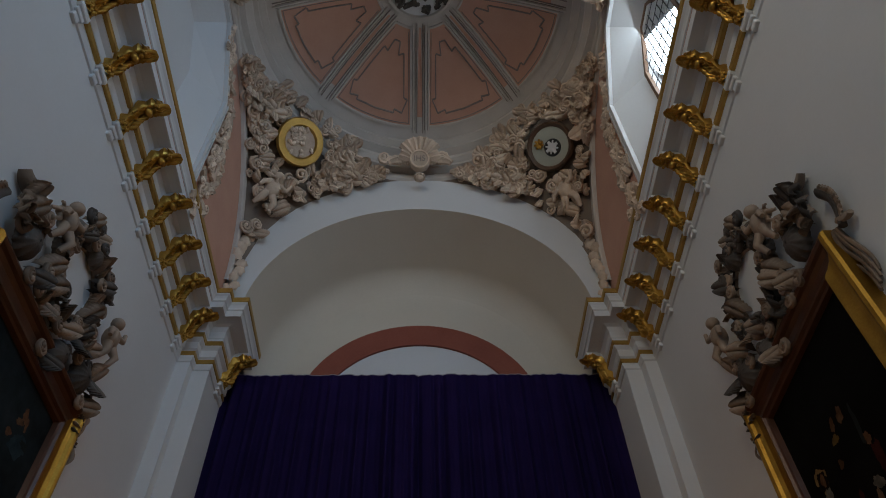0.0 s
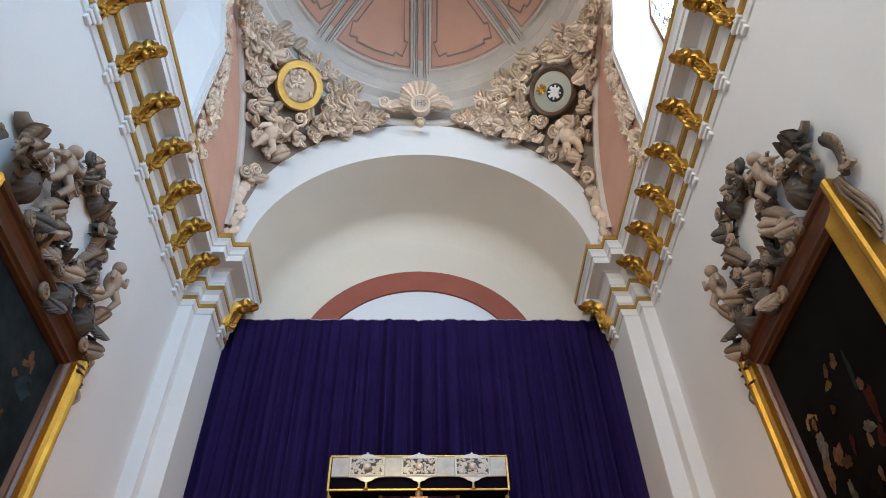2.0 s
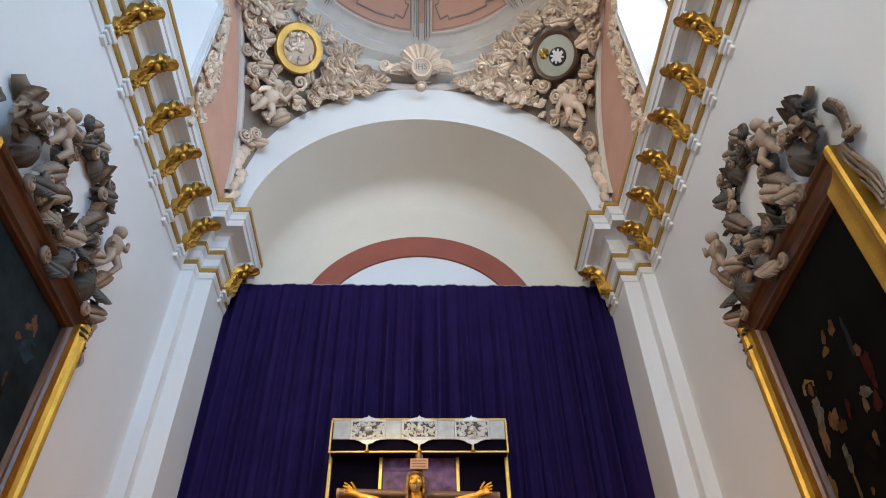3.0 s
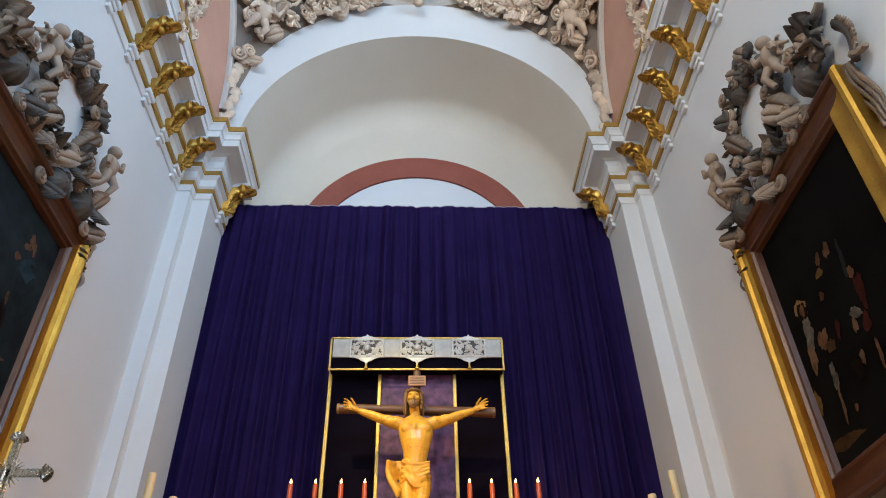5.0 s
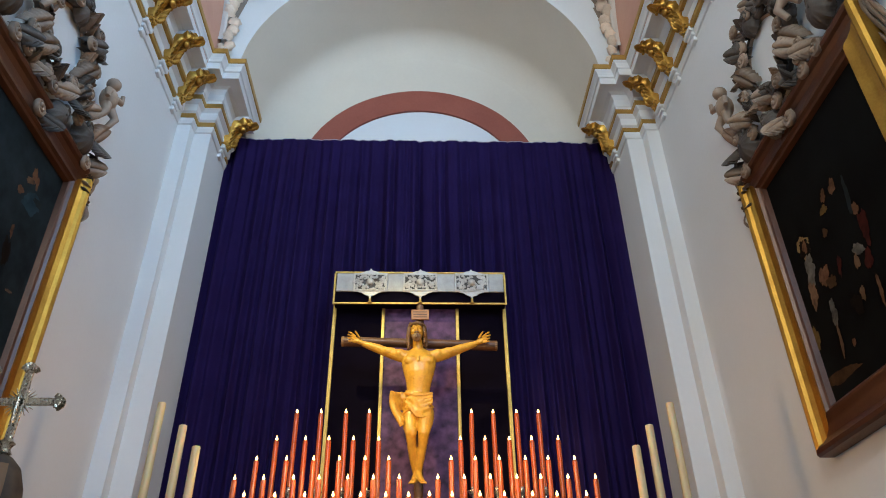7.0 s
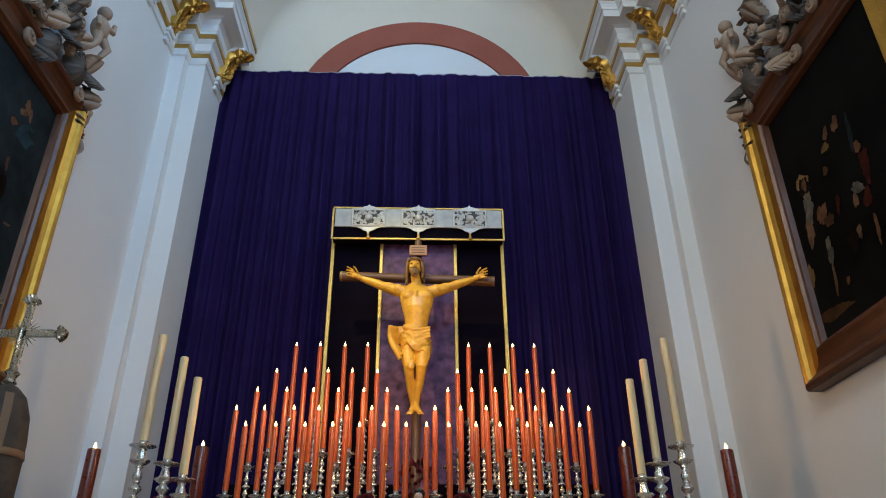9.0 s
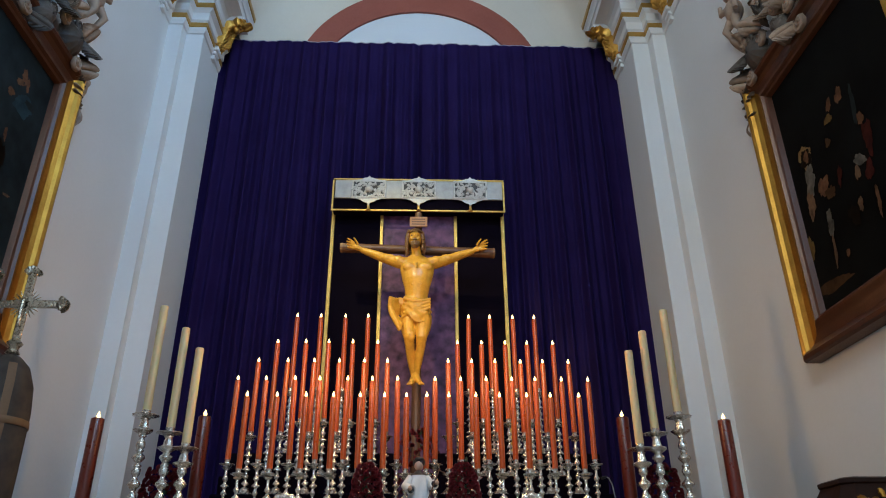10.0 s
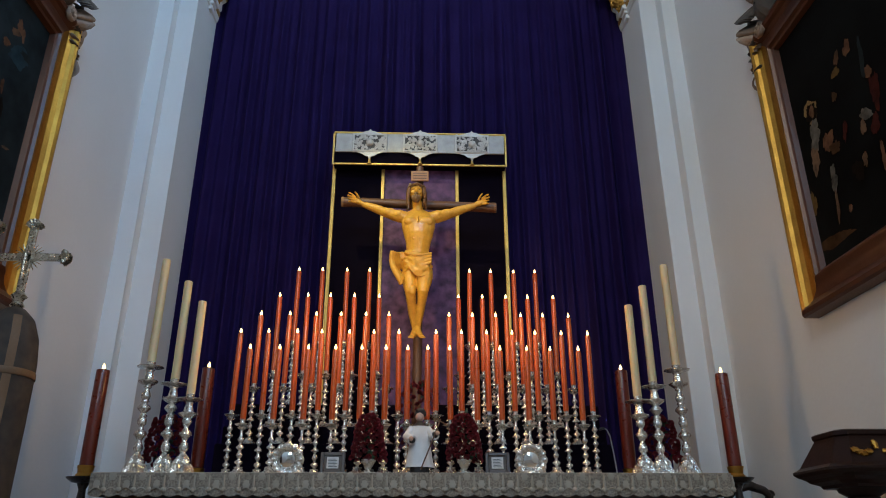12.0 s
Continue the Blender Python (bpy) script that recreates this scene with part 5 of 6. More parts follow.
rings([(-0.015, BY, 4.36, 0.11, 0.09), (-0.02, BY, 4.44, 0.142, 0.11), (-0.015, BY - 0.005, 4.54, 0.132, 0.10), (-0.005, BY - 0.015, 4.64, 0.124, 0.092), (0.0, BY - 0.025, 4.74, 0.138, 0.10), (0.0, BY - 0.03, 4.84, 0.165, 0.115), (0.0, BY - 0.025, 4.94, 0.188, 0.118), (0.0, BY - 0.015, 5.03, 0.195, 0.105), (0.0, BY, 5.10, 0.17, 0.085), (-0.01, BY, 5.15, 0.085, 0.062)])
for sg in (-1, 1):
    limb([(sg * 0.13, BY, 5.06, 0.072), (sg * 0.21, BY - 0.005, 5.075, 0.072), (sg * 0.30, BY + 0.01, 5.105, 0.062), (sg * 0.40, BY + 0.03, 5.15, 0.054), (sg * 0.46, BY + 0.04, 5.18, 0.053), (sg * 0.56, BY + 0.06, 5.225, 0.044), (sg * 0.645, BY + 0.075, 5.262, 0.032)])
    limb([(sg * 0.64, BY + 0.075, 5.262, 0.030), (sg * 0.69, BY + 0.06, 5.285, 0.046), (sg * 0.735, BY + 0.045, 5.30, 0.036)], squash=0.7)
    for k in range(4):
        limb([(sg * 0.725, BY + 0.040, 5.265 + 0.022 * k, 0.013), (sg * 0.775, BY + 0.005, 5.258 + 0.034 * k, 0.012), (sg * (0.815 - 0.008 * abs(k - 2)), BY - 0.035, 5.245 + 0.038 * k, 0.010)], seg=7)
    limb([(sg * 0.685, BY + 0.03, 5.315, 0.014), (sg * 0.715, BY - 0.01, 5.355, 0.012), (sg * 0.735, BY - 0.03, 5.370, 0.010)], seg=7)
    s.ball((sg * 0.085, BY - 0.105, 4.975), 0.075, 12, 8, 0, (1.1, 0.5, 0.75))
# neck and head, bowed to one side
limb([(-0.005, BY - 0.01, 5.12, 0.062), (-0.015, BY - 0.03, 5.20, 0.055), (-0.02, BY - 0.05, 5.25, 0.055)])
s.ball((-0.028, BY - 0.075, 5.335), 0.085, 16, 12, 0, (0.85, 1.0, 1.25))
for sg in (-1, 1):
    limb([(-0.03 + sg * 0.010, BY - 0.155, 5.368, 0.010), (-0.03 + sg * 0.038, BY - 0.146, 5.372, 0.011), (-0.03 + sg * 0.060, BY - 0.122, 5.362, 0.009)], seg=8)
    s.ball((-0.03 + sg * 0.040, BY - 0.135, 5.318), 0.024, 10, 8, 0, (1, 0.7, 0.9))
limb([(-0.03, BY - 0.15, 5.36, 0.012), (-0.03, BY - 0.172, 5.325, 0.016), (-0.03, BY - 0.165, 5.305, 0.012)], seg=8)
# legs, knees bent, feet crossed
limb([(-0.075, BY - 0.01, 4.42, 0.098), (-0.085, BY - 0.06, 4.32, 0.092), (-0.085, BY - 0.11, 4.20, 0.075), (-0.080, BY - 0.13, 4.13, 0.058), (-0.070, BY - 0.09, 4.04, 0.050), (-0.055, BY - 0.03, 3.92, 0.044), (-0.032, BY + 0.02, 3.80, 0.034), (-0.015, BY + 0.03, 3.74, 0.036)])
limb([(0.065, BY - 0.01, 4.42, 0.098), (0.072, BY - 0.07, 4.32, 0.092), (0.060, BY - 0.13, 4.20, 0.076), (0.055, BY - 0.15, 4.13, 0.060), (0.045, BY - 0.10, 4.04, 0.050), (0.026, BY - 0.05, 3.92, 0.044), (0.006, BY + 0.0, 3.80, 0.034), (0.0, BY + 0.01, 3.74, 0.036)])
limb([(-0.01, BY + 0.03, 3.76, 0.040), (-0.03, BY - 0.03, 3.70, 0.042), (-0.055, BY - 0.10, 3.645, 0.030)], squash=0.8)
limb([(0.0, BY + 0.0, 3.76, 0.040), (0.015, BY - 0.05, 3.70, 0.042), (0.045, BY - 0.12, 3.64, 0.030)], squash=0.8)
for k in range(4):
    limb([(-0.035 - 0.014 * k, BY - 0.09, 3.65, 0.011), (-0.045 - 0.016 * k, BY - 0.13, 3.625, 0.009)], seg=6)
    limb([(0.025 + 0.014 * k, BY - 0.11, 3.645, 0.011), (0.035 + 0.016 * k, BY - 0.15, 3.62, 0.009)], seg=6)
# muscles and ribs in relief
for sg in (-1, 1):
    for k in range(4):
        z = 4.90 - 0.045 * k
        s.tube([(sg * (0.05 + 0.03 * u), BY - 0.125 + 0.075 * u * u + 0.012 * k * u, z - 0.035 * u) for u in (0.0, 0.4, 0.8, 1.2, 1.6, 2.0, 2.4)], [0.010, 0.013, 0.013, 0.013, 0.012, 0.010, 0.006], 7)
    for k in range(3):
        s.ball((sg * 0.030, BY - 0.098 + 0.004 * k, 4.80 - 0.065 * k), 0.034, 10, 7, 0, (1, 0.55, 0.85))
    s.ball((sg * 0.215, BY - 0.02, 5.085), 0.070, 12, 8, 0, (1.0, 0.9, 0.9))
    s.ball((sg * 0.33, BY - 0.005, 5.125), 0.056, 12, 8, 0, (1.5, 0.9, 0.9))
    s.ball((sg * 0.50, BY + 0.04, 5.20), 0.047, 12, 8, 0, (1.4, 0.9, 0.9))
    s.ball((sg * 0.055 - 0.005, BY - 0.165, 4.135), 0.050, 10, 8, 0, (0.9, 0.7, 1.1))
    s.ball((sg * 0.052 - 0.015, BY - 0.01, 3.97), 0.048, 10, 8, 0, (0.8, 0.9, 1.7))
    s.ball((sg * 0.085, BY - 0.09, 4.30), 0.085, 12, 8, 0, (0.85, 0.8, 1.6))
s.tube([(-0.01, BY - 0.135, 5.02), (-0.005, BY - 0.150, 4.95)], [0.01, 0.012], 6)
# twisted cloth round the hips, knotted at one side
rows = []
for k in range(15):
    u = k / 14
    row = []
    for i in range(48):
        a = 2 * math.pi * i / 48
        f = 1 + 0.055 * math.sin(3 * a + 16 * u) + 0.045 * math.sin(7 * a - 11 * u + 1) + 0.02 * math.sin(13 * a + 21 * u)
        z = 4.60 - 0.27 * u - 0.045 * math.cos(a) * (1 - u) + (0.045 * math.sin(2 * a + 0.6) + 0.02 * math.sin(5 * a)) * u
        row.append(Vector((-0.012 + (0.148 + 0.016 * math.sin(math.pi * u)) * f * math.cos(a), BY - 0.015 - 0.06 * u + (0.122 + 0.014 * math.sin(math.pi * u)) * f * math.sin(a), z)))
    rows.append(row)
o = len(s.v)
s.grid(rows, 0, close_v=True)
s.f += [tuple(o + k for k in range(48)), tuple(o + 14 * 48 + k for k in range(48))]
s.k += [0, 0]
for k in range(4):
    pts = [(-0.15 + 0.075 * u * 4 * (1 - 0.0), BY - 0.135 - 0.018 * math.sin(math.pi * u), 4.58 - 0.055 * k - 0.035 * math.sin(math.pi * u) + 0.02 * k * u) for u in np.linspace(0, 1, 9)]
    s.tube(pts, [0.014 + 0.007 * math.sin(math.pi * u) for u in np.linspace(0, 1, 9)], 7)
for k in range(7):
    pts = [(-0.145 - 0.075 * math.sin(2.6 * u + 0.2 * k) - 0.012 * k, BY - 0.05 - 0.02 * k + 0.03 * math.sin(6 * u + k), 4.585 - (0.12 + 0.045 * k) * u) for u in np.linspace(0, 1, 9)]
    s.tube(pts, [0.022 + 0.013 * math.sin(3 * u + k) for u in np.linspace(0, 1, 9)], 8)
for k in range(4):
    s.ball((-0.175 - 0.02 * math.cos(k), BY - 0.07, 4.56 + 0.025 * math.sin(2 * k)), 0.042, 10, 8, 0, (1.1, 0.8, 0.8))
# hair and beard
body = new("body_draft", mesh_of("body_draft", s, POLYCHROME, 60))
rem = body.modifiers.new("merge", "REMESH")
rem.mode, rem.voxel_size = "VOXEL", 0.0065
sm = body.modifiers.new("soften", "SMOOTH")
sm.factor, sm.iterations = 0.5, 2
done = bpy.data.meshes.new_from_object(body.evaluated_get(bpy.context.evaluated_depsgraph_get()))
s = Shape().add([v.co.copy() for v in done.vertices], [tuple(f.vertices) for f in done.polygons])
bpy.data.objects.remove(body)
bpy.data.meshes.remove(done)
for k in range(15):
    a = -0.3 + (math.pi + 0.6) * k / 14
    cx, cy = -0.028 + 0.072 * math.cos(a), BY - 0.065 + 0.075 * math.sin(a)
    pts = [(cx * (1 - 0.5 * 0) + 0.0, cy, 5.42), (cx + 0.018 * math.cos(a), cy + 0.015 * math.sin(a), 5.35), (cx + 0.026 * math.cos(a), cy + 0.02, 5.28), (cx + 0.03 * math.cos(a) + 0.01 * math.sin(k), cy + 0.02, 5.19 - 0.02 * (k % 3))]
    s.tube(pts, [0.028, 0.026, 0.022, 0.010], 8, 1)
s.ball((-0.028, BY - 0.06, 5.40), 0.078, 14, 10, 1, (1, 1.05, 0.75))
for k in range(5):
    s.tube([(-0.07 + 0.02 * k, BY - 0.135 - 0.012 * (2 - abs(k - 2)), 5.27), (-0.058 + 0.014 * k, BY - 0.145 - 0.012 * (2 - abs(k - 2)), 5.225), (-0.046 + 0.008 * k, BY - 0.13, 5.195)], [0.020, 0.020, 0.009], 7, 1)
for k in range(22):
    a = 2 * math.pi * k / 22
    s.tube([(-0.028 + 0.085 * math.cos(a), BY - 0.07 + 0.09 * math.sin(a), 5.405 + 0.008 * math.sin(3 * a)), (-0.028 + 0.092 * math.cos(a + 0.35), BY - 0.07 + 0.097 * math.sin(a + 0.35), 5.415 + 0.010 * math.sin(3 * a + 1))], [0.013, 0.009], 6, 1)
for sg in (-1, 1):
    s.ball((-0.03 + sg * 0.033, BY - 0.147, 5.348), 0.0095, 8, 6, 1, (1.5, 0.8, 0.6))
rh = random.Random(9)
for k in range(60):
    a = -0.5 + (math.pi + 1.0) * rh.random()
    z = 5.19 + 0.26 * rh.random()
    q = 0.088 + 0.018 * rh.random() - (0.02 if z > 5.40 else 0)
    s.ball((-0.028 + q * math.cos(a), BY - 0.062 + q * math.sin(a) * 0.9, z), rh.uniform(0.012, 0.020), 7, 5, 1)
s.tube([(-0.055, BY - 0.158, 5.292), (-0.03, BY - 0.168, 5.297), (-0.005, BY - 0.158, 5.292)], [0.007, 0.010, 0.007], 6, 1)
fig = solid("crucifix_figure", s, [POLYCHROME, HAIRWOOD], "golden varnished carved wooden figure on the dark cross", "statue", smooth=60)

# ---- altar and its candles ----
AZ = 2.150
LINEN = mat("ivory_altar_linen", (0.42, 0.36, 0.28), 0.9, second=(0.32, 0.27, 0.20), scale=6, fine=160, bump=0.2)
LACE = mat("ivory_lace", (0.40, 0.33, 0.25), 0.9, second=(0.12, 0.095, 0.07), scale=70, fine=240, bump=0.4, amount=0.9)
ALTARWOOD = mat("dark_altar_wood", (0.06, 0.03, 0.018), 0.4)
altar = thing("altar", (0, 6.7, 1.14), "broad altar under an ivory cloth with lace border", "altar")
part("altar_body", Shape().box((-2.44, 6.08, 1.142), (2.44, 7.40, 2.12), bevel=0.01), ALTARWOOD, altar, "dark wooden altar body", None)
cloth = thing("altar_cloth", (0, 6.7, 2.12), "ivory linen altar cloth with a scalloped lace border", "altar cloth")
s = Shape()
top = [(-2.53, 5.99), (2.53, 5.99), (2.53, 7.42), (-2.53, 7.42)]
s.box((-2.53, 5.985, 2.122), (2.53, 7.42, AZ), bevel=0.008)
part("linen_top", s, LINEN, cloth, "", None)
s = Shape()
rows = []
N = 620
for z_i in range(9):
    row = []
    for i in range(N + 1):
        x = -2.53 + 5.06 * i / N
        scal = 0.018 * abs(math.sin(math.pi * (x + 2.53) / 0.115))
        zb = 1.985 - scal
        z = 2.145 + (zb - 2.145) * z_i / 8
        y = 5.975 + 0.012 * math.sin(2 * math.pi * (x + 2.53) / 0.23) * z_i / 8 + 0.004 * math.sin(9 * x)
        row.append(Vector((x, y, z)))
    rows.append(row)
s.grid(rows)
s.grid([[p + Vector((0, 0.004, 0)) for p in r] for r in rows])
part("lace_border", s, LACE, cloth, "ivory scalloped lace", 60)
s = Shape()
for k in range(44):
    x = -2.47 + 0.115 * k
    m = frame_at(Vector((x, 5.968, 2.0)), Vector((0, -1, 0)), -math.pi / 2)
    leaf(s, frame_at(Vector((x, 5.970, 2.09)), Vector((0, -1, 0)), math.pi / 2 if k % 2 else -math.pi / 2), 0.075, 0.055, 0.008)
    shell(s, frame_at(Vector((x + 0.0575, 5.970, 2.02)), Vector((0, -1, 0)), 0), 0.022)
    s.tube([(x + 0.0575, 5.966, 2.13), (x + 0.0575, 5.962, 2.07), (x + 0.0575, 5.966, 2.03)], [0.006, 0.012, 0.008], 6)
    s.tube([(x - 0.05 + 0.1 * u, 5.968, 2.005 + 0.03 * math.sin(math.pi * u)) for u in np.linspace(0, 1, 7)], 0.005, 5)
ob = part("lace_relief", s, LINEN, cloth, "raised lace relief", 50)
tagged(ob, kind="stuff")
s = Shape()
for k in range(2):
    s.box((-2.53 + 5.06 * k - 0.004, 5.99, 1.98), (-2.53 + 5.06 * k + 0.004, 7.40, 2.125))
part("side_drop", s, LINEN, cloth, "", None)

# stepped stand behind the altar candles, draped in black
for x0, x1 in ((-1.75, -0.2), (0.2, 1.75)):
    st = thing("candle_steps", ((x0 + x1) / 2, 6.86, AZ + 0.002), "low black-draped steps carrying the rear candles", "steps", "draped steps")
    for y0, y1, z1 in ((6.52, 6.74, 2.44), (6.742, 6.95, 2.62), (6.952, 7.20, 2.86)):
        part("step", Shape().box((x0, y0, AZ + 0.002), (x1, y1, z1), bevel=0.01), VELVET, st, "", None)

WAX = mat("orange_red_wax", (0.47, 0.078, 0.0015), 0.30, second=(0.31, 0.042, 0.001), scale=5, fine=30, bump=0.05, coat=0.25)
WAX.node_tree.nodes["Principled BSDF"].inputs["Subsurface Weight"].default_value = 0.06
WAX.node_tree.nodes["Principled BSDF"].inputs["Subsurface Radius"].default_value = (0.06, 0.015, 0.006)
DARKWAX = mat("dark_red_wax", (0.15, 0.018, 0.006), 0.3, second=(0.09, 0.011, 0.004), scale=4, fine=30, bump=0.05, coat=0.15)
IVORYWAX = mat("ivory_wax", (0.66, 0.52, 0.29), 0.45, second=(0.58, 0.44, 0.23), scale=3, fine=30, bump=0.04)
IVORYWAX.node_tree.nodes["Principled BSDF"].inputs["Subsurface Weight"].default_value = 0.3
WICK = mat("burnt_wick", (0.02, 0.015, 0.012), 0.9)
FLAME = mat("candle_flame", (1.0, 0.7, 0.3), 0.9, bump=0, emit=(1.0, 0.50, 0.14, 16.0))


def candle(height, r, wax, label, lit=True, name="candle", flame=0.95):
    c = thing(name, (0, 0, 0), label, "candle")
    s = Shape().lathe([(0.001, 0), (r, 0), (r, height * 0.5), (r * 0.985, height - 0.012), (r * 0.93, height - 0.003), (r * 0.8, height), (r * 0.5, height - 0.008), (0.001, height - 0.012)], seg=14)
    part("wax", s, wax, c, world=False)
    if lit:
        part("wick", Shape().tube([(0, 0, height - 0.012), (0.001, 0, height + 0.004), (0.003, 0, height + 0.012)], 0.0022, 5), WICK, c, "burnt wick", world=False)
        f = flame
        s = Shape().lathe([(0.0008, height + 0.003), (0.0105 * f, height + 0.009 * f), (0.0135 * f, height + 0.018 * f), (0.0095 * f, height + 0.032 * f), (0.0035 * f, height + 0.044 * f), (0.0006, height + 0.054 * f)], seg=10)
        part("flame", s, FLAME, c, "small bright flame", 60, world=False)
    return c


def candlestick(h, label, pan=0.062, foot=0.075, socket=0.024, name="candlestick"):
    """Turned silver stick whose socket ends at h."""
    c = thing(name, (0, 0, 0), label, "candlestick")
    part("foot", Shape().lathe([(0.001, 0), (foot, 0), (foot * 1.02, 0.010), (foot * 0.9, 0.018), (foot * 0.55, 0.030), (foot * 0.42, 0.05), (foot * 0.5, 0.058), (0.014, 0.066)], seg=16, lobes=8, flute=0.05), SILVER, c, "embossed silver foot", world=False)
    prof = [(0.012, 0.062)]
    z, k = 0.066, 0
    stop = h - 0.085
    while z + 0.062 < stop:
        b = 0.034 if k % 2 == 0 else 0.026
        prof += [(0.011, z + 0.004), (0.017, z + 0.012), (b, z + 0.024), (b * 0.95, z + 0.034), (0.017, z + 0.046), (0.012, z + 0.056)]
        z += 0.060
        k += 1
    prof += [(0.012, stop), (0.030, stop + 0.010), (0.040, stop + 0.020), (0.020, stop + 0.030)]
    part("stem", Shape().lathe(prof, seg=14), SILVER, c, "knopped silver stem", 50, world=False)
    part("drip_pan", Shape().lathe([(0.012, h - 0.055), (pan * 0.6, h - 0.052), (pan, h - 0.040), (pan * 1.02, h - 0.034), (pan * 0.95, h - 0.036), (0.018, h - 0.046)], seg=24, lobes=12, flute=0.04), SILVER, c, "fluted silver drip pan", 50, world=False)
    part("socket", Shape().lathe([(0.016, h - 0.048), (socket, h - 0.042), (socket * 0.92, h - 0.02), (socket, h), (socket * 1.08, h + 0.004), (socket * 0.9, h + 0.006), (0.001, h + 0.0)], seg=14), SILVER, c, "silver socket", 50, world=False)
    return c


TIERS = [
    (6.20, AZ, 2.590, 3.195, [-1.45, -1.20, -0.95, -0.71, -0.48, -0.27, -0.08, 0.09, 0.29, 0.52, 0.73, 0.96, 1.17, 1.42]),
    (6.40, AZ, 2.700, 3.395, [-1.60, -1.34, -1.08, -0.86, -0.62, -0.39, -0.16, 0.17, 0.40, 0.64, 0.87, 1.08, 1.32, 1.56]),
    (6.62, 2.44, 2.980, 3.630, [-1.48, -1.21, -0.96, -0.72, -0.49, -0.27, 0.30, 0.52, 0.75, 0.99, 1.20, 1.45]),
    (6.84, 2.62, 3.150, 3.890, [-1.36, -1.08, -0.86, -0.62, -0.38, 0.41, 0.64, 0.88, 1.10, 1.35]),
    (7.06, 2.86, 3.500, 4.245, [-1.23, -0.98, -0.73, -0.50, 0.53, 0.76, 1.00, 1.22]),
]
rt = random.Random(5)
for n, (y, z0, zc, zt, xs) in enumerate(TIERS):
    tag = "tall" if n > 2 else "slender"
    st = candlestick(zc - z0, "turned silver candlestick with a fluted drip pan")
    ca = candle(zt - zc, 0.0245, WAX, "lit %s orange-red wax candle in a silver candlestick" % tag)
    for ob, g in ((st, "altar candlesticks"), (ca, "altar candles")):
        tagged(ob, group=g)
    first = True
    for x in xs:
        dz = rt.uniform(-0.006, 0.006)
        lean = Euler((rt.uniform(-0.008, 0.008), rt.uniform(-0.008, 0.008), rt.uniform(0, 6.28))).to_matrix().to_4x4()
        ms, mc = pose(x, y, z0 + 0.002), Matrix.Translation((x, y, zc + 0.002 + dz * 0)) @ lean
        if first:
            st.matrix_world, ca.matrix_world = ms, mc
            first = False
        else:
            copy_thing(st, ms)
            copy_thing(ca, mc)

# tall ivory candles in large silver candlesticks at both ends
for sg in (-1, 1):
    for x, zp, zt in ((2.25, 3.05, 3.99), (2.03, 2.905, 3.785), (1.885, 2.78, 3.60)):
        h = zp - AZ
        st = candlestick(h, "large turned silver candlestick with a wide drip pan", pan=0.105, foot=0.10, socket=0.036, name="large_candlestick")
        tagged(st, group="large candlesticks")
        # heavier knops and a moulded foot
        prof = [(0.05, 0.05)]
        z = 0.05
        k = 0
        while z + 0.11 < h - 0.13:
            b = 0.052 if k % 2 == 0 else 0.038
            prof += [(0.020, z + 0.008), (0.032, z + 0.022), (b, z + 0.045), (b * 0.9, z + 0.062), (0.026, z + 0.082), (0.018, z + 0.10)]
            z += 0.105
            k += 1
        prof += [(0.022, h - 0.20), (0.050, h - 0.185), (0.075, h - 0.165), (0.080, h - 0.155), (0.04, h - 0.14), (0.024, h - 0.06)]
        part("knopped_column", Shape().lathe(prof, seg=18, lobes=9, flute=0.05), SILVER, st, "heavy embossed silver knops", 50, world=False)
        s = Shape()
        for q in range(3):
            a = 2 * math.pi * q / 3 + 0.5
            m = Matrix.Rotation(a, 4, "Z") @ Matrix.Translation((0.085, 0, 0.035)) @ Matrix.Rotation(math.pi / 2, 4, "X")
            scroll(s, m, 0.040, 0.016, 1.4, rise=0)
            shell(s, Matrix.Rotation(a + 1.05, 4, "Z") @ Matrix.Translation((0.04, 0, 0.08)) @ Matrix.Rotation(1.1, 4, "Y"), 0.045)
        s.lathe([(0.10, 0.0), (0.095, 0.03), (0.06, 0.07), (0.05, 0.12), (0.025, 0.15)], seg=18, lobes=6, flute=0.12)
        part("scrolled_base", s, SILVER, st, "scrolled silver feet", 50, world=False)
        st.location = (sg * x, 6.12, AZ + 0.002)
        ca = candle(zt - zp - 0.002, 0.036, IVORYWAX, "tall unlit ivory wax candle in a silver candlestick", False, "tall_candle")
        tagged(ca, group="ivory candles")
        ca.location = (sg * x, 6.12, zp + 0.004)

# ---- things on and beside the altar ----
PETAL = mat("dark_red_petals", (0.19, 0.006, 0.014), 0.7, second=(0.10, 0.003, 0.008), scale=12, fine=60, spread=0.45)
GREEN = mat("dark_green_leaves", (0.030, 0.055, 0.022), 0.6, spread=0.3)
BLACKWOOD = mat("black_lacquered_wood", (0.022, 0.014, 0.011), 0.3, coat=0.3)
MAHOGANY = mat("dark_mahogany", (0.022, 0.008, 0.005), 0.40, second=(0.012, 0.005, 0.003), scale=5, fine=50, bump=0.12)
MAHOGANY.node_tree.nodes["Principled BSDF"].inputs["Specular IOR Level"].default_value = 0.2

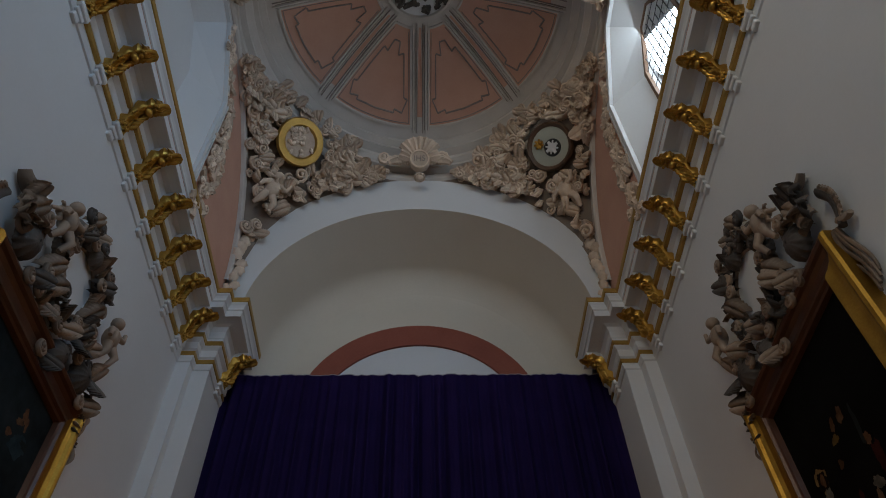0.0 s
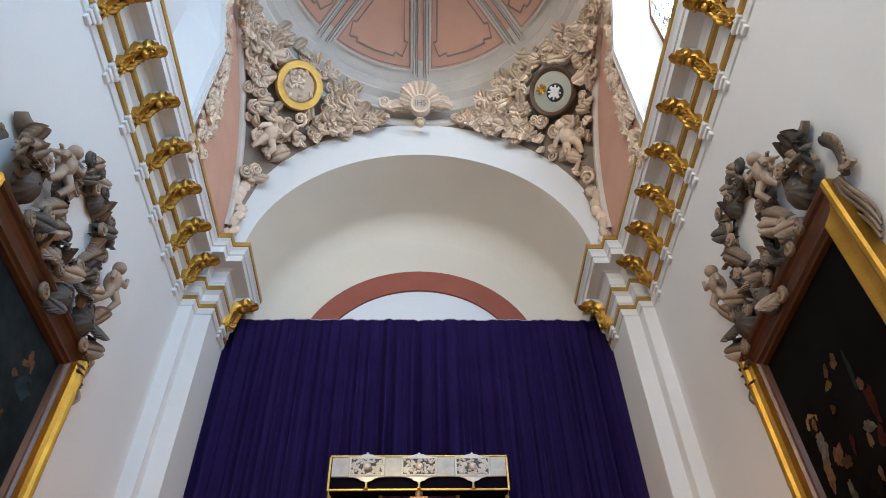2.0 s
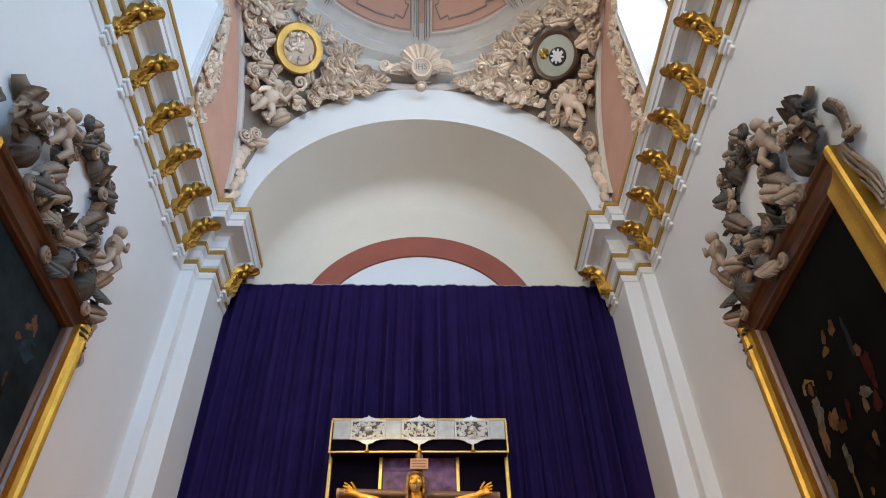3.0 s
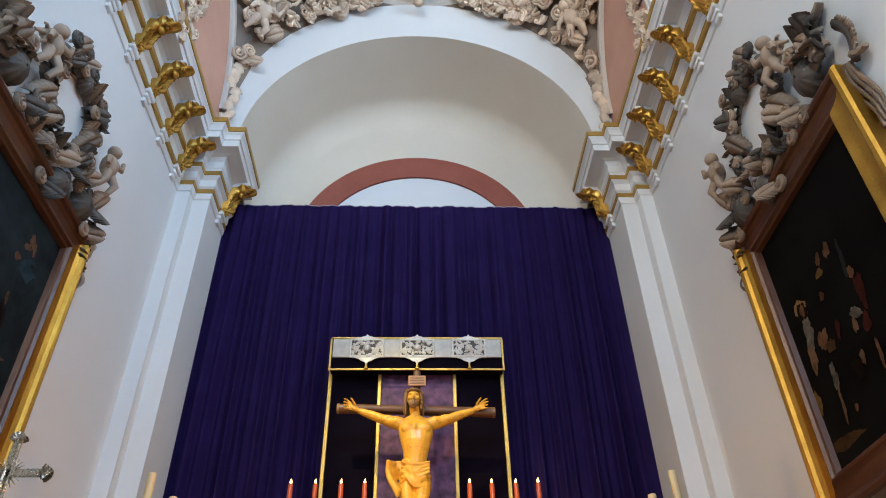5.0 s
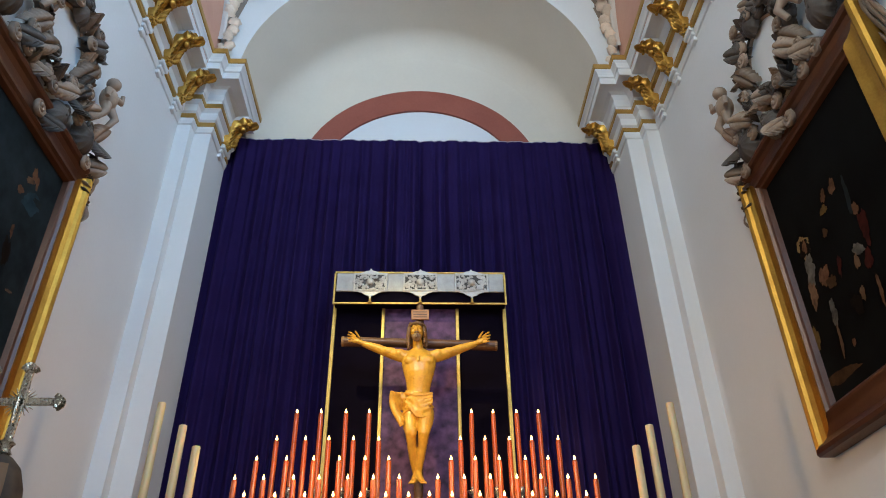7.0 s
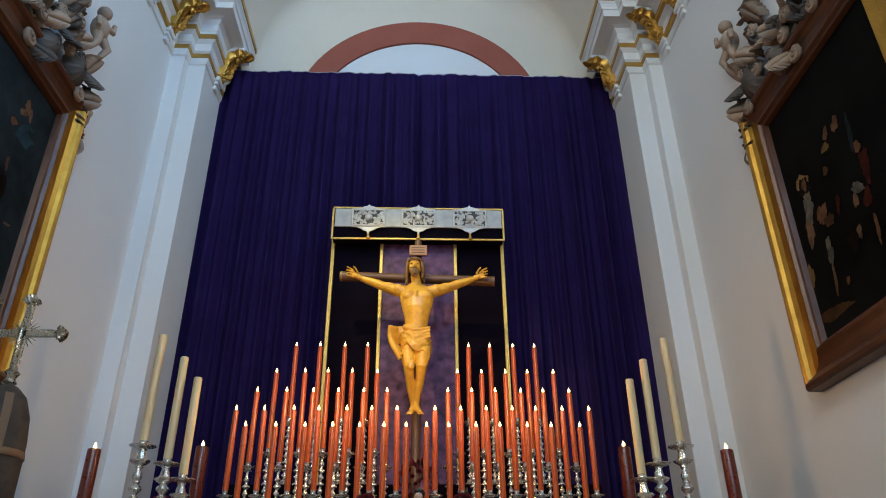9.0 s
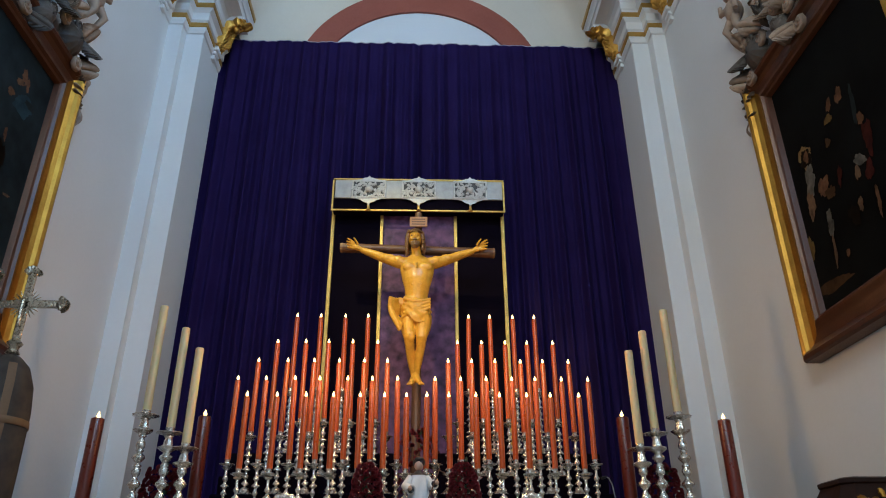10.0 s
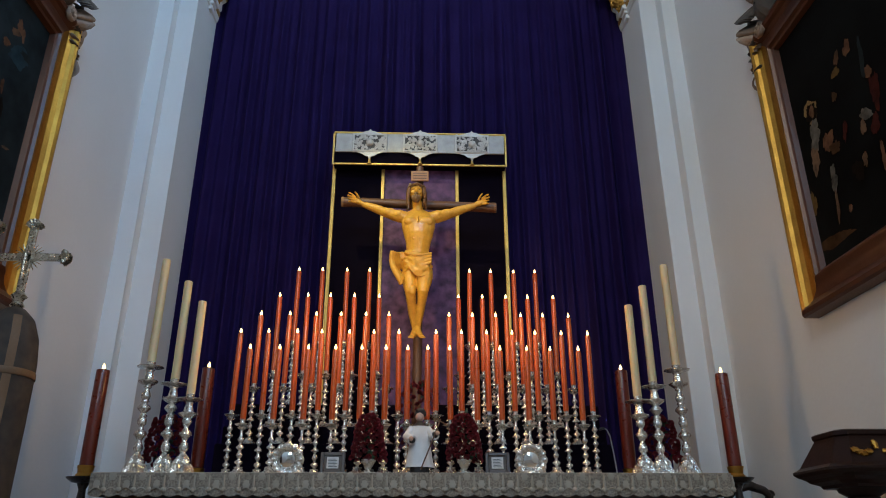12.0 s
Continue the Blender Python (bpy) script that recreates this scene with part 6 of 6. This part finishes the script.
for sg in (-1, 1):
    stand = thing("candle_stand", (sg * 2.715, 6.3, 1.142), "dark turned candle stand with a gilded socket", "candle stand", "candle stands")
    part("column", Shape().lathe([(0.001, 0), (0.17, 0), (0.17, 0.03), (0.06, 0.07), (0.035, 0.14), (0.05, 0.3), (0.03, 0.5), (0.045, 0.7), (0.028, 0.9), (0.05, 0.95)], seg=18), BLACKWOOD, stand, "black turned column", world=False)
    part("plate", Shape().lathe([(0.03, 0.945), (0.09, 0.955), (0.135, 0.985), (0.14, 0.995), (0.12, 0.990), (0.03, 0.975)], seg=26), BLACKWOOD, stand, "dark drip plate", world=False)
    part("gilded_socket", Shape().lathe([(0.04, 0.97), (0.07, 0.985), (0.075, 1.01), (0.058, 1.03), (0.06, 1.05), (0.066, 1.075), (0.068, 1.088), (0.05, 1.09), (0.001, 1.085)], seg=20), FRAMEGOLD, stand, "gilded socket", world=False)
    c = candle(0.80, 0.056, DARKWAX, "thick lit dark red candle on a stand", True, "thick_candle", 1.15)
    tagged(c, group="thick candles")
    c.location = (sg * 2.715, 6.3, 1.142 + 1.088)
    sock = thing("candle_socket", (sg * 1.905, 6.62, AZ + 0.002), "low gilded socket standing on the altar", "candle holder", "candle sockets")
    part("cup", Shape().lathe([(0.001, 0), (0.085, 0), (0.085, 0.015), (0.065, 0.03), (0.062, 0.06), (0.07, 0.085), (0.06, 0.09), (0.001, 0.088)], seg=20), FRAMEGOLD, sock, world=False)
    c = candle(0.88, 0.058, DARKWAX, "thick lit dark red candle on the altar", True, "thick_candle", 1.15)
    tagged(c, group="thick candles")
    c.location = (sg * 1.905, 6.62, AZ + 0.094)


def rose(s, m, r, slot=0):
    """A bloom of overlapping cupped petals."""
    for ring, (n, rad, tilt) in enumerate(((4, 0.35, 0.35), (5, 0.65, 0.8), (6, 0.95, 1.25))):
        for k in range(n):
            a = 2 * math.pi * (k + 0.5 * ring) / n
            mm = m @ Matrix.Rotation(a, 4, "Z") @ Matrix.Rotation(-tilt * 0.6, 4, "Y")
            rows = []
            for u in (0, 0.5, 1.0):
                w = r * 0.75 * math.sin(math.pi * (0.25 + 0.6 * u))
                rows.append([mm @ Vector((r * (0.15 + 0.8 * u) * rad, v * w, r * (0.75 - 0.45 * ring * 0.5) * u + 0.12 * r * (1 - v * v))) for v in (-1, 0, 1)])
            s.grid(rows, slot)
    s.ball(m @ Vector((0, 0, r * 0.3)), r * 0.35, 6, 4, slot)


def bouquet(at, height, width, label, vase=True, seed=0, top=0.55):
    r2 = random.Random(seed)
    b = thing("flower_bouquet", at, label, "flowers", "red bouquets")
    z0 = 0.10 if vase else 0.02
    if vase:
        part("vase", Shape().lathe([(0.001, 0), (0.055, 0), (0.055, 0.012), (0.025, 0.03), (0.035, 0.06), (0.055, 0.085), (0.06, 0.11), (0.001, 0.10)], seg=18, lobes=9, flute=0.05), SILVER, b, "small embossed silver vase", 50, world=False)
    core = Shape()
    for k in range(8):
        u = r2.random()
        a = r2.uniform(0, 6.28)
        rr = width * (1 - top * u ** 1.5) * 0.6 * math.sqrt(r2.random())
        leaf(core, frame_at(Vector((rr * math.cos(a), rr * math.sin(a), z0 + (height - z0) * u)), Vector((math.cos(a), math.sin(a), r2.uniform(-0.3, 0.8))), r2.uniform(0, 6.28)), 0.08, 0.045, 0.02)
    part("leaves", core, GREEN, b, "dark green leaves", 50, world=False)
    n = int(46 + 110 * height)
    for k in range(n):
        u = (k + 0.5) / n
        a = k * 2.4
        rr = width * (1 - top * u ** 1.6) * (0.90 + 0.15 * r2.random())
        if u > 0.93:
            rr *= 0.4
        s = Shape()
        rose(s, frame_at(Vector((rr * math.cos(a), rr * math.sin(a), z0 + (height - z0) * u)), Vector((math.cos(a), math.sin(a), 0.3 + 1.2 * max(u - 0.6, 0))), r2.uniform(0, 6.28)), r2.uniform(0.028, 0.038))
        part("bloom", s, PETAL, b, "", 60, world=False)
    return b


bouquet((-0.385, 6.10, AZ + 0.002), 0.46, 0.125, "dense dark red bouquet in a silver vase", True, 1)
bouquet((0.395, 6.10, AZ + 0.002), 0.46, 0.125, "dense dark red bouquet in a silver vase", True, 2)
bouquet((0.02, 7.12, 2.46), 0.64, 0.26, "tall dark red bouquet at the foot of the cross", False, 3)
bouquet((-2.14, 6.42, AZ + 0.002), 0.50, 0.14, "dark red bouquet behind the large candlesticks", True, 4, 0.3)
bouquet((2.14, 6.42, AZ + 0.002), 0.50, 0.14, "dark red bouquet behind the large candlesticks", True, 5, 0.3)
ped = thing("flower_plinth", (0.02, 7.12, AZ), "black-draped plinth under the flowers before the cross", "plinth")
part("block", Shape().box((-0.15, 6.98, AZ + 0.002), (0.19, 7.28, 2.458), bevel=0.01), VELVET, ped, "", None)

# small statue in white and black robes: one plain mesh
ROBE_W = mat("white_painted_robe", (0.74, 0.72, 0.70), 0.6, second=(0.60, 0.58, 0.56), scale=9, fine=60)
ROBE_B = mat("black_painted_robe", (0.025, 0.023, 0.025), 0.5)
SKIN = mat("painted_plaster_face", (0.56, 0.36, 0.26), 0.45)
s = Shape()
bx, by, bz = 0.03, 6.10, AZ + 0.002


def drum(pts, slot, seg=28, folds=0.0):
    rows = []
    for x, y, z, a, b in pts:
        rows.append([Vector((bx + x + a * (1 + folds * math.cos(9 * t)) * math.cos(t), by + y + b * (1 + folds * math.cos(9 * t)) * math.sin(t), bz + z)) for t in np.linspace(0, 2 * math.pi, seg + 1)[:-1]])
    s.grid(rows, slot, close_v=True)


drum([(0, 0, 0, 0.075, 0.06), (0, 0, 0.06, 0.075, 0.06)], 1, folds=0.05)
drum([(0, 0, 0.045, 0.118, 0.085), (0, 0, 0.06, 0.112, 0.082), (0, 0, 0.16, 0.095, 0.072), (0, 0, 0.28, 0.078, 0.06), (0, 0, 0.36, 0.072, 0.052), (0, 0, 0.385, 0.045, 0.04)], 0, folds=0.045)
drum([(0, 0, 0.375, 0.062, 0.05), (0, 0, 0.40, 0.035, 0.032), (0, 0, 0.415, 0.024, 0.024)], 1)
for sg, hand in ((-1, (-0.06, -0.10, 0.25)), (1, (0.125, -0.06, 0.30))):
    s.tube([(bx + sg * 0.06, by, bz + 0.36), (bx + sg * 0.105, by - 0.02, bz + 0.29), (bx + hand[0], by + hand[1] + 0.01, bz + hand[2])], [0.032, 0.036, 0.042], 10, 0)
    s.tube([(bx + hand[0] * 1.0, by + hand[1] + 0.005, bz + hand[2]), (bx + hand[0] * 1.1, by + hand[1] - 0.02, bz + hand[2] + 0.005)], [0.028, 0.022], 8, 1)
    s.ball((bx + hand[0] * 1.15, by + hand[1] - 0.035, bz + hand[2] + 0.008), 0.019, 8, 6, 2)
s.ball((bx, by - 0.012, bz + 0.455), 0.041, 14, 10, 2, (0.9, 0.95, 1.12))
s.ball((bx + 0.003, by + 0.006, bz + 0.478), 0.052, 14, 10, 1, (1.0, 0.98, 0.85))
s.ball((bx + 0.003, by - 0.022, bz + 0.500), 0.036, 12, 8, 1, (1.1, 0.9, 0.6))
s.tube([(bx + 0.01, by - 0.125, bz + 0.02), (bx + 0.10, by - 0.105, bz + 0.24), (bx + 0.17, by - 0.085, bz + 0.42)], 0.006, 6, 3)
s.tube([(bx + 0.115, by - 0.10, bz + 0.395), (bx + 0.165, by - 0.086, bz + 0.405), (bx + 0.215, by - 0.08, bz + 0.38)], 0.005, 6, 3)
solid("altar_statuette", s, [ROBE_W, ROBE_B, SKIN, CROSSWOOD], "small painted statuette in a white and black robe", "statuette", smooth=50)

# silver salvers and small framed cards
for x in (-1.05, 0.955):
    t = thing("silver_salver", (x, 6.17, AZ + 0.002), "upright embossed silver salver with a polished centre", "salver", "silver salvers")
    m = Matrix.Translation((x, 6.17, AZ + 0.118)) @ Matrix.Rotation(math.pi / 2 + 0.12, 4, "X")
    part("rim", Shape().lathe([(0.062, 0.004), (0.075, 0.018), (0.085, 0.010), (0.105, 0.016), (0.125, 0.012), (0.135, 0.0), (0.12, -0.006), (0.06, -0.004)], seg=48, m=m, lobes=12, flute=0.05), SILVER, t, "embossed lobed rim")
    for k in range(14):
        s = Shape()
        leaf(s, m @ Matrix.Rotation(2 * math.pi * k / 14, 4, "Z") @ Matrix.Translation((0.082, 0, 0.012)), 0.05, 0.04, 0.018)
        part("embossed_leaf", s, SILVER, t, "", 50)
    part("centre", Shape().lathe([(0.001, 0.016), (0.03, 0.014), (0.062, 0.004)], seg=30, m=m), mat("polished_silver", (0.85, 0.82, 0.76), 0.08, 1.0, bump=0), t, "polished domed centre")
CARD = mat("printed_card", (0.66, 0.63, 0.58), 0.7)
for x in (-0.675, 0.67):
    t = thing("framed_card", (x, 6.12, AZ + 0.002), "small dark picture frame holding a printed card", "picture frame", "framed cards")
    tilt = Matrix.Translation((x, 6.12, AZ + 0.004)) @ Matrix.Rotation(-0.16, 4, "X")
    for x0, x1, z0, z1 in ((-0.10, -0.072, 0, 0.17), (0.072, 0.10, 0, 0.17), (-0.072, 0.072, 0, 0.028), (-0.072, 0.072, 0.142, 0.17)):
        part("frame_bar", Shape().box((x0, -0.012, z0), (x1, 0.012, z1), bevel=0.004, m=tilt), mat("dark_frame_wood", (0.05, 0.032, 0.022), 0.35), t, "", None)
    part("mount", Shape().box((-0.072, 0.0, 0.028), (0.072, 0.006, 0.142), m=tilt), mat("dark_mount", (0.10, 0.085, 0.07), 0.7), t, "dark mount", None)
    c = part("card", Shape().box((-0.048, -0.004, 0.04), (0.048, -0.0005, 0.132), m=tilt), CARD, t, "pale printed card", None)
    for k in range(6):
        part("text_line", Shape().box((-0.036, -0.0056, 0.052 + 0.012 * k), (0.036 - 0.012 * (k % 2), -0.0046, 0.056 + 0.012 * k), m=tilt), BLACK, c, "unreadable text bar", None)
mic = thing("microphone", (1.70, 6.30, AZ + 0.002), "thin grey gooseneck microphone on the altar", "microphone")
STEEL = mat("grey_steel", (0.45, 0.45, 0.46), 0.35, 0.9)
part("base", Shape().lathe([(0.001, 0), (0.035, 0), (0.033, 0.012), (0.012, 0.018), (0.001, 0.018)], (1.70, 6.30, AZ + 0.002), 16), BLACK, mic)
part("gooseneck", Shape().tube([(1.70, 6.30, AZ + 0.015), (1.685, 6.30, AZ + 0.18), (1.665, 6.30, AZ + 0.33), (1.64, 6.295, AZ + 0.385), (1.615, 6.285, AZ + 0.395)], 0.006, 8), STEEL, mic)
part("capsule", Shape().tube([(1.617, 6.286, AZ + 0.395), (1.59, 6.275, AZ + 0.388), (1.57, 6.268, AZ + 0.38)], [0.009, 0.013, 0.011], 10), BLACK, mic)

# dark chair by the wall
ch = thing("carved_chair", (3.04, 6.72, 1.142), "dark carved wooden chair with a scrolled crest", "chair")
for x in (2.87, 3.21):
    part("back_post", Shape().tube([(x, 6.82, 1.142), (x, 6.82, 1.60), (x, 6.85, 2.02)], 0.022, 8), BLACKWOOD, ch)
    part("front_leg", Shape().tube([(x, 6.46, 1.142), (x, 6.46, 1.58)], [0.018, 0.024], 8), BLACKWOOD, ch)
part("seat", Shape().box((2.85, 6.43, 1.57), (3.23, 6.84, 1.62), bevel=0.012), BLACKWOOD, ch, "", None)
part("back_panel", Shape().box((2.90, 6.825, 1.70), (3.18, 6.85, 2.0), bevel=0.008), BLACKWOOD, ch, "", None)
s = Shape().tube([(2.85, 6.84, 2.02), (2.90, 6.84, 2.075), (2.98, 6.84, 2.10), (3.04, 6.84, 2.125), (3.10, 6.84, 2.10), (3.18, 6.84, 2.075), (3.23, 6.84, 2.02)], [0.03, 0.038, 0.04, 0.05, 0.04, 0.038, 0.03], 10)
scroll(s, Matrix.Translation((3.27, 6.84, 2.03)) @ Matrix.Rotation(math.pi / 2, 4, "X"), 0.04, 0.018, 1.4, rise=0)
scroll(s, Matrix.Translation((2.88, 6.84, 2.03)) @ Matrix.Rotation(math.pi / 2, 4, "X"), 0.04, 0.018, -1.4, rise=0)
part("crest", s, BLACKWOOD, ch, "scrolled crest rail")

# pedestal of dark wood with gilded leaves
pd = thing("wooden_pedestal", (2.95, 4.92, 0.952), "dark mahogany pedestal with a flared top and gilded leaves", "pedestal")


def square_lathe(prof, cx, cy):
    s = Shape()
    rows = []
    for h, z in prof:
        c = h * 0.30
        rows.append([Vector((cx + x, cy + y, z)) for x, y in ((-h, -h + c), (-h + c, -h), (h - c, -h), (h, -h + c), (h, h - c), (h - c, h), (-h + c, h), (-h, h - c))])
    o = len(s.v)
    s.grid(rows, close_v=True)
    s.f += [tuple(o + k for k in range(8)), tuple(o + 8 * (len(rows) - 1) + k for k in range(8))]
    s.k += [0, 0]
    return s


part("top", square_lathe([(0.19, 1.955), (0.20, 1.975), (0.25, 1.995), (0.27, 2.015), (0.31, 2.035), (0.33, 2.055), (0.33, 2.07), (0.305, 2.085), (0.29, 2.095), (0.20, 2.25), (0.19, 2.27), (0.20, 2.28), (0.20, 2.305), (0.18, 2.315)], 2.95, 4.92), MAHOGANY, pd, "flared mahogany top", None)
part("neck", Shape().lathe([(0.09, 1.55), (0.12, 1.63), (0.15, 1.73), (0.13, 1.81), (0.085, 1.85), (0.10, 1.88), (0.09, 1.90), (0.14, 1.93), (0.15, 1.955)], (2.95, 4.92, 0), 24, lobes=12, flute=0.03), MAHOGANY, pd, "turned carved neck")
part("shaft", Shape().lathe([(0.001, 0.952), (0.24, 0.952), (0.24, 1.02), (0.18, 1.06), (0.10, 1.12), (0.08, 1.3), (0.09, 1.55)], (2.95, 4.92, 0), 24), MAHOGANY, pd)
for k in range(9):
    s = Shape()
    u = (k - 4) / 4
    m = frame_at(Vector((2.95 + u * 0.12, 4.92 - 0.252, 2.165 + 0.012 * math.cos(u * 6))), Vector((0, -0.86, 0.5)), (0.3 if u < 0 else math.pi - 0.3) + (math.pi if k != 4 else -1.2))
    leaf(s, m, 0.075, 0.04, 0.02)
    part("gilded_leaf", s, FRAMEGOLD, pd, "gilded carved leaf", 50)

# silver processional cross over a brocade sleeve
BROCADE = mat("dark_brown_brocade", (0.022, 0.014, 0.010), 0.8, second=(0.06, 0.04, 0.025), scale=11, fine=14, bump=0.2, amount=1.0)
BROCBAND = mat("brown_gold_band", (0.16, 0.085, 0.035), 0.6, 0.2)
OLDSILVER = mat("old_silver", (0.56, 0.49, 0.38), 0.28, 0.95, second=(0.24, 0.20, 0.15), scale=16, fine=70, bump=0.4)


def processional_cross(x, y, zc, label):
    c = thing("processional_cross", (x, y, 0.952), label, "cross", "processional crosses")
    base = zc - 0.34
    part("pole", Shape().lathe([(0.02, 0.952), (0.02, base - 0.2)], (x, y, 0), 12), BLACKWOOD, c, "dark pole")
    sl = part("sleeve", Shape().lathe([(0.185, 1.10), (0.19, 1.4), (0.19, 2.3), (0.185, base - 0.36), (0.165, base - 0.2), (0.12, base - 0.08), (0.06, base - 0.02), (0.02, base)], (x, y, 0), 30), BROCADE, c, "dark patterned brocade sleeve")
    s = Shape()
    for a in (-2.0, -0.9):
        rows = []
        for r, z in ((0.187, 1.12), (0.192, 1.4), (0.192, 2.3), (0.187, base - 0.36), (0.168, base - 0.2), (0.123, base - 0.08)):
            rows.append([Vector((x + r * math.cos(a + d / max(r, 0.1)), y + r * math.sin(a + d / max(r, 0.1)), z)) for d in (-0.025, 0, 0.025)])
        s = Shape().grid(rows)
        part("band", s, BROCBAND, sl, "brown gold band")
    part("band", Shape().lathe([(0.191, base - 0.46), (0.194, base - 0.455), (0.190, base - 0.42), (0.187, base - 0.415)], (x, y, 0), 30), BROCBAND, sl, "brown gold band")
    part("socket", Shape().lathe([(0.02, base - 0.01), (0.045, base + 0.005), (0.03, base + 0.03), (0.035, base + 0.05), (0.05, base + 0.07), (0.03, base + 0.09), (0.02, base + 0.11)], (x, y, 0), 16), OLDSILVER, c, "knopped silver socket")
    part("upright", Shape().box((x - 0.026, y - 0.012, base + 0.10), (x + 0.026, y + 0.012, zc + 0.20), bevel=0.006), OLDSILVER, c, "embossed silver upright", None)
    part("arm", Shape().box((x - 0.21, y - 0.012, zc - 0.026), (x + 0.21, y + 0.012, zc + 0.026), bevel=0.006), OLDSILVER, c, "embossed silver arm", None)
    for dx, dz, a in ((0, 0.215, math.pi / 2), (0.225, 0, 0), (-0.225, 0, math.pi)):
        s = Shape()
        for k in range(5):
            leaf(s, frame_at(Vector((x + dx, y - 0.014, zc + dz)), Vector((0, -1, 0)), a + (k - 2) * 0.6), 0.065, 0.035, 0.018)
            leaf(s, frame_at(Vector((x + dx, y + 0.014, zc + dz)), Vector((0, 1, 0)), math.pi - a + (k - 2) * 0.6), 0.065, 0.035, 0.018)
        s.ball((x + dx, y, zc + dz), 0.030, 10, 7, 0, (1, 0.8, 1))
        part("finial", s, OLDSILVER, c, "shell-shaped silver finial", 50)
    s = Shape()
    for k in range(12):
        a = math.pi / 4 + math.pi / 2 * (k // 3) + (k % 3 - 1) * 0.28
        s.tube([(x + 0.03 * math.cos(a), y, zc + 0.03 * math.sin(a)), (x + 0.105 * math.cos(a), y, zc + 0.105 * math.sin(a))], [0.008, 0.002], 5)
    part("rays", s, OLDSILVER, c, "silver rays")
    part("small_relief", Shape().tube([(x, y - 0.02, zc - 0.16), (x, y - 0.03, zc - 0.06), (x, y - 0.03, zc + 0.02)], [0.010, 0.016, 0.012], 8), OLDSILVER, c)


processional_cross(-2.555, 4.50, 3.365, "ornate old silver processional cross over brocade sleeve")
processional_cross(-3.01, 4.46, 3.565, "old silver processional cross with shell finials")
